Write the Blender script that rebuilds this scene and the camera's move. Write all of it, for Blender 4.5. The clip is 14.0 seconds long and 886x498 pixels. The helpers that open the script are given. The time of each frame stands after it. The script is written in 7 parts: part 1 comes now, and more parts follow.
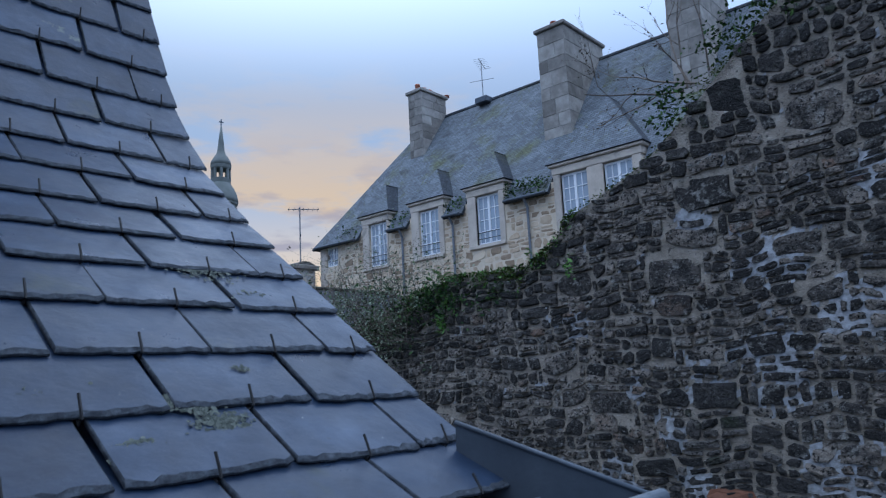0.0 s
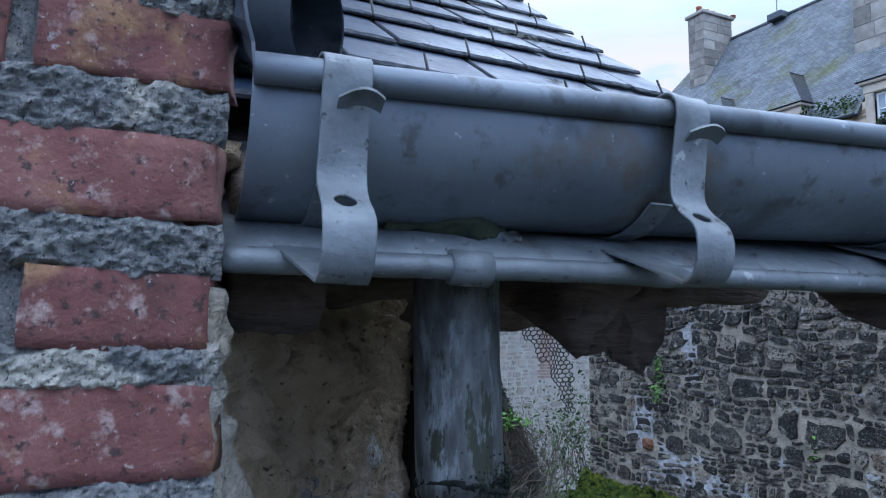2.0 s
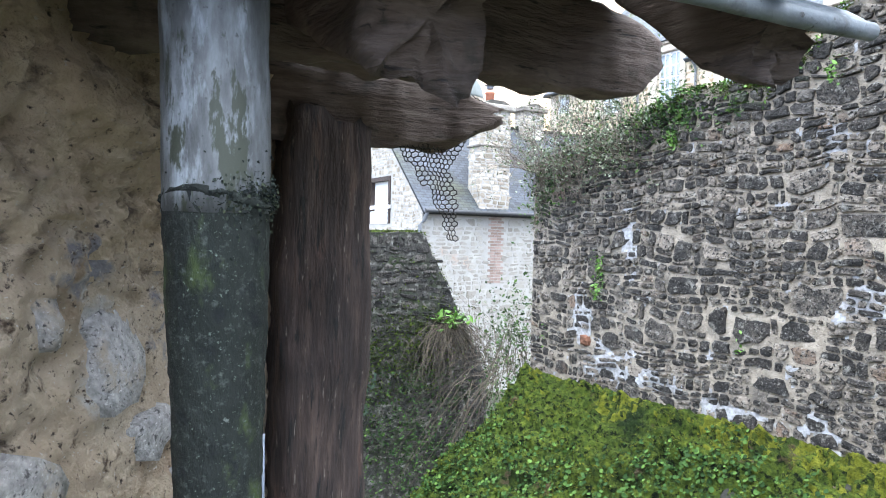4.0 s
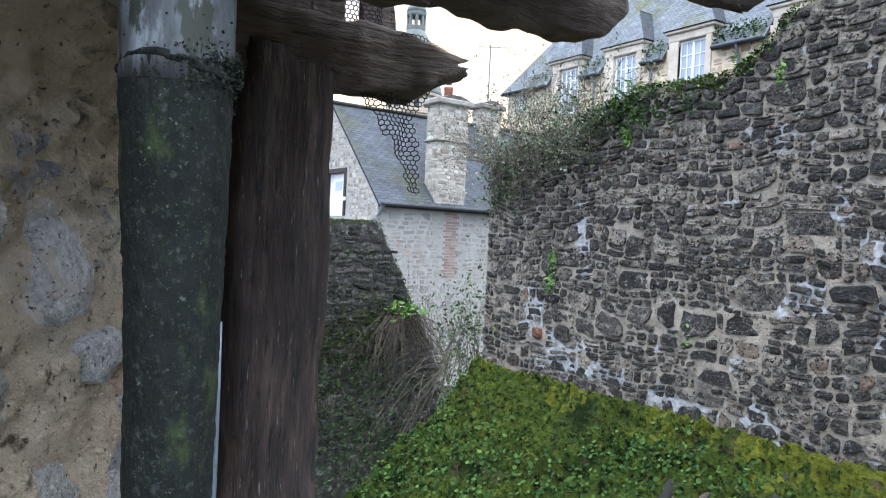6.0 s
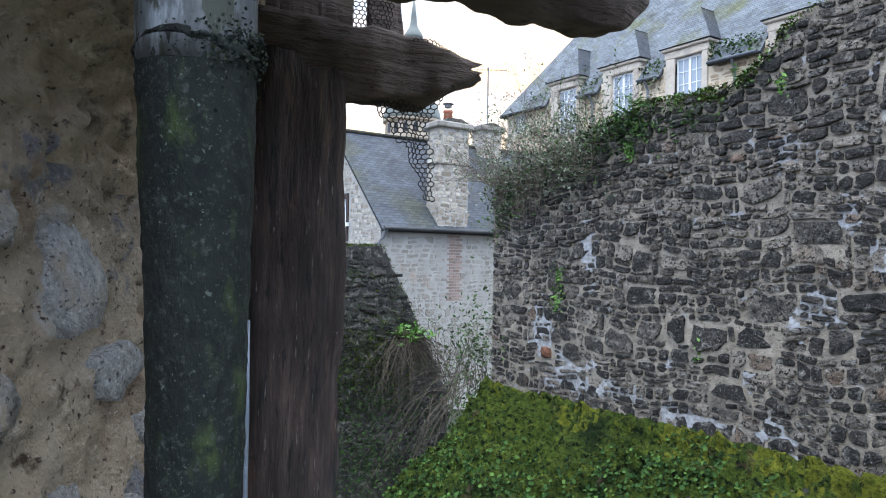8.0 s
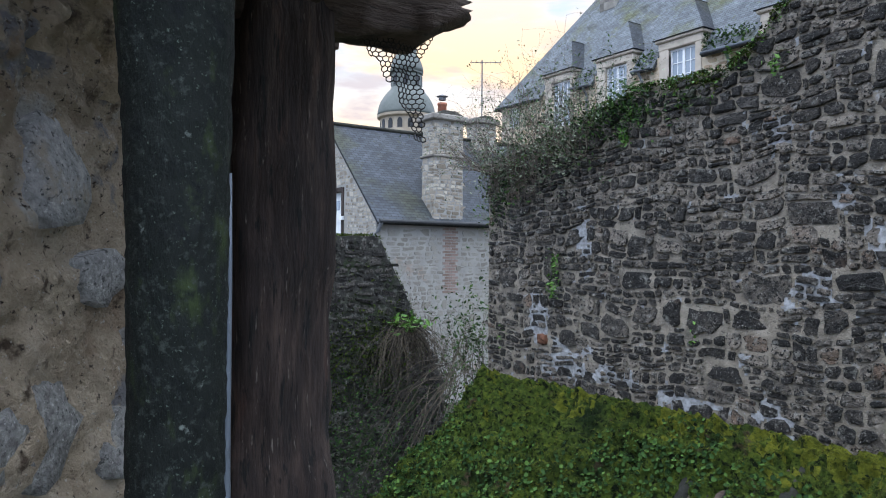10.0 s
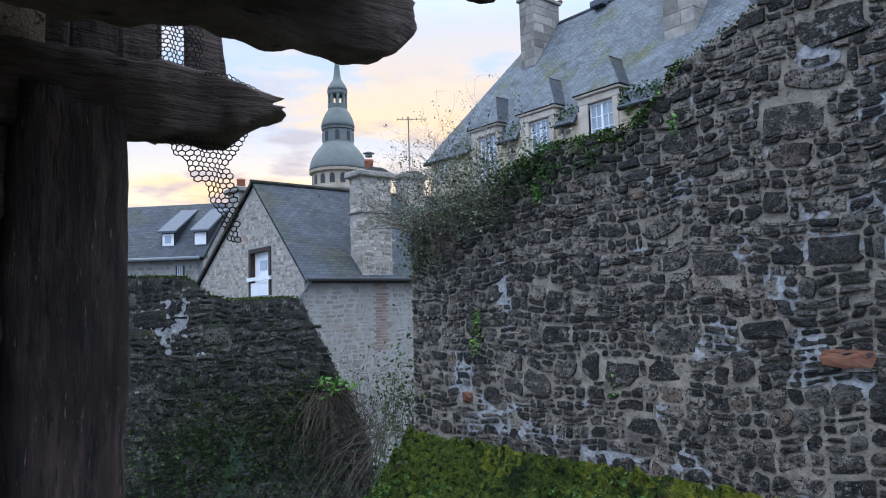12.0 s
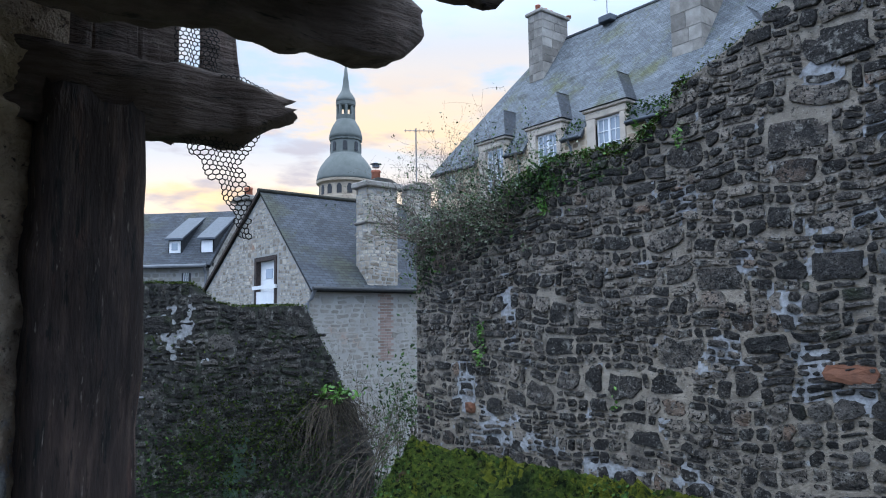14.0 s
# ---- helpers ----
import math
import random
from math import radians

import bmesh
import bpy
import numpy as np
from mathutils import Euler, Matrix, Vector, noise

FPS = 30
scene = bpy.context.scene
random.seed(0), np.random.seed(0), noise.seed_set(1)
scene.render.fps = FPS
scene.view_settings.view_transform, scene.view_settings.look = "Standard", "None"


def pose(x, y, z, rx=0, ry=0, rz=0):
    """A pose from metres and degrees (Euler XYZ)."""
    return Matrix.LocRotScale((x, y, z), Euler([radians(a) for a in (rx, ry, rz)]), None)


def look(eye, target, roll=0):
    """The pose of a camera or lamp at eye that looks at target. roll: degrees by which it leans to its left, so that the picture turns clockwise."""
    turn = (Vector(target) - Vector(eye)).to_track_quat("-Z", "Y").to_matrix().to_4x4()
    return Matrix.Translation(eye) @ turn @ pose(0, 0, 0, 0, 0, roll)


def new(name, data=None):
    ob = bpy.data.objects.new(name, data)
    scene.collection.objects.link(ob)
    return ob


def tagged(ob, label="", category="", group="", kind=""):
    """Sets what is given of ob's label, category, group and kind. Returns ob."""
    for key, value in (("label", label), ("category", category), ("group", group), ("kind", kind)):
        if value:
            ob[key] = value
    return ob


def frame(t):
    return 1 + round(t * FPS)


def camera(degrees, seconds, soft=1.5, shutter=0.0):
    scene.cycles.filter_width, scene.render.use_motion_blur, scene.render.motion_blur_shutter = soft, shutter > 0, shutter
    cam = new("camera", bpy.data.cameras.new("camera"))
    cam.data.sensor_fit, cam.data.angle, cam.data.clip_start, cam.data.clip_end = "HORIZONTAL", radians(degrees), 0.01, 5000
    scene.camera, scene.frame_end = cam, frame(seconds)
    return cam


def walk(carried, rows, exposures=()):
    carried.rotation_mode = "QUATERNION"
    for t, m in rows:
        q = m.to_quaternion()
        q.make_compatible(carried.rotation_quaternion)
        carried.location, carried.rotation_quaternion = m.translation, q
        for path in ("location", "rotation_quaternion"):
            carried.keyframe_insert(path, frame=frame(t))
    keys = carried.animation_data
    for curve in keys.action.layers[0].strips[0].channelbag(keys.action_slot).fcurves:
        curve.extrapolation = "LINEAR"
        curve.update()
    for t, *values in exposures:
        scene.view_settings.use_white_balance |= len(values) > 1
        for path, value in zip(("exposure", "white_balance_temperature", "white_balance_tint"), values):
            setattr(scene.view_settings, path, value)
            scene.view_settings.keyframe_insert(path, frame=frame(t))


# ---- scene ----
FOV = 63.83
cam = camera(FOV, 14.0, soft=1.05, shutter=0.12)

# seconds, place, heading (left of +y), pitch (up), roll
PATH = [
    (0, -0.298, -0.023, 4.600, -48.77, 10.38, -2.93),
    (0.5, -0.260, 0.004, 4.455, -41.34, 7.58, -2.39),
    (1, -0.289, 0.030, 4.331, -35.18, 7.11, -1.21),
    (1.5, -0.316, 0.023, 4.317, -30.55, 7.18, -0.30),
    (2, -0.332, 0.028, 4.288, -26.86, 6.47, 0.25),
    (2.5, -0.293, 0.046, 4.193, -24.78, 4.81, -0.11),
    (3, -0.252, 0.065, 4.159, -24.61, 2.29, 0.18),
    (3.5, -0.212, 0.063, 4.149, -26.99, 0.33, 0.88),
    (4, -0.162, 0.051, 4.140, -30.39, -0.70, 1.29),
    (6.5, -0.164, 0.074, 4.057, -34.19, -0.67, 2.71),
    (7, -0.171, 0.089, 4.058, -33.74, 0.23, 1.82),
    (9.5, -0.152, 0.108, 3.970, -34.00, 1.22, 0.52),
    (10, -0.153, 0.107, 3.948, -34.10, 0.76, 0.43),
    (10.5, -0.145, 0.114, 3.938, -35.15, 1.16, -0.11),
    (11, -0.092, 0.038, 3.984, -36.93, 2.47, -1.11),
    (11.5, -0.007, -0.019, 3.999, -38.28, 4.03, -1.56),
    (12, 0.021, 0.031, 4.024, -39.23, 4.90, -1.74),
    (12.5, 0.006, 0.010, 4.008, -39.34, 5.36, -1.37),
    (13, -0.009, -0.021, 3.994, -39.07, 5.71, -1.04),
    (13.5, -0.011, -0.021, 3.994, -38.90, 5.85, -0.84),
    (14, -0.000, -0.000, 4.000, -38.80, 5.89, -0.78),
]


def aim(x, y, z, yaw, pitch, roll):
    return (Matrix.Translation((x, y, z)) @ Matrix.Rotation(radians(yaw), 4, "Z")
            @ Matrix.Rotation(radians(90 + pitch), 4, "X") @ Matrix.Rotation(radians(roll), 4, "Z"))


# seconds, stops, kelvin, tint: the picture starts cold and dark, opens up under the eaves, settles again
walk(cam, [(t, aim(*row)) for t, *row in PATH],
     exposures=[(0.0, 0.1, 5250, 10), (0.5, 0.02, 5200, 10), (1.0, 0.5, 5100, 10), (1.5, 1.06, 5200, 10), (2.0, 0.95, 5500, 10), (2.4, 1.35, 5850, 10), (3.0, 2.55, 6600, 10), (4.2, 2.62, 6700, 10),
                (6.4, 1.8, 6450, 10), (7.2, 1.85, 6400, 10), (9.4, 1.05, 6350, 10), (11.0, 1.15, 6250, 10), (12.0, 0.86, 5850, 10), (14.0, 0.88, 5820, 8)])

# ---- light: a clear dawn sky over a bank of thin cloud, the sun low behind it ----
SUN_AZ, SUN_EL = radians(28.7), radians(9)     # the glow stands 28.7 degrees from +y towards +x
SUN_DIR = (math.sin(SUN_AZ) * math.cos(SUN_EL), math.cos(SUN_AZ) * math.cos(SUN_EL), math.sin(SUN_EL))
world = bpy.data.worlds.new("dawn")
scene.world = world
world.use_nodes = True
wn, wl = world.node_tree.nodes, world.node_tree.links


def wmath(op, a, b=None, c=None, clamp=False):
    n = wn.new("ShaderNodeMath")
    n.operation, n.use_clamp = op, clamp
    for k, v in enumerate((a, b, c)):
        if v is None:
            continue
        if isinstance(v, (int, float)):
            n.inputs[k].default_value = v
        else:
            wl.new(v, n.inputs[k])
    return n.outputs[0]


def wmix(f, a, b):
    n = wn.new("ShaderNodeMix")
    n.data_type = "RGBA"
    for key, v in (("Factor", f), ("A", a), ("B", b)):
        if isinstance(v, (tuple, float, int)):
            n.inputs[key].default_value = (*v, 1) if isinstance(v, tuple) else v
        else:
            wl.new(v, n.inputs[key])
    return n.outputs["Result"]


def wramp(value, lo, hi):
    n = wn.new("ShaderNodeMapRange")
    n.interpolation_type = "SMOOTHSTEP"
    n.inputs["From Min"].default_value, n.inputs["From Max"].default_value = lo, hi
    wl.new(value, n.inputs["Value"])
    return n.outputs[0]


sky = wn.new("ShaderNodeTexSky")
sky.sky_type, sky.sun_disc = "NISHITA", False
sky.sun_elevation, sky.sun_rotation = SUN_EL, SUN_AZ
sky.ozone_density, sky.air_density, sky.dust_density = 1.5, 1.0, 0.5
SKY = 0.40
spot = wn.new("ShaderNodeTexCoord").outputs["Generated"]
parts_of = wn.new("ShaderNodeSeparateXYZ")
wl.new(spot, parts_of.inputs[0])
height = parts_of.outputs[2]
toward = wn.new("ShaderNodeVectorMath")
toward.operation = "DOT_PRODUCT"
wl.new(spot, toward.inputs[0])
toward.inputs[1].default_value = SUN_DIR
near_sun = toward.outputs["Value"]
flat = wn.new("ShaderNodeMapping")
flat.inputs["Scale"].default_value = (1.0, 1.0, 3.6)
wl.new(spot, flat.inputs["Vector"])
cloud = wn.new("ShaderNodeTexNoise")
cloud.inputs["Scale"].default_value, cloud.inputs["Detail"].default_value, cloud.inputs["Roughness"].default_value = 3.4, 8.0, 0.58
wl.new(flat.outputs[0], cloud.inputs["Vector"])
streak = wn.new("ShaderNodeTexNoise")
streak.inputs["Scale"].default_value, streak.inputs["Detail"].default_value = 7.0, 6.0
wl.new(flat.outputs[0], streak.inputs["Vector"])
clear = wn.new("ShaderNodeMix")
clear.data_type, clear.blend_type = "RGBA", "MULTIPLY"
clear.inputs["Factor"].default_value = 1.0
wl.new(sky.outputs[0], clear.inputs["A"])
clear.inputs["B"].default_value = (SKY, SKY, SKY, 1)
# the haze low over the horizon: pale blue, warm towards the sun
glow = wramp(near_sun, 0.9, 0.995)
warm = wramp(near_sun, 0.45, 0.97)
low = wramp(height, 0.75, 0.36)
haze = wmix(warm, (0.45, 0.59, 0.87), (0.39, 0.455, 0.545))
haze = wmix(wmath("MULTIPLY", glow, wramp(height, 0.30, 0.06)), haze, (0.98, 0.66, 0.32))
lit = wmix(warm, (0.6, 0.62, 0.75), (0.76, 0.51, 0.27))
cover = wmath("MULTIPLY", wramp(cloud.outputs["Fac"], 0.48, 0.62), wramp(height, 0.46, 0.22))
haze = wmix(wmath("MULTIPLY", cover, 0.85), haze, lit)
dark = wmath("MULTIPLY", wramp(streak.outputs["Fac"], 0.48, 0.6), wramp(height, 0.36, 0.2))
haze = wmix(wmath("MULTIPLY", dark, 0.8), haze, wmix(warm, (0.45, 0.5, 0.64), (0.37, 0.325, 0.345)))
overhead_fill = wmix(0.55, clear.outputs["Result"], (2.7, 2.85, 3.1))    # bright white cloud added overhead, mostly out of view, to lift the ambient light
wl.new(wmix(low, overhead_fill, haze), wn["Background"].inputs[0])
wn["Background"].inputs["Strength"].default_value = 1.0
sun = new("sun", bpy.data.lights.new("sun", "SUN"))
sun.data.energy, sun.data.angle, sun.data.color = 0.5, radians(14), (1.0, 0.86, 0.7)
sun.matrix_world = look(SUN_DIR, (0, 0, 0))

# ---- materials ----
def surface(name, ramp, scale=6.0, rough=0.8, metal=0.0, bump=0.3, bump_scale=60.0, bump_size=0.01, spots=(), rand=0.0, stretch=(1, 1, 1), detail=8.0, spec=0.5):
    """A weathered surface: noise through a colour ramp, stains on top, two scales of relief."""
    m = bpy.data.materials.new(name)
    m.use_nodes = True
    n, l = m.node_tree.nodes, m.node_tree.links
    b = n["Principled BSDF"]
    geo, mapping = n.new("ShaderNodeNewGeometry"), n.new("ShaderNodeMapping")
    mapping.inputs["Scale"].default_value = stretch
    info = n.new("ShaderNodeObjectInfo")
    isle = n.new("ShaderNodeMath")
    isle.operation = "ADD"
    l.new(info.outputs["Random"], isle.inputs[0])
    l.new(geo.outputs["Random Per Island"], isle.inputs[1])
    fract = n.new("ShaderNodeMath")
    fract.operation = "FRACT"
    l.new(isle.outputs[0], fract.inputs[0])
    shift = n.new("ShaderNodeVectorMath")
    shift.operation = "ADD"
    wide = n.new("ShaderNodeMath")
    wide.operation = "MULTIPLY"
    wide.inputs[1].default_value = 37.0 if rand else 0.0
    l.new(fract.outputs[0], wide.inputs[0])
    l.new(geo.outputs["Position"], shift.inputs[0])
    l.new(wide.outputs[0], shift.inputs[1])
    l.new(shift.outputs[0], mapping.inputs["Vector"])

    def noisy(size, seed=0.0, dims=detail, src=None):
        t = n.new("ShaderNodeTexNoise")
        t.noise_dimensions = "4D"
        t.inputs["Scale"].default_value, t.inputs["Detail"].default_value, t.inputs["W"].default_value = size, dims, seed
        t.inputs["Roughness"].default_value = 0.62
        l.new((src or mapping).outputs[0], t.inputs["Vector"])
        return t.outputs["Fac"]

    cr = n.new("ShaderNodeValToRGB")
    while len(cr.color_ramp.elements) < len(ramp):
        cr.color_ramp.elements.new(0.5)
    for e, (pos, c) in zip(cr.color_ramp.elements, ramp):
        e.position, e.color = pos, (*c, 1)
    base = noisy(scale, 1.0)
    if rand:
        sway = n.new("ShaderNodeMath")
        sway.operation = "MULTIPLY_ADD"
        sway.inputs[1].default_value, sway.inputs[2].default_value = rand, -rand / 2
        l.new(fract.outputs[0], sway.inputs[0])
        tot = n.new("ShaderNodeMath")
        l.new(base, tot.inputs[0])
        l.new(sway.outputs[0], tot.inputs[1])
        base = tot.outputs[0]
    l.new(base, cr.inputs["Fac"])
    col = cr.outputs["Color"]
    for k, (c, size, lo, hi) in enumerate(spots):
        mr = n.new("ShaderNodeMapRange")
        mr.inputs["From Min"].default_value, mr.inputs["From Max"].default_value = lo, hi
        l.new(noisy(abs(size), 5.0 + 3 * k, 6.0, geo if not rand and size > 0 else None), mr.inputs["Value"])
        mx = n.new("ShaderNodeMix")
        mx.data_type = "RGBA"
        l.new(mr.outputs[0], mx.inputs["Factor"])
        l.new(col, mx.inputs["A"])
        mx.inputs["B"].default_value = (*c, 1)
        col = mx.outputs["Result"]
    l.new(col, b.inputs["Base Color"])
    b.inputs["Metallic"].default_value = metal
    b.inputs["Specular IOR Level"].default_value = spec
    rr = n.new("ShaderNodeMapRange")
    rr.inputs["From Min"].default_value, rr.inputs["From Max"].default_value = 0.3, 0.7
    rr.inputs["To Min"].default_value, rr.inputs["To Max"].default_value = max(rough - 0.12, 0.03), min(rough + 0.12, 1)
    l.new(noisy(bump_scale * 0.35, 2.0), rr.inputs["Value"])
    l.new(rr.outputs[0], b.inputs["Roughness"])
    if bump:
        high = n.new("ShaderNodeMath")
        high.operation = "MULTIPLY_ADD"
        high.inputs[1].default_value = 0.5
        l.new(noisy(bump_scale * 0.2, 3.0), high.inputs[0])
        l.new(noisy(bump_scale, 4.0), high.inputs[2])
        bp = n.new("ShaderNodeBump")
        bp.inputs["Strength"].default_value, bp.inputs["Distance"].default_value = bump, bump_size
        l.new(high.outputs[0], bp.inputs["Height"])
        l.new(bp.outputs[0], b.inputs["Normal"])
    return m


def slated(name, dark, pale, moss):
    """Slate roofing seen from afar: courses of slates on a plane, laid by the roof's own coordinates (uv in metres)."""
    m = surface(name, [(0.3, dark), (0.7, pale)], scale=1.2, rough=0.78, spec=0.3, bump=0.3, bump_scale=20, bump_size=0.03,
                spots=[(moss, 0.5, 0.52, 0.64), ((0.06, 0.065, 0.06), 0.9, 0.58, 0.72), (moss, 3.5, 0.6, 0.68)])
    n, l = m.node_tree.nodes, m.node_tree.links
    uv, br = n.new("ShaderNodeUVMap"), n.new("ShaderNodeTexBrick")
    l.new(uv.outputs[0], br.inputs["Vector"])
    br.inputs["Scale"].default_value = 1.0
    br.inputs["Brick Width"].default_value, br.inputs["Row Height"].default_value = 0.2, 0.11
    br.inputs["Mortar Size"].default_value, br.inputs["Mortar Smooth"].default_value = 0.008, 0.3
    br.inputs["Color1"].default_value, br.inputs["Color2"].default_value, br.inputs["Mortar"].default_value = (0.75, 0.75, 0.75, 1), (1.2, 1.2, 1.2, 1), (0.35, 0.35, 0.35, 1)
    b = n["Principled BSDF"]
    src = b.inputs["Base Color"].links[0].from_socket
    mx = n.new("ShaderNodeMix")
    mx.data_type, mx.blend_type = "RGBA", "MULTIPLY"
    mx.inputs["Factor"].default_value = 1.0
    l.new(src, mx.inputs["A"])
    l.new(br.outputs["Color"], mx.inputs["B"])
    l.new(mx.outputs["Result"], b.inputs["Base Color"])
    return m


def glassy():
    m = bpy.data.materials.new("window_glass")
    m.use_nodes = True
    b = m.node_tree.nodes["Principled BSDF"]
    b.inputs["Base Color"].default_value = (0.32, 0.37, 0.42, 1)
    b.inputs["Roughness"].default_value = 0.06
    b.inputs["IOR"].default_value = 1.5
    return m


SLATE = surface("slate", [(0.25, (0.011, 0.018, 0.035)), (0.55, (0.021, 0.034, 0.062)), (0.8, (0.046, 0.067, 0.11))], scale=13, rough=0.36, spec=0.25, bump=0.25, bump_scale=40, bump_size=0.005,
                spots=[((0.13, 0.15, 0.12), 8, 0.66, 0.7), ((0.03, 0.036, 0.028), 5, 0.6, 0.7), ((0.2, 0.21, 0.2), 60, 0.69, 0.73), ((0.02, 0.024, 0.03), 25, 0.64, 0.72)], rand=0.25, stretch=(1, 1, 1))
SLATE_EDGE = surface("slate_broken_edge", [(0.3, (0.02, 0.023, 0.028)), (0.5, (0.045, 0.051, 0.06)), (0.7, (0.09, 0.1, 0.115))], scale=90, rough=0.9, bump=0.6, bump_scale=160, bump_size=0.004, spec=0.2)
HOOK = surface("hook_metal", [(0.3, (0.006, 0.006, 0.007)), (0.7, (0.018, 0.017, 0.017))], rough=0.6, metal=0.2)
ZINC = surface("zinc", [(0.25, (0.108, 0.127, 0.152)), (0.6, (0.165, 0.19, 0.22)), (0.85, (0.24, 0.27, 0.3))], scale=9, rough=0.5, metal=0.35, bump=0.15, bump_scale=140, bump_size=0.002,
               spots=[((0.07, 0.08, 0.088), 11, 0.53, 0.66), ((0.3, 0.32, 0.34), 5, 0.6, 0.72), ((0.09, 0.098, 0.105), 45, 0.56, 0.66), ((0.34, 0.36, 0.38), 120, 0.64, 0.7), ((0.13, 0.115, 0.095), 8, 0.62, 0.7)])
ZINC_DARK = surface("dark_zinc", [(0.3, (0.045, 0.055, 0.07)), (0.7, (0.085, 0.1, 0.12))], scale=9, rough=0.55, metal=0.3, bump=0.2, bump_scale=90, bump_size=0.003)
PIPE_MOSS = surface("pipe_moss", [(0.3, (0.012, 0.015, 0.014)), (0.6, (0.026, 0.033, 0.027)), (0.85, (0.06, 0.07, 0.04))], scale=60, rough=1.0, bump=0, spec=0.1, rand=0.6)
ZINC_OLD = surface("old_zinc", [(0.25, (0.10, 0.115, 0.125)), (0.55, (0.17, 0.19, 0.205)), (0.8, (0.3, 0.325, 0.34))], scale=26, rough=0.55, metal=0.35, bump=0.4, bump_scale=160, bump_size=0.003,
                   spots=[((0.06, 0.058, 0.052), 14, 0.56, 0.66), ((0.2, 0.15, 0.1), 9, 0.6, 0.7), ((0.36, 0.38, 0.39), 55, 0.63, 0.69), ((0.05, 0.05, 0.048), 90, 0.6, 0.66)])
PIPE_ZINC = surface("streaked_zinc", [(0.32, (0.045, 0.047, 0.046)), (0.5, (0.095, 0.1, 0.1)), (0.66, (0.165, 0.176, 0.182))], scale=75, rough=0.6, metal=0.2, bump=0.5, bump_scale=120, bump_size=0.004, stretch=(1, 1, 0.3),
                    spots=[((0.22, 0.24, 0.252), -34, 0.55, 0.61), ((0.035, 0.04, 0.026), -60, 0.55, 0.59), ((0.05, 0.055, 0.05), 190, 0.6, 0.68)])
PIPE_DARK = surface("mossy_pipe", [(0.3, (0.005, 0.0065, 0.0055)), (0.6, (0.012, 0.015, 0.012)), (0.85, (0.034, 0.04, 0.028))], scale=14, spec=0.25, rough=0.8, bump=0.8, bump_scale=110, bump_size=0.006, stretch=(1, 1, 0.5),
                    spots=[((0.03, 0.044, 0.014), -40, 0.55, 0.66), ((0.04, 0.048, 0.04), 170, 0.55, 0.66), ((0.15, 0.17, 0.15), 75, 0.66, 0.72), ((0.1, 0.125, 0.1), 420, 0.6, 0.69), ((0.005, 0.0065, 0.0065), 60, 0.56, 0.66)])
BRICK = surface("red_brick", [(0.25, (0.095, 0.036, 0.032)), (0.5, (0.165, 0.063, 0.054)), (0.75, (0.24, 0.112, 0.095))], scale=28, rough=0.85, bump=0.5, bump_scale=260, bump_size=0.005, rand=0.25,
                spots=[((0.36, 0.27, 0.245), 60, 0.57, 0.68), ((0.27, 0.15, 0.075), 12, 0.56, 0.64), ((0.05, 0.03, 0.028), 130, 0.57, 0.64), ((0.36, 0.3, 0.28), 260, 0.62, 0.68), ((0.4, 0.37, 0.35), 24, 0.66, 0.7)])
MORTAR = surface("grey_mortar", [(0.3, (0.1, 0.104, 0.107)), (0.52, (0.195, 0.2, 0.198)), (0.75, (0.36, 0.355, 0.335))], scale=150, rough=0.95, bump=0.8, bump_scale=330, bump_size=0.008,
                 spots=[((0.42, 0.4, 0.345), 14, 0.57, 0.63), ((0.04, 0.04, 0.044), 330, 0.55, 0.63), ((0.5, 0.49, 0.46), 420, 0.62, 0.68)])
PLASTER = surface("earth_render", [(0.22, (0.3, 0.22, 0.145)), (0.5, (0.5, 0.395, 0.275)), (0.78, (0.66, 0.56, 0.43))], scale=14, rough=0.95, bump=1.0, bump_scale=200, bump_size=0.014,
                  spots=[((0.27, 0.18, 0.11), 6, 0.54, 0.64), ((0.55, 0.52, 0.46), 7.5, 0.58, 0.64), ((0.24, 0.23, 0.23), 9.5, 0.6, 0.65), ((0.1, 0.065, 0.04), 26, 0.58, 0.66), ((0.06, 0.04, 0.027), 130, 0.58, 0.65), ((0.6, 0.55, 0.46), 190, 0.61, 0.67)])
EARTH = surface("cob_earth", [(0.22, (0.25, 0.18, 0.11)), (0.5, (0.5, 0.385, 0.25)), (0.78, (0.68, 0.56, 0.4))], scale=20, rough=1.0, bump=1.0, bump_scale=170, bump_size=0.016,
                spots=[((0.12, 0.085, 0.058), 22, 0.57, 0.68), ((0.07, 0.05, 0.036), 110, 0.59, 0.67), ((0.5, 0.44, 0.35), 150, 0.62, 0.68)])
RENDER_PALE = surface("pale_render", [(0.25, (0.3, 0.275, 0.225)), (0.5, (0.45, 0.415, 0.345)), (0.8, (0.6, 0.56, 0.48))], scale=90, rough=0.95, bump=1.0, bump_scale=240, bump_size=0.012,
                      spots=[((0.14, 0.13, 0.115), 190, 0.6, 0.66), ((0.42, 0.33, 0.22), 9, 0.56, 0.68), ((0.3, 0.27, 0.22), 40, 0.58, 0.66)])
RENDER_STONE = surface("exposed_rubble", [(0.3, (0.2, 0.188, 0.172)), (0.5, (0.4, 0.383, 0.355)), (0.7, (0.6, 0.575, 0.53))], scale=110, rough=0.95, bump=1.0, bump_scale=220, bump_size=0.01, rand=0.2,
                       spots=[((0.45, 0.37, 0.27), 14, 0.56, 0.66), ((0.1, 0.095, 0.09), 160, 0.57, 0.64), ((0.7, 0.68, 0.64), 240, 0.6, 0.66)])
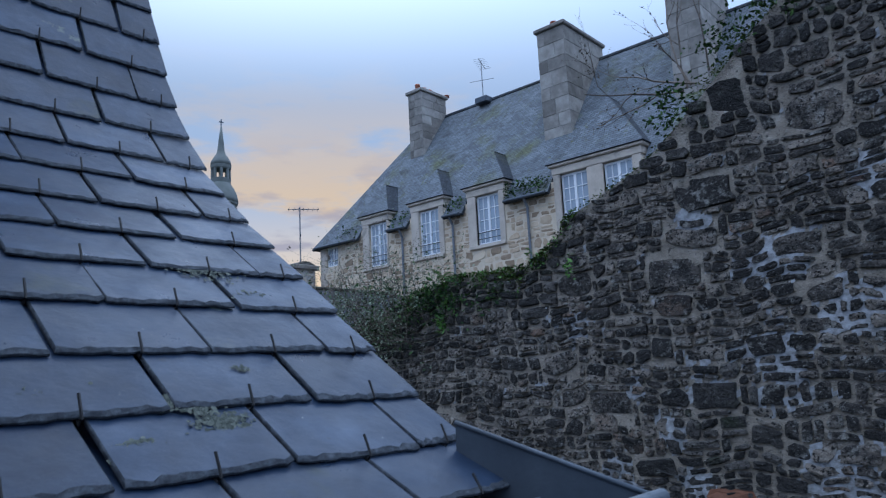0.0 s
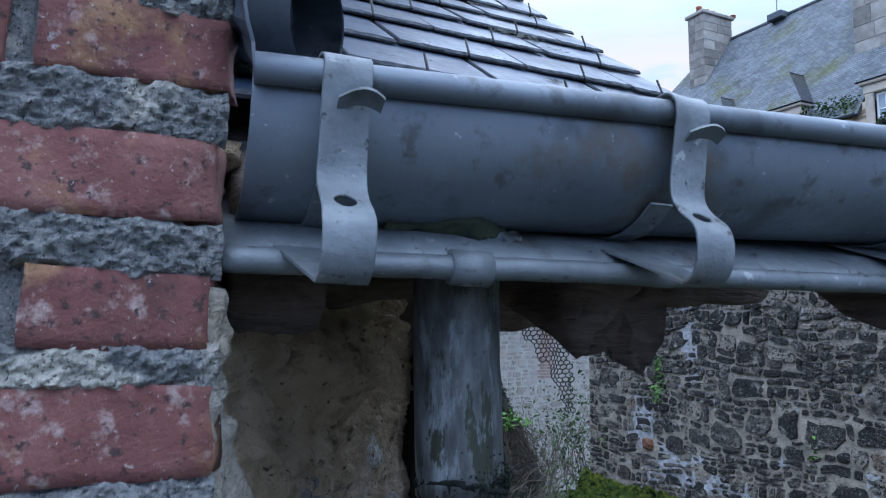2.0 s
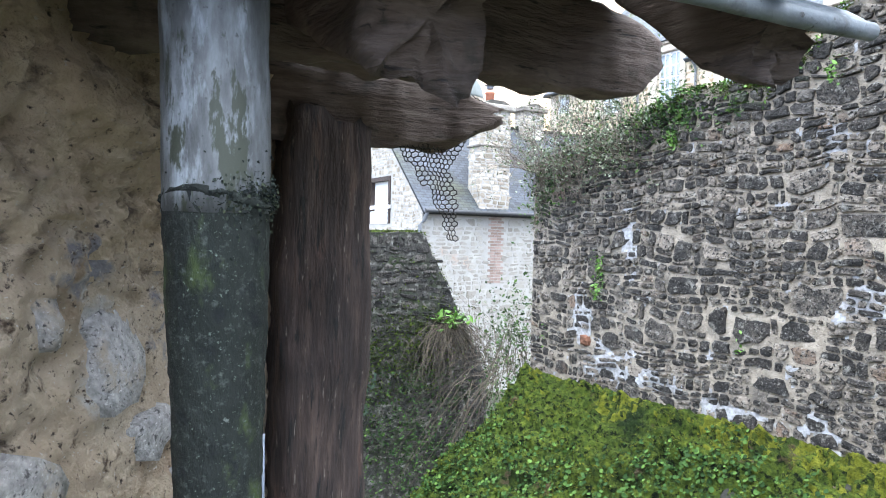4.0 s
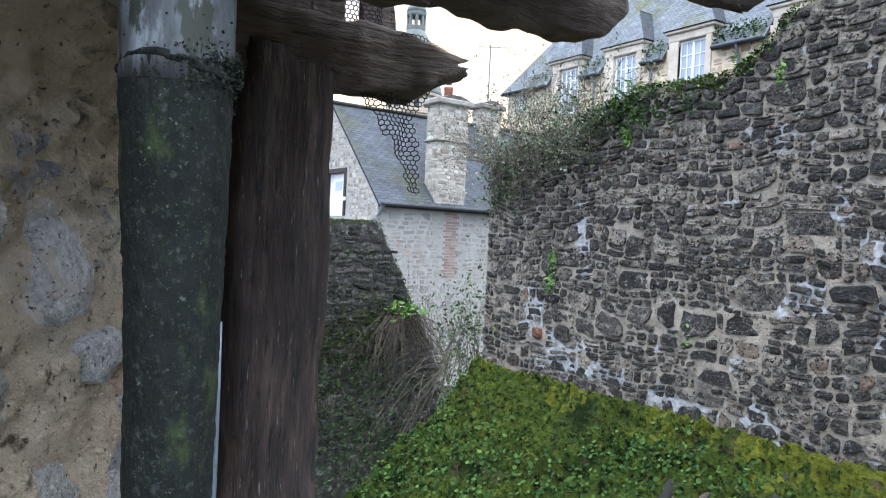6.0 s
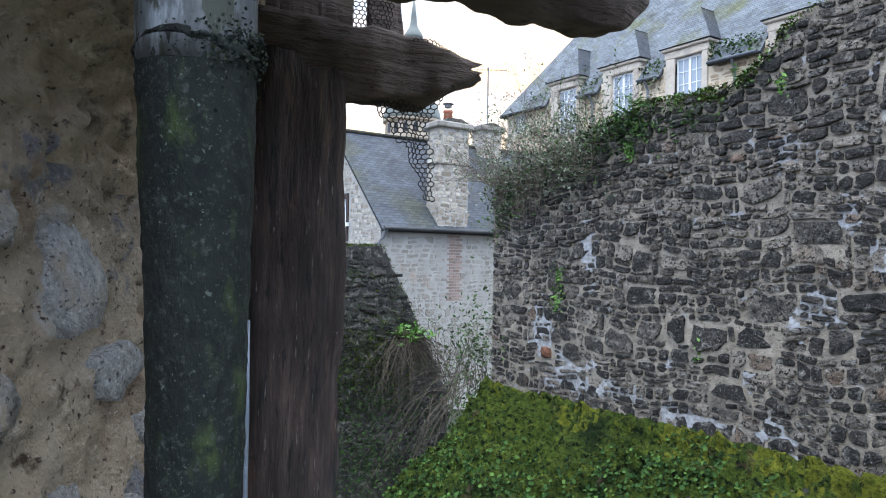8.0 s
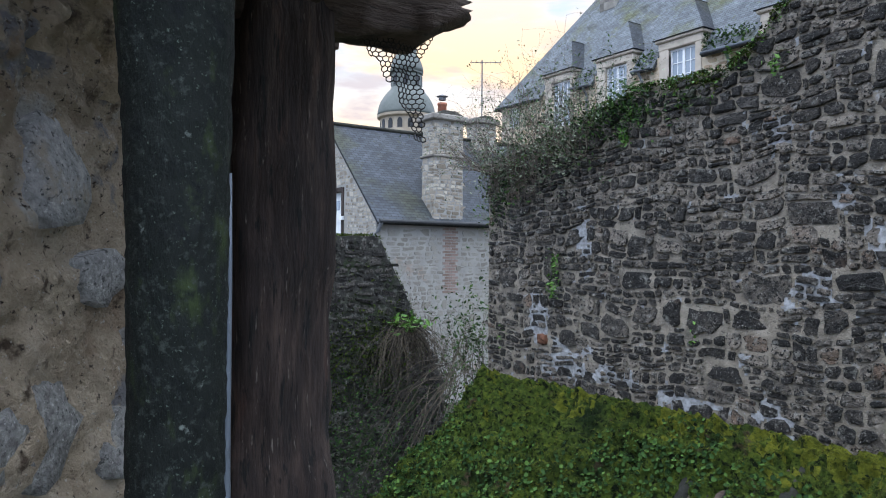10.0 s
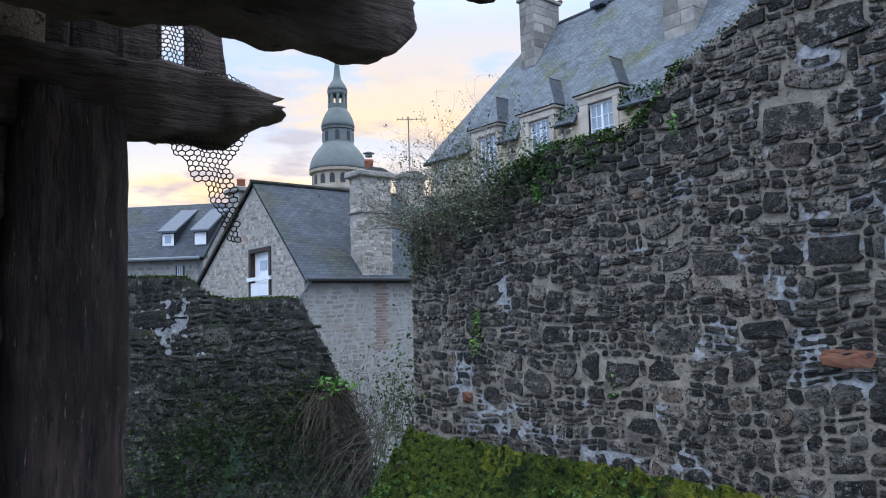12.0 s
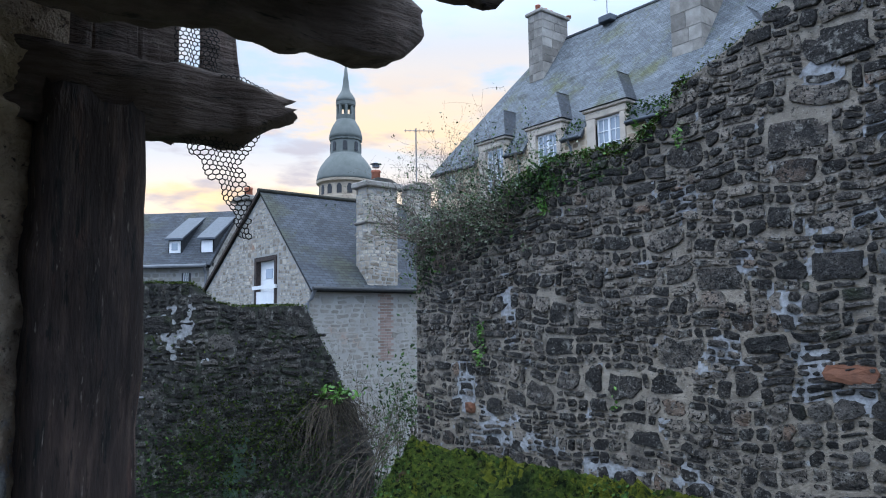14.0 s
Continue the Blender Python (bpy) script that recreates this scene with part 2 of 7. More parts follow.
OAK = surface("weathered_oak", [(0.3, (0.009, 0.006, 0.005)), (0.5, (0.033, 0.0215, 0.017)), (0.72, (0.088, 0.058, 0.045))], scale=62, rough=0.85, bump=1.0, bump_scale=60, bump_size=0.012, stretch=(1, 1, 0.12),
              spots=[((0.11, 0.055, 0.038), -22, 0.58, 0.7), ((0.008, 0.007, 0.006), -90, 0.56, 0.62), ((0.2, 0.17, 0.14), -170, 0.62, 0.7)])
OAK_BEAM = surface("weathered_beam", [(0.25, (0.05, 0.037, 0.031)), (0.5, (0.115, 0.085, 0.07)), (0.8, (0.2, 0.155, 0.13))], scale=80, rough=0.9, bump=1.0, bump_scale=120, bump_size=0.012, stretch=(0.16, 0.16, 1.0),
                   spots=[((0.02, 0.017, 0.015), 9, 0.57, 0.7), ((0.025, 0.02, 0.018), -140, 0.59, 0.66), ((0.22, 0.18, 0.15), -160, 0.65, 0.74), ((0.06, 0.05, 0.042), 20, 0.56, 0.66)])
STONE = surface("rubble_stone", [(0.3, (0.018, 0.0155, 0.0135)), (0.44, (0.056, 0.048, 0.041)), (0.57, (0.125, 0.107, 0.089)), (0.74, (0.27, 0.23, 0.188))], scale=7, rough=0.9, bump=1.0, bump_scale=45, bump_size=0.07, rand=0.62,
                spots=[((0.2, 0.135, 0.095), 0.25, 0.58, 0.64), ((0.02, 0.0185, 0.0165), 6, 0.49, 0.62), ((0.32, 0.305, 0.27), 11, 0.54, 0.68), ((0.18, 0.085, 0.052), 0.22, 0.67, 0.7), ((0.01, 0.0092, 0.0085), 34, 0.535, 0.575), ((0.36, 0.34, 0.305), 55, 0.57, 0.72)])
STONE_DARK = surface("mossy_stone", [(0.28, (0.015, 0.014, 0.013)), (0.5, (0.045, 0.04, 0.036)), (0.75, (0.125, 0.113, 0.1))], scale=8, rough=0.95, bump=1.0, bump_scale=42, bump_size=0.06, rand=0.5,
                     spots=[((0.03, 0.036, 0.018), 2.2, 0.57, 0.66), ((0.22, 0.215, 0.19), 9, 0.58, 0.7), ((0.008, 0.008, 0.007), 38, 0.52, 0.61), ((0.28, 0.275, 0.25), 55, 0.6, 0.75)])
LIME = surface("lime_mortar", [(0.25, (0.14, 0.118, 0.091)), (0.5, (0.28, 0.242, 0.192)), (0.8, (0.46, 0.408, 0.335))], scale=8, rough=0.95, bump=1.0, bump_scale=55, bump_size=0.02,
               spots=[((0.42, 0.42, 0.415), 7, 0.62, 0.68), ((0.075, 0.066, 0.056), 1.6, 0.54, 0.66), ((0.07, 0.063, 0.054), 30, 0.57, 0.64), ((0.52, 0.5, 0.46), 80, 0.62, 0.68)])
LIME_SPECKLED = surface("weathered_mortar", [(0.34, (0.018, 0.018, 0.016)), (0.54, (0.058, 0.055, 0.048)), (0.68, (0.26, 0.255, 0.23))], scale=13, rough=0.95, bump=1.0, bump_scale=40, bump_size=0.02,
                        spots=[((0.03, 0.042, 0.018), 1.8, 0.52, 0.62)])
LIME_DARK = surface("dark_mortar", [(0.3, (0.035, 0.034, 0.029)), (0.55, (0.09, 0.085, 0.073)), (0.75, (0.26, 0.26, 0.235))], scale=9, rough=0.95, bump=1.0, bump_scale=40, bump_size=0.02)
LIME_WHITE = surface("white_lime", [(0.3, (0.13, 0.125, 0.115)), (0.48, (0.27, 0.272, 0.275)), (0.7, (0.45, 0.46, 0.48))], scale=22, rough=0.95, bump=0.8, bump_scale=60, bump_size=0.01)
RUST_STONE = surface("rust_stone", [(0.3, (0.09, 0.038, 0.022)), (0.7, (0.2, 0.085, 0.045))], scale=9, rough=0.9, bump=0.8, bump_scale=50, bump_size=0.01)
MOSS = surface("moss", [(0.25, (0.014, 0.024, 0.007)), (0.48, (0.055, 0.085, 0.016)), (0.75, (0.15, 0.185, 0.027))], scale=18, rough=1.0, bump=1.0, bump_scale=70, bump_size=0.04, spec=0.1, detail=4.0,
               spots=[((0.016, 0.028, 0.01), 1.3, 0.51, 0.64), ((0.008, 0.013, 0.006), 16, 0.51, 0.6), ((0.1, 0.068, 0.045), 2.2, 0.62, 0.68)])
MOSS_YELLOW = surface("yellow_moss", [(0.25, (0.03, 0.04, 0.009)), (0.48, (0.11, 0.125, 0.017)), (0.75, (0.24, 0.235, 0.03))], scale=14, rough=1.0, bump=1.0, bump_scale=70, bump_size=0.04, spec=0.1,
                      spots=[((0.02, 0.03, 0.01), 14, 0.53, 0.62), ((0.12, 0.08, 0.045), 6, 0.62, 0.68)])
ALGAE = surface("pale_algae", [(0.3, (0.03, 0.05, 0.032)), (0.7, (0.1, 0.15, 0.11))], scale=12, rough=1.0, bump=0.6, bump_scale=60)
LICHEN = surface("pale_lichen", [(0.3, (0.04, 0.048, 0.038)), (0.7, (0.115, 0.128, 0.105))], scale=40, rough=0.95, bump=0, rand=0.5)
TILE = surface("old_tile", [(0.25, (0.01, 0.011, 0.008)), (0.6, (0.022, 0.022, 0.015)), (0.85, (0.045, 0.043, 0.03))], scale=7, rough=0.9, bump=0.6, bump_scale=60, rand=0.3)
LEAF = surface("pennywort_leaf", [(0.25, (0.014, 0.034, 0.009)), (0.6, (0.036, 0.08, 0.02)), (0.9, (0.09, 0.165, 0.036))], scale=3, rough=0.9, bump=0, rand=0.7, spec=0.15)
IVY = surface("ivy_leaf", [(0.25, (0.013, 0.032, 0.01)), (0.6, (0.034, 0.075, 0.019)), (0.9, (0.085, 0.15, 0.034))], scale=3, rough=0.85, bump=0, rand=0.7, spec=0.2)
LEAF_PALE = surface("pale_leaf", [(0.25, (0.07, 0.1, 0.055)), (0.6, (0.16, 0.2, 0.12)), (0.9, (0.29, 0.32, 0.22))], scale=3, rough=0.6, bump=0, rand=0.7)
LEAF_FRESH = surface("fresh_leaf", [(0.25, (0.06, 0.15, 0.02)), (0.9, (0.16, 0.33, 0.05))], scale=3, rough=0.5, bump=0, rand=0.6)
TWIG = surface("twig", [(0.3, (0.06, 0.048, 0.038)), (0.7, (0.17, 0.135, 0.105))], scale=30, rough=0.9, bump=0, rand=0.4)
DRY = surface("dry_grass", [(0.3, (0.026, 0.021, 0.015)), (0.7, (0.1, 0.08, 0.056))], scale=20, rough=0.9, bump=0, rand=0.6)
SOIL = surface("soil", [(0.3, (0.02, 0.022, 0.014)), (0.6, (0.045, 0.045, 0.028)), (0.85, (0.06, 0.075, 0.03))], scale=0.6, rough=1.0, bump=1.0, bump_scale=12, bump_size=0.05)
GRANITE = surface("granite", [(0.25, (0.36, 0.31, 0.25)), (0.55, (0.5, 0.43, 0.35)), (0.85, (0.6, 0.53, 0.44))], scale=2.2, rough=0.9, bump=0.4, bump_scale=30, bump_size=0.01, rand=0.25,
                  spots=[((0.2, 0.19, 0.17), 1.4, 0.58, 0.72)])
ASHLAR = surface("chimney_granite", [(0.25, (0.14, 0.128, 0.112)), (0.5, (0.245, 0.225, 0.197)), (0.8, (0.4, 0.375, 0.335))], scale=2.4, rough=0.9, bump=0.4, bump_scale=30, bump_size=0.01, rand=0.4,
                 spots=[((0.14, 0.13, 0.11), 1.1, 0.56, 0.72)])
HOUSE_STONE = surface("house_rubble", [(0.2, (0.25, 0.18, 0.115)), (0.5, (0.45, 0.34, 0.225)), (0.85, (0.64, 0.52, 0.37))], scale=2.5, rough=0.9, bump=0.6, bump_scale=20, bump_size=0.02, rand=0.7)
HOUSE_LIME = surface("house_mortar", [(0.3, (0.52, 0.43, 0.31)), (0.7, (0.66, 0.56, 0.42))], scale=3, rough=0.95, bump=0.4, bump_scale=30)
GABLE_STONE = surface("gable_rubble", [(0.2, (0.2, 0.17, 0.13)), (0.5, (0.34, 0.295, 0.235)), (0.85, (0.48, 0.43, 0.35))], scale=2.5, rough=0.9, bump=0.6, bump_scale=20, bump_size=0.02, rand=0.8)
PATCH = surface("dusty_brick", [(0.3, (0.2, 0.145, 0.12)), (0.7, (0.31, 0.235, 0.2))], scale=4, rough=0.95, bump=0.4, bump_scale=30, rand=0.4)
PALE_STONE = surface("pale_rubble", [(0.2, (0.17, 0.155, 0.13)), (0.5, (0.25, 0.235, 0.205)), (0.85, (0.34, 0.325, 0.29))], scale=2.5, rough=0.9, bump=0.6, bump_scale=20, bump_size=0.02, rand=0.25)
PALE_LIME = surface("pale_mortar", [(0.3, (0.26, 0.25, 0.23)), (0.7, (0.36, 0.35, 0.325))], scale=3, rough=0.95, bump=0.4, bump_scale=30,
                    spots=[((0.3, 0.19, 0.13), 0.7, 0.62, 0.7)])
FAR_SLATE = slated("mossy_slate_roof", (0.085, 0.097, 0.11), (0.165, 0.182, 0.2), (0.105, 0.113, 0.062))
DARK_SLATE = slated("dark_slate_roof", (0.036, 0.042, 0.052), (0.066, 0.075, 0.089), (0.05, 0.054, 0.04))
WHITE = surface("white_paint", [(0.3, (0.72, 0.73, 0.74)), (0.7, (0.82, 0.82, 0.81))], scale=4, rough=0.5, bump=0.1)
GLASS = glassy()
TERRACOTTA = surface("terracotta", [(0.3, (0.3, 0.1, 0.06)), (0.7, (0.42, 0.16, 0.09))], scale=8, rough=0.85, bump=0.3)
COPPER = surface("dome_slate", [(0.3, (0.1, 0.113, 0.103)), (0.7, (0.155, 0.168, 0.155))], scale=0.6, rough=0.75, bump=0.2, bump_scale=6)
DOME_STONE = surface("tower_stone", [(0.3, (0.33, 0.27, 0.2)), (0.7, (0.46, 0.39, 0.3))], scale=0.7, rough=0.9, bump=0.3, bump_scale=5)
# near-black painted in for unlit depth in openings; also colours bars and a gutter
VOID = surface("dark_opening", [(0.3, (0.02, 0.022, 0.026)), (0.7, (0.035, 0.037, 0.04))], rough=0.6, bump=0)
LEAD = surface("lead_grey", [(0.3, (0.12, 0.13, 0.145)), (0.7, (0.2, 0.21, 0.225))], scale=3, rough=0.6, metal=0.2, bump=0.1)
NET = surface("wire_netting", [(0.3, (0.015, 0.014, 0.014)), (0.7, (0.04, 0.035, 0.03))], rough=0.7, metal=0.3, bump=0)


# ---- mesh helpers ----
def part(name, bm, material, parent=None, label="", smooth=False):
    """Link a bmesh as one mesh object, under a thing or a part."""
    me = bpy.data.meshes.new(name)
    bm.normal_update()
    bm.to_mesh(me)
    bm.free()
    return placed(name, me, material, parent, label, smooth)


def placed(name, me, material, parent=None, label="", smooth=False):
    if material and not me.materials:
        me.materials.append(material)
    if smooth:
        me.polygons.foreach_set("use_smooth", [True] * len(me.polygons))
    ob = new(name, me)
    if parent:
        ob.parent = parent
    if label:
        ob["label"] = label
    return ob


def raw(name, verts, faces, material, parent=None, label="", smooth=False):
    me = bpy.data.meshes.new(name)
    me.from_pydata([tuple(v) for v in verts], [], faces)
    me.update()
    return placed(name, me, material, parent, label, smooth)


def thing(name, label, category, at=(0, 0, 0), group="", kind=""):
    ob = new(name)
    ob.empty_display_size = 0.1
    return tagged(ob, label, category, group, kind)


def box(bm, x0, x1, y0, y1, z0, z1, bevel=0.0):
    r = bmesh.ops.create_cube(bm, size=1.0, matrix=Matrix.LocRotScale(((x0 + x1) / 2, (y0 + y1) / 2, (z0 + z1) / 2), None, (abs(x1 - x0), abs(y1 - y0), abs(z1 - z0))))
    if bevel:
        edges = {e for v in r["verts"] for e in v.link_edges}
        bmesh.ops.bevel(bm, geom=list(edges), offset=bevel, segments=1, affect="EDGES")
    return bm


def boxed(*dims, bevel=0.0):
    return box(bmesh.new(), *dims, bevel=bevel)


def prism(bm, poly, vec):
    """Close a flat polygon swept along vec."""
    vec = Vector(vec)
    a = [bm.verts.new(p) for p in poly]
    b = [bm.verts.new(Vector(p) + vec) for p in poly]
    bm.faces.new(a[::-1])
    bm.faces.new(b)
    for i in range(len(a)):
        j = (i + 1) % len(a)
        bm.faces.new((a[i], a[j], b[j], b[i]))
    bmesh.ops.recalc_face_normals(bm, faces=bm.faces[:])
    return bm


def tube(bm, path, radii, sides=12, caps=True, up=(0, 0, 1)):
    """A tube along a path; radii one number or one a point."""
    path = [Vector(p) for p in path]
    if not hasattr(radii, "__len__"):
        radii = [radii] * len(path)
    radii = [float(r) for r in radii]
    rings = []
    for i, p in enumerate(path):
        d = (path[min(i + 1, len(path) - 1)] - path[max(i - 1, 0)]).normalized()
        a = d.cross(Vector(up))
        if a.length < 0.05:
            a = d.cross(Vector((1, 0, 0)))
        a.normalize()
        b = a.cross(d)
        rings.append([bm.verts.new(p + radii[i] * (math.cos(2 * math.pi * k / sides) * a + math.sin(2 * math.pi * k / sides) * b)) for k in range(sides)])
    for r, s in zip(rings, rings[1:]):
        for k in range(sides):
            bm.faces.new((r[k], r[(k + 1) % sides], s[(k + 1) % sides], s[k]))
    if caps:
        bm.faces.new(rings[0][::-1])
        bm.faces.new(rings[-1])
    return bm


def lathe(bm, profile, centre, sides=24, phase=0.0):
    cx, cy = centre
    rings = [[bm.verts.new((cx + r * math.cos(2 * math.pi * k / sides + phase), cy + r * math.sin(2 * math.pi * k / sides + phase), z)) for k in range(sides)] for r, z in profile]
    for a, b in zip(rings, rings[1:]):
        for k in range(sides):
            j = (k + 1) % sides
            bm.faces.new((a[k], a[j], b[j], b[k]))
    bm.faces.new(rings[0][::-1])
    bm.faces.new(rings[-1])
    return bm


def sheet(bm, rows, thick=0.0):
    """A grid of points as a surface; with thick it gets a back side along its normals."""
    grid = [[bm.verts.new(p) for p in row] for row in rows]
    for r, s in zip(grid, grid[1:]):
        for k in range(len(r) - 1):
            bm.faces.new((r[k], r[k + 1], s[k + 1], s[k]))
    if thick:
        bm.normal_update()
        bmesh.ops.solidify(bm, geom=bm.faces[:], thickness=thick)
    return bm


def roughen(bm, amount, scale, seed=0.0):
    bm.normal_update()
    for v in bm.verts:
        v.co += noise.noise_vector((v.co + Vector((seed, seed * 2, 0))) * scale) * amount
    return bm


def timber(path, w, h, seed, rough=0.006, cut=24, torn=0.25, per=8, wane=None):
    """A hewn beam along a straight line: uneven faces, grain furrows, drying cracks and torn ends; wane(s) wears away below and above."""
    rng = random.Random(seed)
    a, b = Vector(path[0]), Vector(path[1])
    d = (b - a).normalized()
    long = (b - a).length
    side = d.cross(Vector((0, 0, 1)))
    side = side.normalized() if side.length > 0.1 else Vector((1, 0, 0))
    top = side.cross(d).normalized()
    corners = ((-1, -1), (1, -1), (1, 1), (-1, 1))
    outline = []
    for c in range(4):
        (sx, sy), (nx, ny) = corners[c], corners[(c + 1) % 4]
        outline += [(sx + (nx - sx) * k / per, sy + (ny - sy) * k / per) for k in range(per)]
    outline = [(x * (1 - 0.09 * (x * y) ** 4), y * (1 - 0.09 * (x * y) ** 4)) for x, y in outline]
    n = len(outline)
    cracks = [(rng.uniform(0, n), rng.uniform(0, 0.7), rng.uniform(0.15, 0.5), rng.uniform(0.004, 0.010)) for _ in range(7)]
    bm = bmesh.new()
    rings = []
    for i in range(cut + 1):
        f = i / cut
        c = a.lerp(b, f)
        ring = []
        for k, (x, y) in enumerate(outline):
            p = c + side * (x * w / 2) + top * (y * h / 2)
            if wane:
                under, over = wane(f * long)
                p += top * (under * (1 - y) - over * (1 + y)) / 2
            s = f * long
            q = noise.noise_vector(p * 9 + Vector((seed, 0, 0))) * rough * 1.5 + noise.noise_vector(p * 34 + Vector((seed, 0, 0))) * rough * 0.5
            p += q - d * q.dot(d)
            out = (side * x + top * y).normalized()
            p += out * (0.0035 * noise.noise(Vector((x * w * 55, y * h * 55, s * 5 + seed))) + 0.0018 * noise.noise(Vector((x * w * 130, y * h * 130, s * 9 + seed))))
            for at, f0, ln, deep in cracks:
                along = (f - f0) / ln
                if 0 < along < 1 and abs((k - at - 1.5 * noise.noise(Vector((s * 8, seed, at))) + n / 2) % n - n / 2) < 0.6:
                    p -= out * deep * math.sin(math.pi * along)
            near_end = min(f, 1 - f) * long
            if torn and near_end < 0.1:
                fade = 1 - near_end / 0.1
                tear = noise.noise(Vector((x * 1.1 + seed, y * 1.4, 3.0))) * 1.2 + noise.noise(Vector((x * 3 + seed, y * 3.6, 9.0))) * 0.6 + noise.noise(Vector((x * 9 + seed, y * 9, 9.0))) * 0.25
                p += d * (1 if f > 0.5 else -1) * tear * torn * min(w, h) * fade ** 2
                p -= out * fade ** 4 * min(w, h) * 0.1 * abs(noise.noise(Vector((x * 2, y * 2, seed))))
            ring.append(bm.verts.new(p))
        rings.append(ring)
    for r, s in zip(rings, rings[1:]):
        for k in range(n):
            bm.faces.new((r[k], r[(k + 1) % n], s[(k + 1) % n], s[k]))
    for ring, flip, sign in ((rings[0], True, 1), (rings[-1], False, -1)):
        mid = sum((v.co for v in ring), Vector()) / n
        last = ring
        for shrink, dip in ((0.66, 0.012), (0.33, 0.006)):
            inner = [bm.verts.new(mid + (v.co - mid) * shrink + d * sign * (dip + rng.uniform(-0.006, 0.006)) * (w / 0.1)) for v in ring]
            for k in range(n):
                quad = (last[k], last[(k + 1) % n], inner[(k + 1) % n], inner[k])
                bm.faces.new(quad[::-1] if flip else quad)
            last = inner
        hub = bm.verts.new(mid + d * sign * 0.008)
        for k in range(n):
            tri = (last[k], last[(k + 1) % n], hub)
            bm.faces.new(tri[::-1] if flip else tri)
    bmesh.ops.recalc_face_normals(bm, faces=bm.faces[:])
    return bm


# ---- rubble: courses of uneven stones on a wall plane ----
def courses(rng, a0, a1, z0, z1, top, low=0.06, high=0.15, narrow=0.09, wide=0.36, gap=0.014):
    """Outlines (along, up) of stones laid in wavering courses below the line top(a)."""
    out, z = [], z0
    while z < z1:
        h = rng.uniform(low, high) if rng.random() < 0.8 else rng.uniform(high, high * 1.35)
        a = a0 - rng.uniform(0, wide)
        while a < a1:
            w = rng.uniform(narrow, wide) * (0.75 if h < (low + high) / 2 else 1.1)
            pieces = [(z, z + h)]
            if h > high * 0.75 and rng.random() < 0.42:
                s = z + h * rng.uniform(0.35, 0.65)
                pieces = [(z, s), (s, z + h)]
            for b, t in pieces:
                m = a + w / 2
                if a + w < a0 + 0.04 or a > a1 - 0.04:
                    continue
                lo_a, hi_a = max(a, a0) + gap * rng.uniform(0.3, 1), min(a + w, a1) - gap * rng.uniform(0.3, 1)
                wave = [0.07 * noise.noise(Vector((p * 0.8, b * 1.3, 3.0))) + 0.035 * noise.noise(Vector((p * 3.1, b * 2, 8.0))) for p in (lo_a, m, hi_a)]
                wave_t = [0.07 * noise.noise(Vector((p * 0.8, t * 1.3, 3.0))) + 0.035 * noise.noise(Vector((p * 3.1, t * 2, 8.0))) for p in (lo_a, m, hi_a)]
                g = gap * rng.uniform(0.3, 1)
                if t + wave_t[1] - g > top(m) or min(hi_a - lo_a, t - b) < 0.03:
                    continue
                j = lambda s: rng.uniform(-s, s)
                c = min(hi_a - lo_a, t - b)
                q = 0.15 * c
                p = [(lo_a + q * rng.uniform(0.3, 1.4), b + wave[0] + g + j(0.05 * c)), (m + j(0.2 * w), b + wave[1] + g + j(0.06 * c)), (hi_a - q * rng.uniform(0.3, 1.4), b + wave[2] + g + j(0.05 * c)),
                     (hi_a + j(0.04 * c), (b + t) / 2 + (wave[2] + wave_t[2]) / 2 + j(0.2 * c)),
                     (hi_a - q * rng.uniform(0.3, 1.6), t + wave_t[2] - g + j(0.06 * c)), (m + j(0.2 * w), t + wave_t[1] - g + j(0.06 * c)), (lo_a + q * rng.uniform(0.3, 1.6), t + wave_t[0] - g + j(0.06 * c)),
                     (lo_a + j(0.04 * c), (b + t) / 2 + (wave[0] + wave_t[0]) / 2 + j(0.2 * c))]
                out.append(p)
            a += w
        z += h
    return out


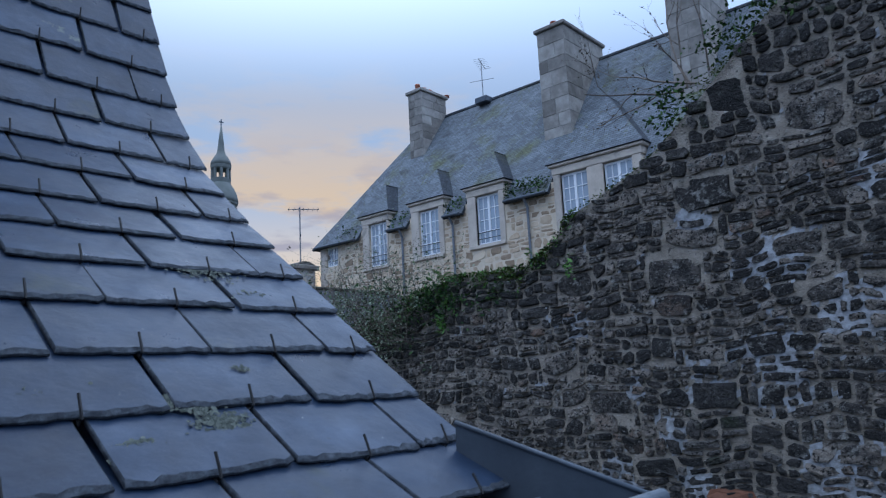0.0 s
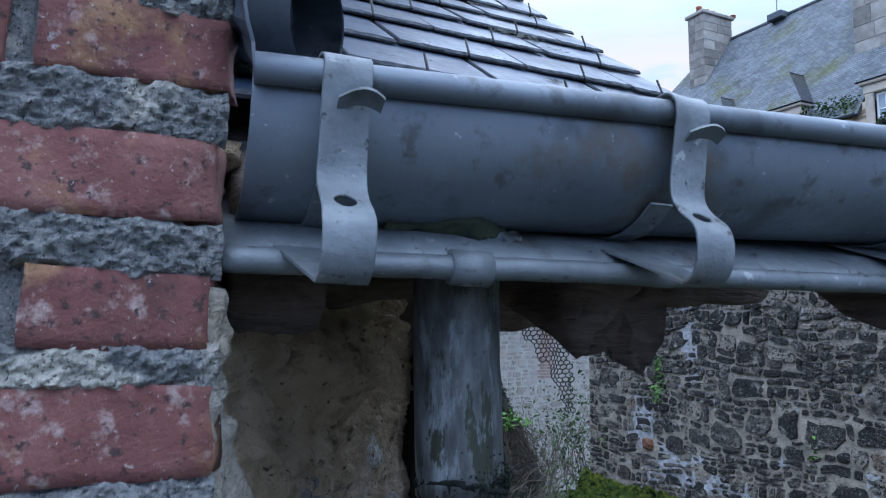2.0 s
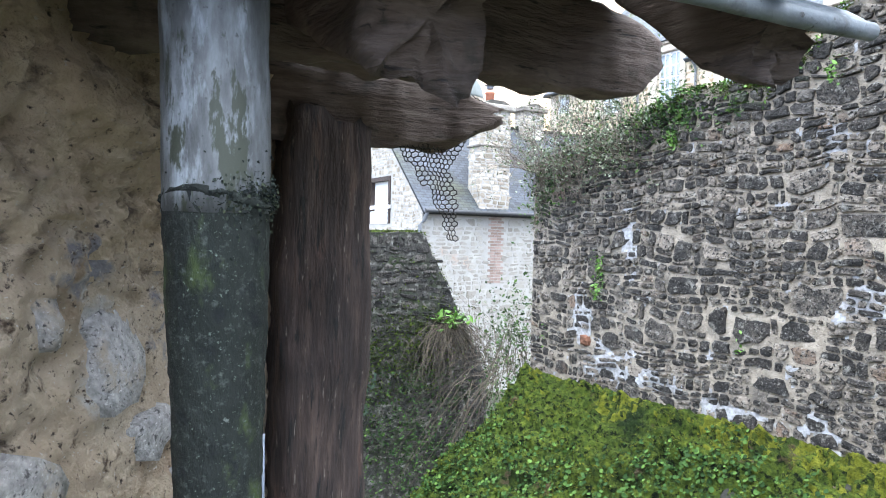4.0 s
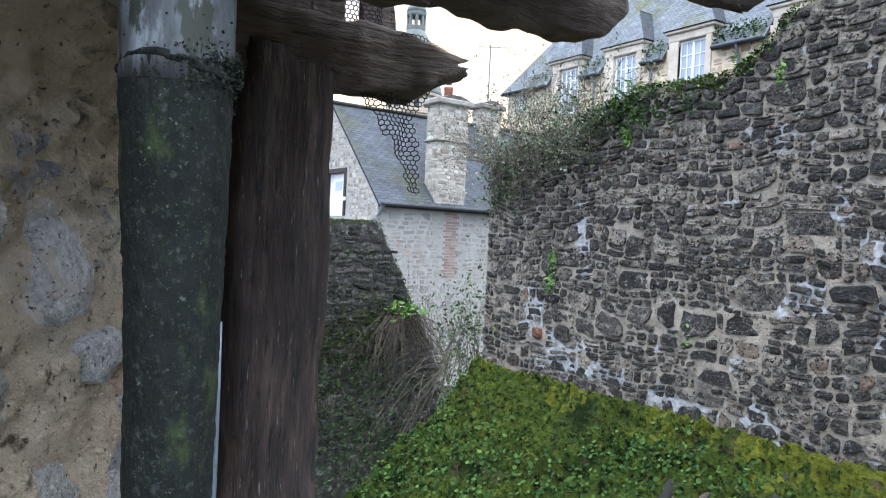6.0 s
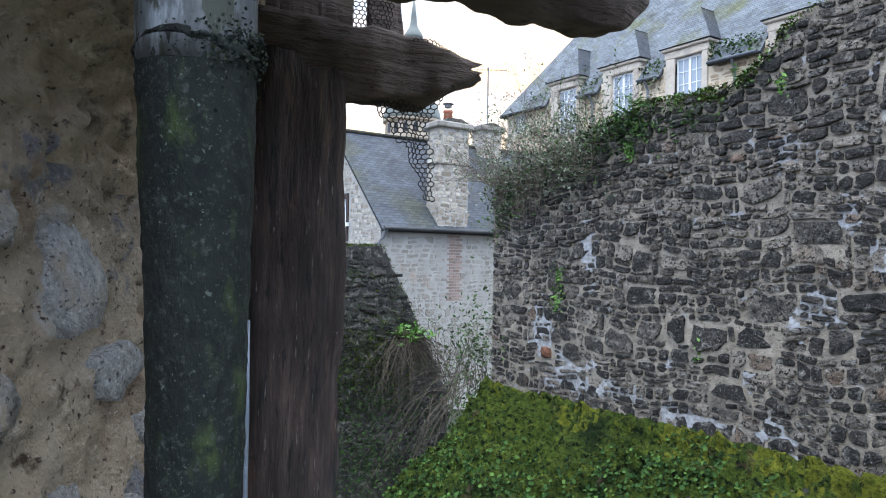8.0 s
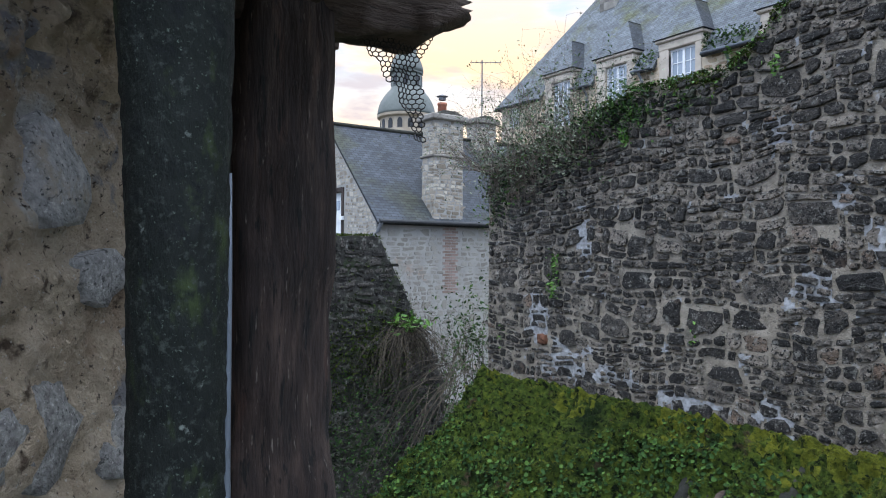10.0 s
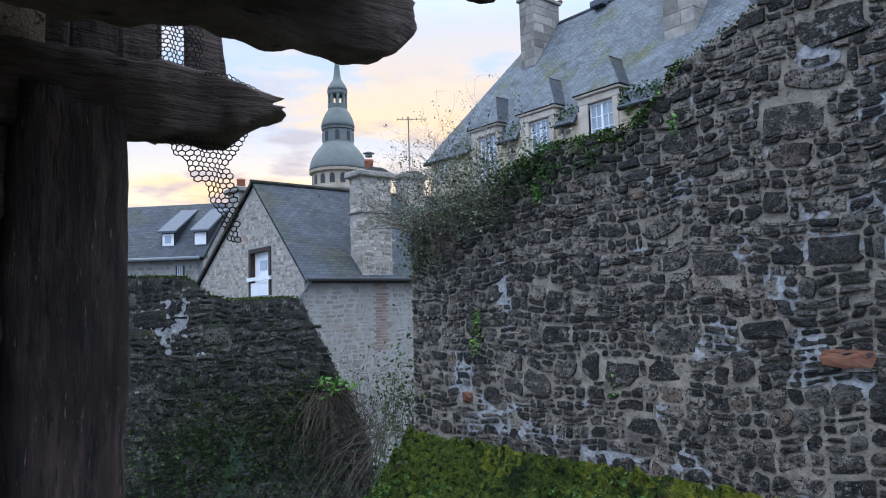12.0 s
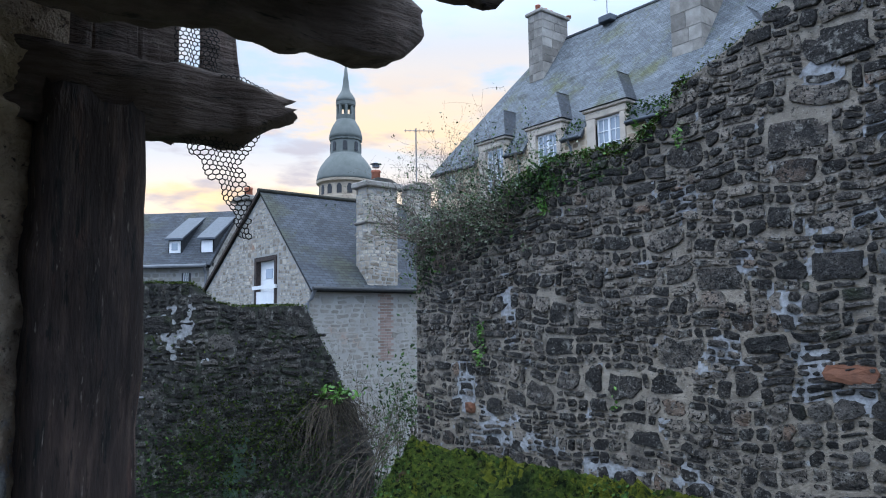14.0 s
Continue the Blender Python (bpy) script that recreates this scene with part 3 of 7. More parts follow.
def rubble(rng, a0, a1, z0, z1, top, gap, blocks, chosen=()):
    """Outlines (along, up) of roughly coursed rubble: wavering beds broken by larger blocks, below the line top(a)."""
    lift = lambda a, z: 0.16 * noise.noise(Vector((a * 0.7, z * 0.9, 3.0))) + 0.06 * noise.noise(Vector((a * 2.3, z * 2.0, 8.0))) + 0.025 * noise.noise(Vector((a * 7, z * 5, 5.0)))
    big = list(chosen)
    for _ in range(blocks * 6):
        w, h = rng.uniform(0.2, 0.44), rng.uniform(0.14, 0.24)
        a, z = rng.uniform(a0 + 0.3, a1 - 0.3), rng.uniform(z0, z1)
        if len(big) < blocks and all(abs(a - b[0]) > (w + b[2]) * 0.8 or abs(z - b[1]) > (h + b[3]) * 0.8 for b in big):
            big.append((a, z, w, h))
    raw_cells = [(a - w / 2, a + w / 2, z - h / 2, z + h / 2) for a, z, w, h in big]
    z = z0
    while z < z1:
        h = rng.choice((rng.uniform(0.06, 0.09), rng.uniform(0.09, 0.14), rng.uniform(0.11, 0.17)))
        a = a0 - rng.uniform(0, 0.3)
        while a < a1:
            w = rng.choice((rng.uniform(0.08, 0.16), rng.uniform(0.12, 0.24), rng.uniform(0.18, 0.34))) * (0.8 if h < 0.08 else 1.0)
            cut = [(z, z + h)]
            if h > 0.1 and rng.random() < 0.45:
                m = z + h * rng.uniform(0.35, 0.65)
                cut = [(z, m), (m, z + h)]
            for b, t in cut:
                halves = [(a, a + w)]
                if w > 0.2 and rng.random() < 0.3:
                    m = a + w * rng.uniform(0.35, 0.65)
                    halves = [(a, m), (m, a + w)]
                for l, r in halves:
                    for ba, bz, bw, bh in big:
                        if l < ba + bw / 2 and r > ba - bw / 2 and b < bz + bh / 2 - 0.005 and t > bz - bh / 2 + 0.005:
                            if ba - bw / 2 - l > 0.05:
                                r = min(r, ba - bw / 2)
                            elif r - ba - bw / 2 > 0.05:
                                l = max(l, ba + bw / 2)
                            elif bz - bh / 2 - b > 0.035:
                                t = bz - bh / 2
                            elif t - bz - bh / 2 > 0.035:
                                b = bz + bh / 2
                            else:
                                r = l
                    if r - l > 0.045 and t - b > 0.03:
                        raw_cells.append((l, r, b, t))
            a += w
        z += h
    out = []
    for l, r, b, t in raw_cells:
        l, r = max(l, a0), min(r, a1)
        if r - l < 0.045:
            continue
        g = gap((l + r) / 2, (b + t) / 2)
        c = min(r - l, t - b)
        jit = lambda s: rng.uniform(-s, s) * c
        l, r, b, t = l + g * rng.uniform(0.35, 1.1), r - g * rng.uniform(0.35, 1.1), b + g * rng.uniform(0.3, 0.9), t - g * rng.uniform(0.3, 0.9)
        if min(r - l, t - b) < 0.02:
            continue
        k = [c * rng.choice((0.08, 0.14, 0.22, 0.36)) for _ in range(4)]
        ma, mz, lean = (l + r) / 2, (b + t) / 2, rng.uniform(-0.12, 0.12) * c
        pts = [(l + k[0], b + jit(0.05)), (ma + jit(0.35), b + jit(0.09)), (r - k[1], b + jit(0.06)), (r + jit(0.03), b + k[1] * 0.8), (r + jit(0.08), mz + jit(0.2)), (r + jit(0.03), t - k[2] * 0.8),
               (r - k[2], t + jit(0.06)), (ma + jit(0.35), t + jit(0.09)), (l + k[3], t + jit(0.06)), (l + jit(0.03), t - k[3] * 0.8), (l + jit(0.08), mz + jit(0.2)), (l + jit(0.03), b + k[0] * 0.8)]
        pts = [(p + lean * (q - mz) / max(t - b, 0.05) * 2, q + lift(p, q)) for p, q in pts]
        if max(q for p, q in pts) < top(ma) + 0.02:
            out.append(pts)
    return out


def rough_stone(rng, outline, proud, sink, to_world):
    """A hewn stone: rim, worn shoulder, and a face broken along its bedding."""
    n = len(outline)
    ca, cz = sum(p[0] for p in outline) / n, sum(p[1] for p in outline) / n
    tilt_a, tilt_z, seed = rng.uniform(-0.1, 0.1), rng.uniform(-0.2, 0.14), rng.uniform(0, 90)

    def depth(a, z):
        return (a - ca) * tilt_a + (z - cz) * tilt_z + 0.012 * noise.noise(Vector((a * 9, z * 19, seed))) + 0.007 * noise.noise(Vector((a * 30, z * 42, seed)))

    v = [to_world(a, z, -sink) for a, z in outline]
    for lo, hi, h in ((0.86, 0.98, 0.72), (0.45, 0.66, 1.0)):
        for a, z in outline:
            k = rng.uniform(lo, hi)
            a2, z2 = ca + (a - ca) * k, cz + (z - cz) * k
            v.append(to_world(a2, z2, proud * h * rng.uniform(0.8, 1.1) + depth(a2, z2)))
    v.append(to_world(ca, cz, proud + depth(ca, cz)))
    f = []
    for b in (0, n):
        f += [(b + i, b + (i + 1) % n, b + n + (i + 1) % n, b + n + i) for i in range(n)]
    f += [(2 * n + i, 2 * n + (i + 1) % n, 3 * n) for i in range(n)]
    return v, f


def stone_mesh(rng, outline, proud, sink, to_world):
    """A stone as a ragged rim, a worn shoulder and an uneven face."""
    n = len(outline)
    ca, cz = sum(p[0] for p in outline) / n, sum(p[1] for p in outline) / n
    wa, wz = max(p[0] for p in outline) - min(p[0] for p in outline), max(p[1] for p in outline) - min(p[1] for p in outline)
    rim = []
    for k in range(n):
        (a0, z0), (a1, z1) = outline[k], outline[(k + 1) % n]
        rim.append((a0, z0))
        if n < 10 and k % 2:
            rim.append(((a0 + a1) / 2 + rng.uniform(-0.05, 0.05) * wa, (z0 + z1) / 2 + rng.uniform(-0.09, 0.09) * wz))
    n = len(rim)
    tilt_a, tilt_z = rng.uniform(-0.08, 0.08), rng.uniform(-0.12, 0.12)
    verts = [to_world(a, z, -sink) for a, z in rim]
    for a, z in rim:
        k = rng.uniform(0.8, 0.97)
        a2, z2 = ca + (a - ca) * k, cz + (z - cz) * k
        verts.append(to_world(a2, z2, proud * rng.uniform(0.45, 1.0) + (a2 - ca) * tilt_a + (z2 - cz) * tilt_z))
    verts.append(to_world(ca + rng.uniform(-0.2, 0.2) * wa, cz + rng.uniform(-0.2, 0.2) * wz, proud * rng.uniform(0.75, 1.25)))
    faces = [(i, (i + 1) % n, n + (i + 1) % n, n + i) for i in range(n)] + [(n + i, n + (i + 1) % n, 2 * n) for i in range(n)]
    return verts, faces


def lay(rng, outlines, parent, material, to_world, proud, sink, nearest=None, name="stone", skip=None, shape=None):
    """Stones inside nearest(a, z) are parts of their own; the rest are one joined part."""
    jv, jf, count = [], [], 0
    for o in outlines:
        a, z = sum(p[0] for p in o) / len(o), sum(p[1] for p in o) / len(o)
        if skip and skip(a, z):
            continue
        v, f = (shape or stone_mesh)(rng, o, rng.uniform(*proud), sink, to_world)
        if nearest and nearest(a, z) and count < 300:
            raw(name, v, f, material, parent)
            count += 1
        else:
            k = len(jv)
            jv += v
            jf += [tuple(i + k for i in face) for face in f]
    if jv:
        tagged(raw(name + "_facing", jv, jf, material, parent), kind="stuff")


# ---- plants ----
def leaf_cloud(name, rng, spots, size, material, parent=None, flat=0.5, kind="stuff", shape=4, normal=None):
    """Many small leaves, each a folded blade, at the given places."""
    v, f = [], []
    for p in spots:
        p = Vector(p)
        s = size * rng.choice((rng.uniform(0.4, 0.8), rng.uniform(0.6, 1.1), rng.uniform(0.9, 1.5)))
        up = Vector((rng.gauss(0, 1), rng.gauss(0, 1), rng.gauss(0, 1) + flat * 2))
        if normal:
            up = Vector(normal) + Vector((rng.gauss(0, flat), rng.gauss(0, flat), rng.gauss(0, flat)))
        up.normalize()
        a = up.orthogonal().normalized()
        a.rotate(Matrix.Rotation(rng.uniform(0, 6.28), 3, up))
        b = up.cross(a)
        k = len(v)
        if shape == 4:
            v += [p - a * s, p + b * s * 0.5 - up * s * 0.15, p + a * s, p - b * s * 0.5 - up * s * 0.15]
            f += [(k, k + 1, k + 2), (k, k + 2, k + 3)]
        else:
            v += [p + (a * math.cos(q * 6.2832 / shape) + b * math.sin(q * 6.2832 / shape)) * s * rng.uniform(0.85, 1.1) + up * s * 0.12 for q in range(shape)] + [p]
            f += [(k + q, k + (q + 1) % shape, k + shape) for q in range(shape)]
    ob = raw(name, v, f, material, parent)
    return ob


def twigs(rng, roots, length, spread, forks, thick, rise=0.6, bend=0.35, sides=4):
    """Branching stems from the roots: a bmesh, and the places of their tips and joints."""
    bm, tips = bmesh.new(), []

    def grow(p, d, ln, r, level):
        pts, rad = [p.copy()], [r]
        steps = 4
        for i in range(steps):
            d = (d + Vector((rng.gauss(0, bend), rng.gauss(0, bend), rng.gauss(0, bend) + 0.05 * rise)) * 0.5).normalized()
            p = p + d * ln / steps
            pts.append(p.copy())
            rad.append(max(r * (1 - 0.6 * (i + 1) / steps), 0.0008))
            tips.append(p.copy())
            if level > 0 and rng.random() < 0.75:
                e = (d + Vector((rng.gauss(0, spread), rng.gauss(0, spread), rng.gauss(0, spread) * 0.7 + 0.1))).normalized()
                grow(p, e, ln * rng.uniform(0.4, 0.7), rad[-1] * 0.7, level - 1)
        tube(bm, pts, rad, sides, caps=False)

    for p, d in roots:
        grow(Vector(p), Vector(d).normalized(), length * rng.uniform(0.7, 1.2), thick, forks)
    return bm, tips


# ---- ground ----
def build_ground():
    bm = bmesh.new()
    n = 40
    rows = []
    for i in range(n + 1):
        row = []
        for j in range(n + 1):
            u, v = (i / n * 2 - 1), (j / n * 2 - 1)
            x, y = 5 + 1500 * u * abs(u) ** 1.6, 10 + 1500 * v * abs(v) ** 1.6
            row.append((x, y, 0.12 * noise.noise(Vector((x * 0.4, y * 0.4, 0)))))
        rows.append(row)
    ob = part("ground", sheet(bm, rows), SOIL, smooth=True)
    tagged(ob, "dark soil and weeds of the yards between the houses", "ground", kind="structure")


# ---- the tall stone garden wall ----
WALL_X, WALL_END = 5.40, 7.27


def line_through(pts):
    xs, zs = [p[0] for p in pts], [p[1] for p in pts]
    return lambda a: float(np.interp(a, xs, zs))


WALL_TOP = line_through([(-4, 8.6), (0.5, 7.9), (1.24, 7.5), (1.76, 7.05), (2.19, 6.68), (2.58, 6.38), (3.05, 6.17), (3.4, 6.03), (3.62, 5.78), (3.85, 5.64), (4.9, 5.65), (5.8, 5.45), (7.3, 5.15)])


def wall_noise(a, z, scale, seed):
    return noise.noise(Vector((a * scale, z * scale, seed)))


def wall_relief(y, z):
    """How far the mortar stands before the wall's plane: flush low down, washed out above."""
    flush = max(0.0, min(1.0, (4.6 - z) / 1.6 + 0.7 * wall_noise(y, z, 0.8, 3.0)))
    return -0.009 + 0.009 * flush + 0.007 * wall_noise(y, z, 5.0, 1.0) + 0.006 * wall_noise(y, z, 14.0, 2.0)


LIMED = ((3.1, 3.7, 0.16, 0.2), (2.6, 4.05, 0.14, 0.2), (2.3, 4.55, 0.12, 0.14), (2.2, 4.4, 0.25, 0.1), (2.42, 3.62, 0.14, 0.2), (2.88, 4.45, 0.1, 0.18), (2.2, 5.75, 0.2, 0.1), (4.3, 2.62, 0.35, 0.11), (5.2, 2.75, 0.3, 0.11), (3.4, 2.68, 0.3, 0.1),
         (2.2, 3.44, 0.35, 0.1), (5.9, 2.85, 0.4, 0.22), (6.3, 3.3, 0.22, 0.3), (5.6, 4.1, 0.14, 0.3), (1.7, 4.6, 0.3, 0.35), (1.3, 3.7, 0.4, 0.3), (1.6, 5.4, 0.3, 0.2), (1.0, 4.9, 0.4, 0.3), (3.4, 5.05, 0.16, 0.12), (0.7, 5.9, 0.4, 0.2))


# the larger blocks: along, height, width, rise
BLOCKS = ((3.5, 3.73, 0.48, 0.26), (3.62, 3.44, 0.42, 0.22), (4.1, 3.4, 0.4, 0.24), (4.45, 3.48, 0.24, 0.24), (4.87, 3.76, 0.42, 0.16), (4.88, 4.08, 0.22, 0.2), (3.6, 4.66, 0.4, 0.18), (4.5, 4.08, 0.32, 0.14), (6.85, 3.68, 0.34, 0.26),
          (6.15, 3.85, 0.18, 0.36), (5.85, 3.1, 0.28, 0.2), (2.42, 5.38, 0.5, 0.26), (2.1, 6.05, 0.5, 0.28), (2.25, 5.68, 0.46, 0.16), (2.46, 5.1, 0.36, 0.18), (2.2, 4.4, 0.4, 0.22), (1.45, 5.43, 0.38, 0.22), (1.2, 6.5, 0.45, 0.26))


def limed(y, z):
    """Where white lime has been thrown into the joints."""
    m = max(math.exp(-((y - a) / w) ** 2 - ((z - b) / h) ** 2) for a, b, w, h in LIMED)
    return m + 0.7 * wall_noise(y, z, 5.0, 31.0) + 0.5 * wall_noise(y, z, 15.0, 7.0)


def build_stone_wall():
    rng = random.Random(4)
    wall = thing("wall_stone", "tall old rubble stone garden wall with patched lime joints", "wall", kind="structure")
    ys = np.linspace(-4, WALL_END, 60)
    bm = bmesh.new()
    top = [(WALL_X + 0.03, y, WALL_TOP(y) - 0.02 + 0.03 * noise.noise(Vector((y * 4, 0, 0)))) for y in ys]
    prism(bm, [(WALL_X + 0.03, -4, -0.2)] + [(WALL_X + 0.03, WALL_END, -0.2)] + top[::-1], (0.47, 0, 0))
    part("core", bm, LIME_DARK, wall)
    rows, lime = [], []
    ny, nz = 330, 170
    yz = [[(-2.4 + (WALL_END + 2.4) * j / ny, 2.2 + (WALL_TOP(-2.4 + (WALL_END + 2.4) * j / ny) - 2.2) * i / nz) for j in range(ny + 1)] for i in range(nz + 1)]
    part("mortar", sheet(bmesh.new(), [[(WALL_X - wall_relief(y, z), y, z) for y, z in row] for row in yz]), LIME, wall, "tan lime mortar between the stones", smooth=True)
    keep = [[limed(y, z) for y, z in row] for row in yz]
    v = [(WALL_X - wall_relief(y, z) - 0.009 - 0.006 * min(0.7, max(k - 0.5, -0.3)), y, z) for row, kr in zip(yz, keep) for (y, z), k in zip(row, kr)]
    f = [(i * (ny + 1) + j, i * (ny + 1) + j + 1, (i + 1) * (ny + 1) + j + 1, (i + 1) * (ny + 1) + j) for i in range(nz) for j in range(ny) if keep[i][j] > 0.5]
    raw("lime_wash", v, f, LIME_WHITE, wall, "white lime pointing thrown into the joints", smooth=True)
    gap = lambda a, z: 0.0108 + 0.003 * max(0.0, min(1.0, (4.8 - z) / 2.2)) + 0.006 * wall_noise(a, z, 1.1, 17.0)
    rust = lambda a, z: (1.82 < a < 2.48 and 3.45 < z < 3.74) or (6.1 < a < 6.38 and 2.93 < z < 3.13)
    face = lambda a, z, d: (WALL_X - d, a, z)
    outl = rubble(rng, -2.4, WALL_END - 0.01, 2.1, 8.4, WALL_TOP, gap, 110, BLOCKS)
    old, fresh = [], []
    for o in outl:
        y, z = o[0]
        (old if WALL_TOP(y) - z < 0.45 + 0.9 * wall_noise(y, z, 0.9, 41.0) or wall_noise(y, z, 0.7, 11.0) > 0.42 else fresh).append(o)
    lay(rng, fresh, wall, STONE, face, (0.008, 0.03), 0.05, nearest=lambda a, z: 2.1 < a < 5.2 and 2.5 < z < 5.2, skip=rust, shape=rough_stone)
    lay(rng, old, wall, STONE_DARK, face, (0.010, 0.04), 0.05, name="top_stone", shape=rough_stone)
    v, f = rough_stone(rng, [(1.98, 3.53), (2.15, 3.52), (2.33, 3.55), (2.36, 3.6), (2.33, 3.66), (2.15, 3.67), (1.98, 3.66), (1.96, 3.6)], 0.035, 0.03, face)
    raw("stone", v, f, RUST_STONE, wall, "rust-red stone")
    v, f = rough_stone(rng, [(6.17, 2.98), (6.24, 2.96), (6.31, 2.98), (6.33, 3.03), (6.3, 3.09), (6.24, 3.1), (6.18, 3.08), (6.16, 3.03)], 0.05, 0.03, face)
    raw("stone", v, f, RUST_STONE, wall, "small orange-brown stone")
    # the return of the wall's far end
    outl = courses(rng, WALL_X + 0.01, WALL_X + 0.5, 0.0, 5.1, lambda a: 5.12)
    lay(rng, outl, wall, STONE, lambda a, z, d: (a, WALL_END + d, z), (0.008, 0.03), 0.012, name="end_stone")


# ---- the lean-to with its overgrown tile roof ----
LT_TOP, LT_RUN, LT_DROP = (5.38, 2.5), 2.6, 2.25


def lean_point(s, y, lift=0.0):
    """s metres down the slope from the wall."""
    ln = math.hypot(LT_RUN, LT_DROP)
    return Vector((LT_TOP[0] - s * LT_RUN / ln - lift * LT_DROP / ln, y, LT_TOP[1] - s * LT_DROP / ln + lift * LT_RUN / ln))


def moss_depth(s, y):
    a = noise.noise(Vector((s * 1.6, y * 1.6, 2.0)))
    b = noise.noise(Vector((s * 6, y * 6, 5.0)))
    c = noise.noise(Vector((s * 17, y * 17, 9.0)))
    bare = max(0.0, 1 - ((s - 0.75) / 0.5) ** 2 - ((y - 3.3) / 1.0) ** 2)
    return 0.08 + 0.075 * a + 0.09 * b + 0.075 * c + 0.035 * noise.noise(Vector((s * 40, y * 40, 4.0))) + 0.04 * math.cos(y * 30.6 + 0.8 * b) * (0.6 + a) - 0.08 * bare


def build_lean_to():
    rng = random.Random(8)
    roof = thing("lean_to_roof", "low lean-to tile roof smothered in bright moss and pennywort", "roof")
    ln = math.hypot(LT_RUN, LT_DROP)
    bm = bmesh.new()
    prism(bm, [lean_point(0, -2, -0.03), lean_point(ln, -2, -0.03), lean_point(ln, -2, -0.12), lean_point(0, -2, -0.12)], (0, 9.22, 0))
    part("roof_deck", bm, OAK_BEAM, roof)
    bm = boxed(LT_TOP[0] - LT_RUN + 0.15, LT_TOP[0] - 0.02, 7.0, 7.16, -0.1, 0.2)
    prism(bm, [(LT_TOP[0] - 0.02, 7.0, 0.1), (LT_TOP[0] - 0.02, 7.0, 2.36), (LT_TOP[0] - LT_RUN + 0.15, 7.0, 0.25), (LT_TOP[0] - LT_RUN + 0.15, 7.0, 0.1)], (0, 0.16, 0))
    part("end_wall", bm, STONE_DARK, roof)
    # half-round tiles where the moss has let go
    v, f, m = [], [], 6
    for e in range(2):
        for k in range(m + 1):
            a = math.pi * k / m
            r = 0.082 - 0.012 * e
            v.append(Vector((e * 0.42, r * math.cos(a), 0.075 * math.sin(a) + 0.02 * (1 - e))))
    f = [(k, k + 1, m + 2 + k, m + 1 + k) for k in range(m)]
    me = bpy.data.meshes.new("tile")
    me.from_pydata(v, [], f)
    me.materials.append(TILE)
    me.polygons.foreach_set("use_smooth", [True] * len(me.polygons))
    tilt = math.atan2(LT_DROP, LT_RUN)
    for j in range(26):
        for i in range(9):
            ob = new("tile", me)
            p = lean_point(0.12 + i * 0.36, -1.0 + j * 0.205, -0.075)
            ob.matrix_world = Matrix.Translation(p) @ Matrix.Rotation(math.pi, 4, "Z") @ Matrix.Rotation(tilt, 4, "Y") @ Matrix.Rotation(rng.uniform(-0.03, 0.03), 4, "Z")
            ob.parent = roof
    ns, ny = 110, 300
    rows = []
    for i in range(ns + 1):
        s = i / ns * ln
        rows.append([lean_point(s, -2 + 9.22 * j / ny, moss_depth(s, -2 + 9.22 * j / ny)) for j in range(ny + 1)])
    bm = sheet(bmesh.new(), rows)
    for face in bm.faces:
        c = face.calc_center_median()
        face.material_index = 1 if LT_TOP[0] - c.x < 0.12 + rng.gauss(0, 0.03) + 0.25 * noise.noise(Vector((c.y * 19, c.x * 23, 7.0))) + 0.4 * noise.noise(Vector((c.y * 1.7, c.x * 2, 3.0))) + 0.3 * noise.noise(Vector((c.y * 7, c.x * 9, 3.0))) else 0
    moss = part("moss", bm, MOSS, roof, "bright green moss cushions", smooth=True)
    moss.data.materials.append(MOSS_YELLOW)
    tagged(moss, kind="stuff")
    spots = []
    while len(spots) < 21000:
        s, y = rng.uniform(0.05, ln), rng.uniform(-0.5, 7.2)
        d = noise.noise(Vector((s * 0.9, y * 0.9, 21.0))) + 0.55 * (s / ln) - 0.2 - (0.45 if s < 0.4 else 0) + 0.5 * noise.noise(Vector((s * 4, y * 4, 11.0)))
        if moss_depth(s, y) > 0.02 and d > rng.uniform(-0.5, 0.35):
            spots.append(lean_point(s, y, moss_depth(s, y) + rng.uniform(0.0, 0.05)))
    tagged(leaf_cloud("pennywort", rng, spots, 0.018, LEAF, roof, flat=0.5, shape=6, normal=(-0.65, 0, 0.75)), kind="stuff")
    spots = []
    while len(spots) < 24000:
        s, y = rng.uniform(0.02, ln), rng.uniform(-0.5, 7.22)
        if noise.noise(Vector((s * 5, y * 5, 31.0))) > rng.uniform(-0.6, 0.3):
            spots.append(lean_point(s, y, moss_depth(s, y) + rng.uniform(-0.005, 0.025)))
    tagged(leaf_cloud("moss_fronds", rng, spots, 0.013, MOSS, roof, flat=0.9), kind="stuff")
    # upright moss tufts, paler on the hummocks
    for name, mat, n in (("moss_tufts", MOSS, 30000), ("pale_moss_tufts", MOSS_YELLOW, 20000)):
        v, f = [], []
        while len(f) < n:
            s, y = rng.uniform(0.02, ln), rng.uniform(-0.5, 7.22)
            d = moss_depth(s, y)
            if d < 0.01 or (mat is MOSS_YELLOW and d < 0.11 + 0.09 * s / ln + rng.gauss(0, 0.025)):
                continue
            p = lean_point(s, y, d - 0.01)
            d = Vector((rng.gauss(-0.4, 0.6), rng.gauss(0, 0.6), rng.uniform(0.4, 1))).normalized() * rng.uniform(0.015, 0.04)
            w = d.orthogonal().normalized() * 0.005
            i = len(v)
            v += [p - w, p + w, p + d]
            f.append((i, i + 1, i + 2))
        tagged(raw(name, v, f, mat, roof), kind="stuff")


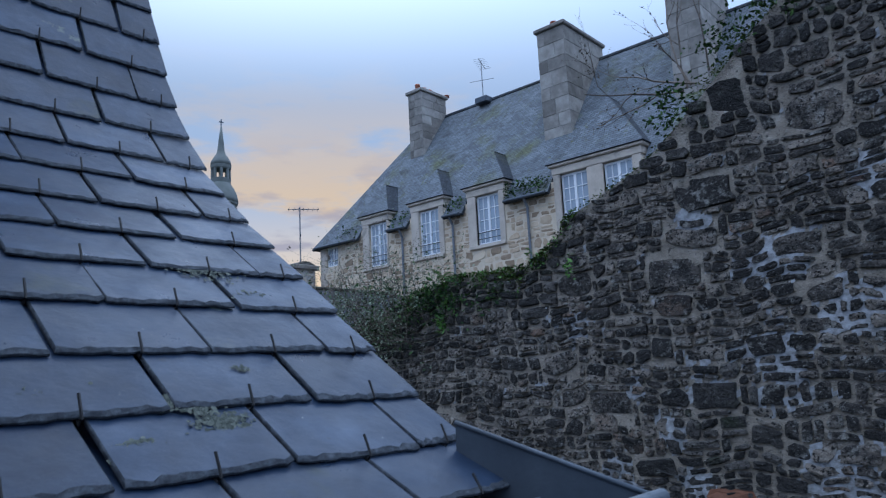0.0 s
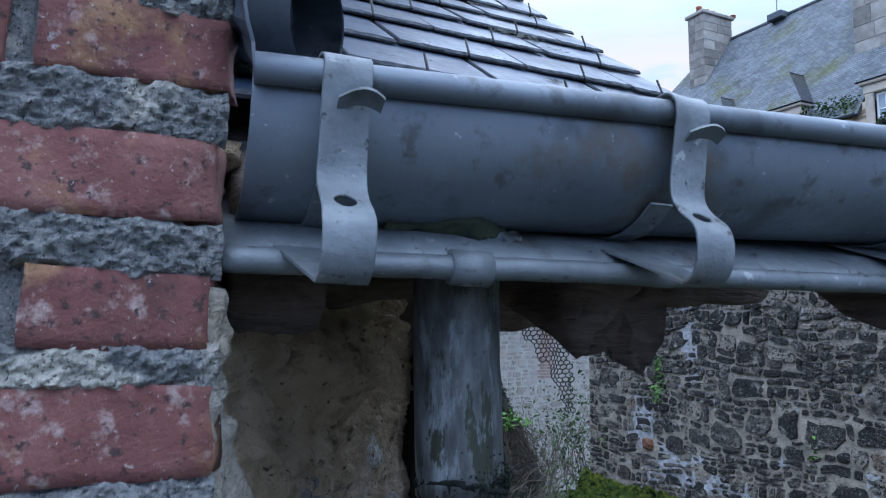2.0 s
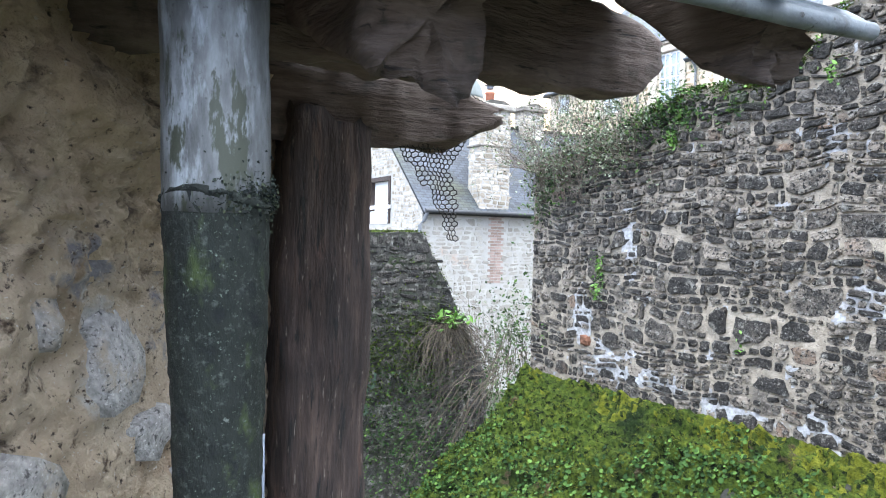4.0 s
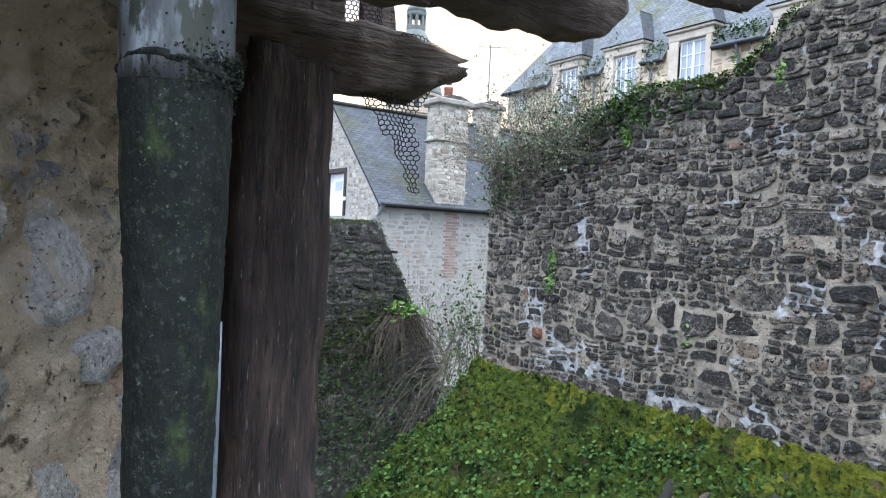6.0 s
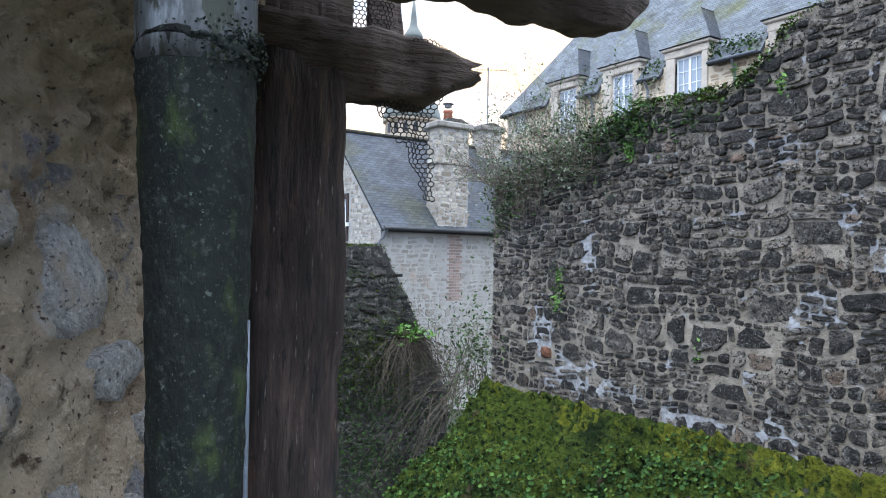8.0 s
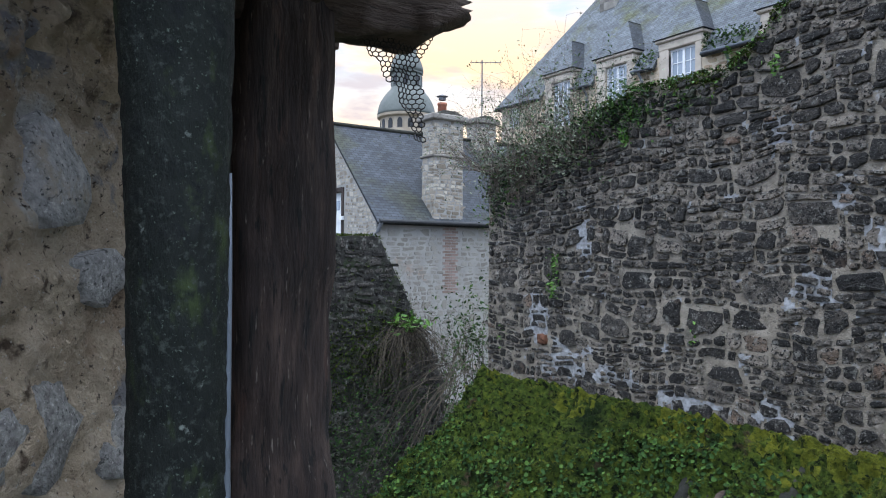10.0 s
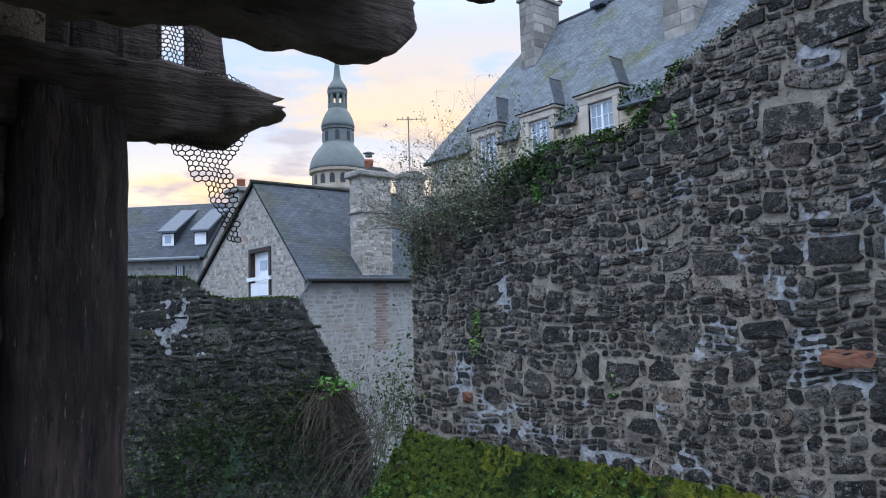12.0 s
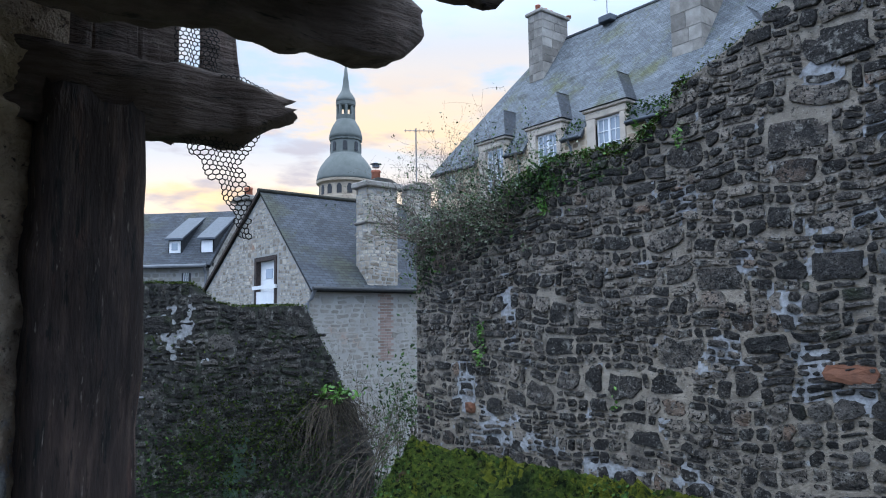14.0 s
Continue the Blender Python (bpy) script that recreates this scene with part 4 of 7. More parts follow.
# ---- the lower garden wall across the yard ----
LOW_Y = 8.4
LOW_TOP = line_through([(-3, 4.5), (2.95, 4.49), (3.05, 4.44), (3.25, 4.27), (3.5, 4.22), (4.39, 4.24), (4.45, 4.2), (5.04, 3.1), (5.25, 2.7), (5.5, 2.2)])


def build_low_wall():
    rng = random.Random(14)
    wall = thing("wall_garden", "dark mossy rubble garden wall with a broken sloping end", "wall", kind="structure")
    xs = np.concatenate([np.linspace(-3, 2.9, 10), np.linspace(2.95, 5.5, 50)])
    bm = bmesh.new()
    prism(bm, [(-3, LOW_Y, -0.2), (5.5, LOW_Y, -0.2)] + [(x, LOW_Y, LOW_TOP(x) + 0.02 * noise.noise(Vector((x * 6, 0, 0)))) for x in xs[::-1]], (0, 0.45, 0))
    part("mortar", bm, LIME_SPECKLED, wall, "dark mortar with pale flecks")
    outl = rubble(rng, -0.5, 5.5, 1.2, 4.6, LOW_TOP, lambda a, z: 0.021, 30)
    lay(rng, outl, wall, STONE_DARK, lambda a, z, d: (a, LOW_Y - d, z), (0.008, 0.032), 0.03, shape=rough_stone, nearest=lambda a, z: 2.4 < a < 5 and 2.6 < z < 4.5)
    # smears of old lime and of pale algae on its face, and a cap of moss
    def smear(name, cx, cz, rx, rz, edge, material, label):
        n = 140
        v = [(cx + 2 * rx * (2 * j / n - 1), LOW_Y - 0.018 - 0.012 * noise.noise(Vector((j * 0.13, i * 0.13, 4))), cz + 2 * rz * (2 * i / n - 1)) for i in range(n + 1) for j in range(n + 1)]
        dense = lambda x, z: math.exp(-((x - cx) / rx) ** 2 - ((z - cz) / rz) ** 2) * 0.8 + 0.6 * noise.noise(Vector((x * 6, z * 6, 2))) + 0.5 * noise.noise(Vector((x * 17, z * 17, 2)))
        f = [(i * (n + 1) + j, i * (n + 1) + j + 1, (i + 1) * (n + 1) + j + 1, (i + 1) * (n + 1) + j) for i in range(n) for j in range(n)
             if dense(v[i * (n + 1) + j][0], v[i * (n + 1) + j][2]) > edge and v[i * (n + 1) + j][2] < LOW_TOP(v[i * (n + 1) + j][0]) - 0.08]
        raw(name, v, f, material, wall, label, smooth=True)

    smear("lime_smear", 2.75, 3.95, 0.3, 0.4, 0.62, LIME_WHITE, "remains of white lime")
    smear("algae_smear", 3.5, 2.25, 0.2, 0.5, 0.5, ALGAE, "pale green algae")
    spots = [(rng.uniform(2.0, 5.2), LOW_Y + rng.uniform(-0.04, 0.3), 0) for _ in range(2500)]
    spots = [(x, y, LOW_TOP(x) + rng.uniform(0, 0.03)) for x, y, _ in spots]
    tagged(leaf_cloud("moss_cap", rng, spots, 0.02, MOSS, wall, flat=0.8), kind="stuff")
    for x, z, n, r, mat in ((3.2, 2.2, 700, 0.9, IVY), (4.5, 2.2, 500, 0.6, IVY), (2.6, 2.3, 500, 0.7, IVY), (3.3, 2.6, 2600, 1.0, MOSS), (4.4, 2.7, 1400, 0.6, MOSS)):
        pts = []
        for _ in range(n):
            a, b = rng.gauss(0, r * 0.5), rng.gauss(0, r * 0.5)
            pts.append((x + a, LOW_Y - rng.uniform(0.03, 0.12), z + b))
        tagged(leaf_cloud("wall_growth", rng, pts, 0.021, mat, wall, flat=0.5), kind="stuff")


# ---- the near roof: swept slates, deck, rafters ----
ROOF = [(0.555, 4.452), (0.68, 4.522), (0.90, 4.695), (1.20, 4.925), (1.40, 5.105), (1.49, 5.244), (1.55, 5.36), (1.61, 5.49), (1.665, 5.626), (2.2, 7.0)]
VERGE = 0.50


def roof_at(s):
    """Place and direction (y, z) at s metres up the swept slope from the eave."""
    for (y0, z0), (y1, z1) in zip(ROOF, ROOF[1:]):
        d = math.hypot(y1 - y0, z1 - z0)
        if s <= d or (y1, z1) == ROOF[-1]:
            t = s / d
            return y0 + (y1 - y0) * t, z0 + (z1 - z0) * t, math.atan2(z1 - z0, y1 - y0)
        s -= d


def slate_mesh(rng, w, h, t=0.0055):
    """A riven slate: flat face, and a lower edge broken into ragged steps."""
    n = 16
    ragged = [0.0045 * noise.noise(Vector((k * 0.55, rng.uniform(0, 1) * 0.6, w * 99))) + rng.uniform(-0.0016, 0.0016) for k in range(n + 1)]
    drop = rng.uniform(-0.004, 0.004)
    low = [(-w / 2 + w * k / n, ragged[k] + drop * k / n + (rng.uniform(0.001, 0.006) if k in (0, n) else 0)) for k in range(n + 1)]
    rim = low + [(w / 2 + rng.uniform(-0.002, 0.002), h * 0.4), (w / 2, h), (-w / 2, h), (-w / 2 + rng.uniform(-0.002, 0.002), h * 0.4)]
    m = len(rim)
    step = [(x * 0.995, y + (rng.uniform(0.0015, 0.004) if y < 0.03 else 0)) for x, y in rim]
    inner = [(x * 0.985, y + (rng.uniform(0.002, 0.008) if y < 0.03 else 0)) for x, y in step]
    v = [(x, y, 0) for x, y in rim] + [(x, y, t * rng.uniform(0.35, 0.6)) for x, y in rim] + [(x, y, t * rng.uniform(0.65, 0.8)) for x, y in step] + [(x, y, t) for x, y in inner]
    f = [tuple(range(m))[::-1], tuple(range(3 * m, 4 * m))]
    for a in (0, m, 2 * m):
        f += [(a + k, a + (k + 1) % m, a + m + (k + 1) % m, a + m + k) for k in range(m)]
    me = bpy.data.meshes.new("slate")
    me.from_pydata(v, [], f)
    me.materials.append(SLATE)
    me.materials.append(SLATE_EDGE)
    me.update()
    me.polygons.foreach_set("material_index", [0, 0] + [1] * (len(f) - 2))
    return me


def build_near_roof():
    rng = random.Random(21)
    roof = thing("roof", "swept roof of blue-grey slates held by black hooks", "roof", kind="structure")
    rows = []
    for k in range(60):
        y, z, a = roof_at(0.02 + k * 0.05)
        rows.append([(-1.6, y + 0.05 * math.sin(a), z - 0.05 * math.cos(a)), (VERGE - 0.02, y + 0.05 * math.sin(a), z - 0.05 * math.cos(a))])
    part("roof_deck", sheet(bmesh.new(), rows, 0.018), OAK_BEAM, roof)
    alike = [slate_mesh(rng, 0.191, 0.26) for _ in range(12)]
    half = [slate_mesh(rng, 0.0945, 0.26) for _ in range(4)]
    hook = tube(bmesh.new(), [(0, 0.017, 0.019), (0, 0.002, 0.0095), (0, -0.006, 0.004), (0, -0.004, -0.004), (0, 0.004, -0.005)], 0.0018, 5)
    hm = bpy.data.meshes.new("hook")
    hook.to_mesh(hm)
    hook.free()
    hm.materials.append(HOOK)
    step = 0.1135
    for i in range(26):
        y, z, _ = roof_at(i * step)
        y2, z2, _ = roof_at((i + 1) * step)
        a = math.atan2(z2 - z, y2 - y)
        x = VERGE - 0.0985
        cells = []
        if i % 2:
            cells.append((VERGE - 0.049, True))
            x -= 0.098
        while x > -1.35:
            cells.append((x, False))
            x -= 0.197
        for x, small in cells:
            me = rng.choice(half if small else alike)
            m = (Matrix.Translation((x + rng.uniform(-0.003, 0.003), y, z)) @ Matrix.Rotation(a - 0.07, 4, "X") @ Matrix.Translation((0, rng.uniform(-0.003, 0.003), 0.007))
                 @ Matrix.Rotation(rng.uniform(-0.012, 0.012), 4, "Z") @ Matrix.Rotation(rng.uniform(-0.012, 0.012), 4, "Y"))
            ob = new("slate", me)
            ob.matrix_world = m
            ob.parent = roof
            if i < 20 and x > -0.95:
                hk = new("hook", hm)
                hk.matrix_world = m @ pose(rng.uniform(-0.004, 0.004), 0, 0.001)
                hk.parent = roof
    back = sheet(bmesh.new(), [[(-1.6, 2.2, 7.0), (VERGE, 2.2, 7.0)], [(-1.6, 4.6, 4.25), (VERGE, 4.6, 4.25)]], 0.06)
    part("back_slope", back, SLATE, roof, "slated back slope")
    # lichen crusts and moss in the joints
    spots = []
    def crust(x, along):
        y, z, a = roof_at(max(0.005, along))
        spots.append((x, y - 0.008 * math.sin(a), z + 0.0095 * math.cos(a)))

    for cx, at, n, r in ((-0.02, 0.255, 200, 0.015), (0.11, 0.24, 220, 0.013), (0.155, 0.2, 260, 0.016), (0.14, 0.225, 80, 0.008), (0.27, 0.57, 70, 0.012), (0.35, 0.49, 120, 0.018), (0.3, 0.565, 140, 0.022), (0.23, 0.3, 30, 0.006), (-0.1, 0.02, 120, 0.02)):
        for _ in range(n):
            crust(cx + rng.gauss(0, r), at + rng.gauss(0, r * 0.55))
    for _ in range(330):
        a = rng.uniform(0.0, math.pi)
        d = 0.032 + rng.gauss(0, 0.0028)
        crust(0.05 + d * math.cos(a), 0.155 + 0.8 * d * math.sin(a))
    clots = []
    for cx, s, n, r in ((-0.215, 0.13, 260, 0.018), (-0.24, 0.09, 160, 0.025)):
        for _ in range(n):
            y, z, a = roof_at(max(0.005, s + rng.gauss(0, r * 0.5)))
            clots.append((cx + rng.gauss(0, r), y - 0.008 * math.sin(a), z + 0.012 * math.cos(a) + rng.uniform(0, 0.008)))
    tagged(leaf_cloud("black_moss", rng, clots, 0.004, PIPE_MOSS, roof, flat=0.3, shape=5), kind="stuff")
    tagged(leaf_cloud("lichen", rng, spots, 0.0028, LICHEN, roof, flat=0.12, shape=6, normal=(0, -0.6, 0.8)), kind="stuff")
    for x, low_y, z_low, w, h, rise, seed in ((-0.207, 0.528, 4.277, 0.072, 0.11, 0.60, 31), (0.105, 0.52, 4.25, 0.105, 0.115, 0.45, 64), (0.412, 0.448, 4.283, 0.08, 0.055, 0.67, 95)):
        z0 = z_low + h / 2
        tagged(part("rafter", smooth=True, material=OAK_BEAM, bm=timber([(x, low_y, z0), (x, 2.1, z0 + (2.1 - low_y) * rise)], w, h, seed, 0.004 if x < 0 else 0.012, cut=90, torn=0.06 if x < 0 else 0.3)),
               "dark weathered oak rafter tail under the eaves", "rafter", group="rafters")



def build_timbers():
    sliver = lambda s: (0.05 * max(0.0, (s - 0.367) / 0.065), 0.035 * max(0.0, (s - 0.34) / 0.09))
    log = timber([(0.1, 1.15, 4.343), (0.525, 1.075, 4.343)], 0.105, 0.105, 3, 0.013, cut=80, torn=0.3, wane=sliver)
    tagged(part("wall_plate", log, OAK_BEAM, smooth=True), "rough-hewn oak wall plate end above the post", "beam", group="purlins")
    nose = lambda s: (0.03 * max(0.0, (s - 0.6) / 0.08) ** 2, 0.05 * max(0.0, (s - 0.5) / 0.18) ** 2)
    tagged(part("purlin", timber([(-0.15, 0.78, 4.38), (0.532, 0.725, 4.388)], 0.075, 0.125, 9, 0.013, cut=80, torn=0.2, wane=nose), OAK_BEAM, smooth=True), "ragged weathered oak purlin end under the roof", "beam", group="purlins")
    post = timber([(0.228, 1.142, 0.0), (0.234, 1.138, 4.33)], 0.15, 0.155, 6, 0.010, cut=110)
    ob = part("timber_post", post, OAK, smooth=True)
    tagged(ob, "dark weathered oak corner post with knots and splits", "post")
    gable = thing("gable_boards", "dark rough boards closing the gable above the beams", "boards")
    for k in range(7):
        x = -0.09 + k * 0.078
        y = 1.17 + 0.02 * k
        part("board", timber([(x, y, 4.33), (x + 0.006, y, roof_at(0.0)[1] + (y - 0.555) * 0.77 - 0.06)], 0.074, 0.018, 300 + k, 0.003, cut=10), OAK_BEAM, gable)
    ob = part("loose_board", timber([(0.525, 1.34, 4.37), (0.5, 1.36, 4.86)], 0.075, 0.02, 12, 0.003), OAK_BEAM)
    tagged(ob, "grey weathered board under the roof", "board")


# ---- brick pier and earth-rendered wall ----
def build_brick():
    rng = random.Random(31)
    pier = thing("wall_brick", "old red brick pier with thick rough grey joints", "wall", kind="structure")
    fx, fy = -0.261, 0.462
    side = Vector((0.077, 0.166, 0)).normalized()
    core = bmesh.new()
    c = Vector((fx - 0.008, fy + 0.008, 0))
    e = c + side * 0.175
    prism(core, [Vector((-1.6, fy + 0.008, 0)), c + Vector((-0.012, 0, 0)), c + Vector((-0.04, 0.03, 0)), e + Vector((-0.045, 0.02, 0)), e + Vector((-0.2, 0.25, 0)), Vector((-1.6, 0.9, 0))], (0, 0, 4.42))
    box(core, -1.6, fx - 0.01, fy + 0.008, fy + 0.1, 4.421, 5.6)
    part("core", core, MORTAR, pier)
    beds = [(4.477, 4.430), (4.399, 4.350), (4.3206, 4.277), (4.256, 4.204), (4.170, 4.127), (4.118, 4.063), (4.042, 3.992)]
    z = 4.552
    while z < 5.5:
        beds.append((z, z - 0.049))
        z += 0.075
    z = 3.968
    while z > 2.4:
        beds.append((z, z - 0.049))
        z -= 0.074
    beds.sort(reverse=True)
    for k, (zt, zb) in enumerate(beds):
        h = zt - zb
        x, first = fx, True
        long_side = 4.10 < zt < 4.13 or zt < 4.05
        while x > -1.5:
            w = (0.108 if (k % 2) else 0.21) if first else rng.choice((0.21, 0.21, 0.105))
            x1, x0 = x - (rng.uniform(0, 0.006) if first else 0.007), x - w + 0.007
            bm = bmesh.new()
            jag = [rng.uniform(-0.003, 0.003) for _ in range(4)]
            if first:
                deep = 0.178 if long_side else 0.025
                a = Vector((x1, fy, 0))
                b = a + side * deep
                n1 = 4
                poly = [Vector((x0, fy + jag[0] * 0.3, zb)), Vector((x1, fy, zb)), Vector((b.x, b.y, zb)), Vector((x0, b.y, zb))]
                prism(bm, poly, (0, 0, h))
            else:
                box(bm, x0, x1, fy + jag[0] * 0.6, fy + 0.1, zb + jag[1], zt + jag[2])
            bmesh.ops.subdivide_edges(bm, edges=[e for e in bm.edges if e.calc_length() > 0.03], cuts=5, use_grid_fill=True)
            for v in bm.verts:
                q = v.co + Vector((k * 3.1, x * 7, 0))
                v.co += noise.noise_vector(q * 30) * 0.0034 + noise.noise_vector(q * 95) * 0.0014
            part("brick", bm, BRICK, pier, smooth=True)
            x -= w
            first = False
    # rough grey bed joints, smeared over the bricks' edges
    for k, ((t0, b0), (t1, b1)) in enumerate(zip(beds, beds[1:])):
        if not 3.8 < b0 < 4.75:
            continue
        rows = []
        for j in range(23):
            row = []
            for i in range(270):
                x = fx - i * 0.0019 if i else fx + 0.002
                f = j / 22
                edge = 1 - abs(2 * f - 1) ** 8
                smear = 0.007 * noise.noise(Vector((x * 24, k * 5.3, 1.0 if j < 11 else 6.0))) + 0.004 * noise.noise(Vector((x * 80, k * 3, j)))
                zz = b0 + 0.002 + (t1 - b0 - 0.004) * f + smear * abs(2 * f - 1)
                d = 0.0045 * edge + (0.0035 * noise.noise(Vector((x * 26, zz * 26, 4))) + 0.005 * noise.noise(Vector((x * 80, zz * 80, 2))) + 0.004 * noise.noise(Vector((x * 165, zz * 165, 2))) + 0.003 * noise.noise(Vector((x * 300, zz * 300, 2)))) * (0.3 + 0.7 * edge)
                row.append((x, fy - d + 0.0045 - 0.001 * edge, zz))
            rows.append(row)
        part("joint", sheet(bmesh.new(), rows), MORTAR, pier)
    # pale joints between the long flank bricks
    for k, ((t0, b0), (t1, b1)) in enumerate(zip(beds, beds[1:])):
        if not 3.6 < b0 < 4.07:
            continue
        rows = []
        for j in range(9):
            row = []
            for i in range(62):
                f = j / 8
                p = Vector((fx, fy, b0 + 0.003 + (t1 - b0 - 0.006) * f)) + side * (0.003 * i - 0.004)
                p.z += 0.004 * noise.noise(Vector((i * 0.3, k * 3, 1.0 if j < 4 else 5.0))) * abs(2 * f - 1)
                d = (0.004 if 0 < j < 8 else -0.008) + 0.003 * noise.noise(p * 60) + 0.003 * noise.noise(p * 170)
                row.append(p + Vector((side.y, -side.x, 0)) * d)
            rows.append(row)
        part("flank_joint", sheet(bmesh.new(), rows), RENDER_PALE, pier, smooth=True)
    # lime render run over the pier's flank above the long bricks
    rows = []
    for i in range(64):
        z = 4.315 - i * 0.0031
        row = []
        reach = max(0.03, min(1.0, float(np.interp(z, (4.125, 4.165, 4.205, 4.27), (1.0, 0.52, 0.28, 0.05))) + 0.1 * noise.noise(Vector((z * 26, 3, 1)))))
        for j in range(26):
            p = Vector((fx - 0.004, fy + 0.004, z)) + side * (0.178 * reach * j / 25)
            d = 0.008 + 0.007 * noise.noise(p * 22) + 0.005 * noise.noise(p * 70) + 0.004 * noise.noise(p * 150)
            d = -0.002 if j == 0 else (-0.012 if j == 25 or i in (0, 63) else d)
            row.append(p + Vector((side.y, -side.x, 0)) * d)
        rows.append(row)
    part("flank_render", sheet(bmesh.new(), rows), RENDER_PALE, pier, "pale gritty lime render", smooth=True)


PITS = ((-0.165, 4.215, 0.016, -0.03), (-0.11, 4.17, 0.01, -0.02), (-0.04, 4.14, 0.012, -0.022), (-0.19, 4.12, 0.012, -0.022), (-0.06, 4.07, 0.008, -0.02), (-0.14, 4.03, 0.012, -0.018), (-0.02, 4.21, 0.02, -0.03), (-0.17, 3.97, 0.008, -0.025),
        (-0.1, 4.235, 0.022, 0.02), (-0.14, 4.255, 0.02, 0.022), (-0.06, 4.19, 0.02, 0.014), (-0.2, 4.2, 0.02, 0.012), (0.0, 3.98, 0.012, -0.02), (0.05, 4.05, 0.012, -0.018), (-0.05, 4.25, 0.02, 0.02))


def build_render_wall():
    wall = bmesh.new()
    line = [(-0.29, 0.50), (-0.255, 0.535), (-0.192, 0.645), (-0.12, 0.75), (-0.045, 0.858), (0.08, 1.03), (0.2, 1.17), (0.28, 1.27)]
    xs, ys = [p[0] for p in line], [p[1] for p in line]
    flat_at = lambda x: float(np.interp(x, xs, ys))
    rows = []
    for i in range(330):
        z = 4.42 - i * 0.005 if i < 260 else 3.12 - (i - 260) * 0.0446
        row = []
        for j in range(141):
            x = -0.29 + 0.57 * j / 140
            q = Vector((x, flat_at(x), z))
            crumble = max(0.0, min(1.0, (z - 4.08) / 0.1 + 0.6 * noise.noise(q * 14)))
            d = 0.015 * noise.noise(q * 10) + 0.010 * noise.noise(q * 27) + (0.007 + 0.009 * crumble) * noise.noise(q * 60) + (0.004 + 0.007 * crumble) * noise.noise(q * 130)
            d += sum(h * math.exp(-((x - a) / r) ** 2 - ((z - b) / (r * 1.3)) ** 2) for a, b, r, h in PITS)
            lump = math.exp(-((x + 0.09) / 0.07) ** 2 - ((z - 4.25) / 0.045) ** 2)
            d += 0.028 * lump
            row.append((x + d * 0.8, flat_at(x) - d * 0.6, z))
        rows.append(row)
    sheet(wall, rows)
    for face in wall.faces:
        q = face.calc_center_median()
        face.material_index = 1 if q.z + 0.06 * noise.noise(q * 11) + 0.03 * noise.noise(q * 40) + 0.015 * noise.noise(q * 120) > 4.135 else 0
    ob = part("wall_render", wall, PLASTER, smooth=True)
    ob.data.materials.append(EARTH)
    tagged(ob, "crumbling earth and lime rendered rubble wall", "wall", kind="structure")
    # rubble showing through the render
    rng = random.Random(77)
    for x, z, w, h in ((-0.09, 4.02, 0.045, 0.055), (-0.17, 3.93, 0.05, 0.04), (-0.045, 3.93, 0.05, 0.03), (0.0, 3.86, 0.025, 0.02), (-0.1, 3.80, 0.07, 0.05), (-0.02, 3.76, 0.04, 0.035), (0.07, 3.9, 0.03, 0.025), (0.1, 4.02, 0.035, 0.03),
                       (0.03, 4.13, 0.035, 0.03), (-0.2, 3.82, 0.05, 0.05), (0.12, 3.78, 0.05, 0.04), (-0.13, 3.66, 0.08, 0.05), (0.02, 3.62, 0.06, 0.05), (-0.15, 4.08, 0.012, 0.04)):
        n = 12
        pts = [(x + 0.62 * w * math.cos(k * 6.283 / n) * rng.uniform(0.8, 1.15), z + h * math.sin(k * 6.283 / n) * rng.uniform(0.8, 1.15)) for k in range(n)]
        v, f = rough_stone(rng, pts, 0.009, 0.02, lambda a, zz, d: (a + d * 0.8, flat_at(a) - d * 0.6, zz))
        raw("stone", v, f, RENDER_STONE, ob, smooth=True)
    # the house behind its walls
    bm = bmesh.new()
    prism(bm, [(x, y, 0) for x, y in ((-1.6, 0.9), (-0.15, 0.9), (0.12, 1.16), (0.22, 1.2), (0.24, 1.42), (0.24, 4.3), (-1.6, 4.3))], (0, 0, 4.58))
    prism(bm, [(-1.6, 1.2, 4.581), (-1.6, 1.2, 4.8), (-1.6, 1.42, 4.98), (-1.6, 1.62, 5.3), (-1.6, 2.18, 6.7), (-1.6, 4.25, 4.581)], (1.838, 0, 0))
    tagged(part("wall_house", bm, PLASTER), "earth rendered side wall of the old house", "wall", kind="structure")


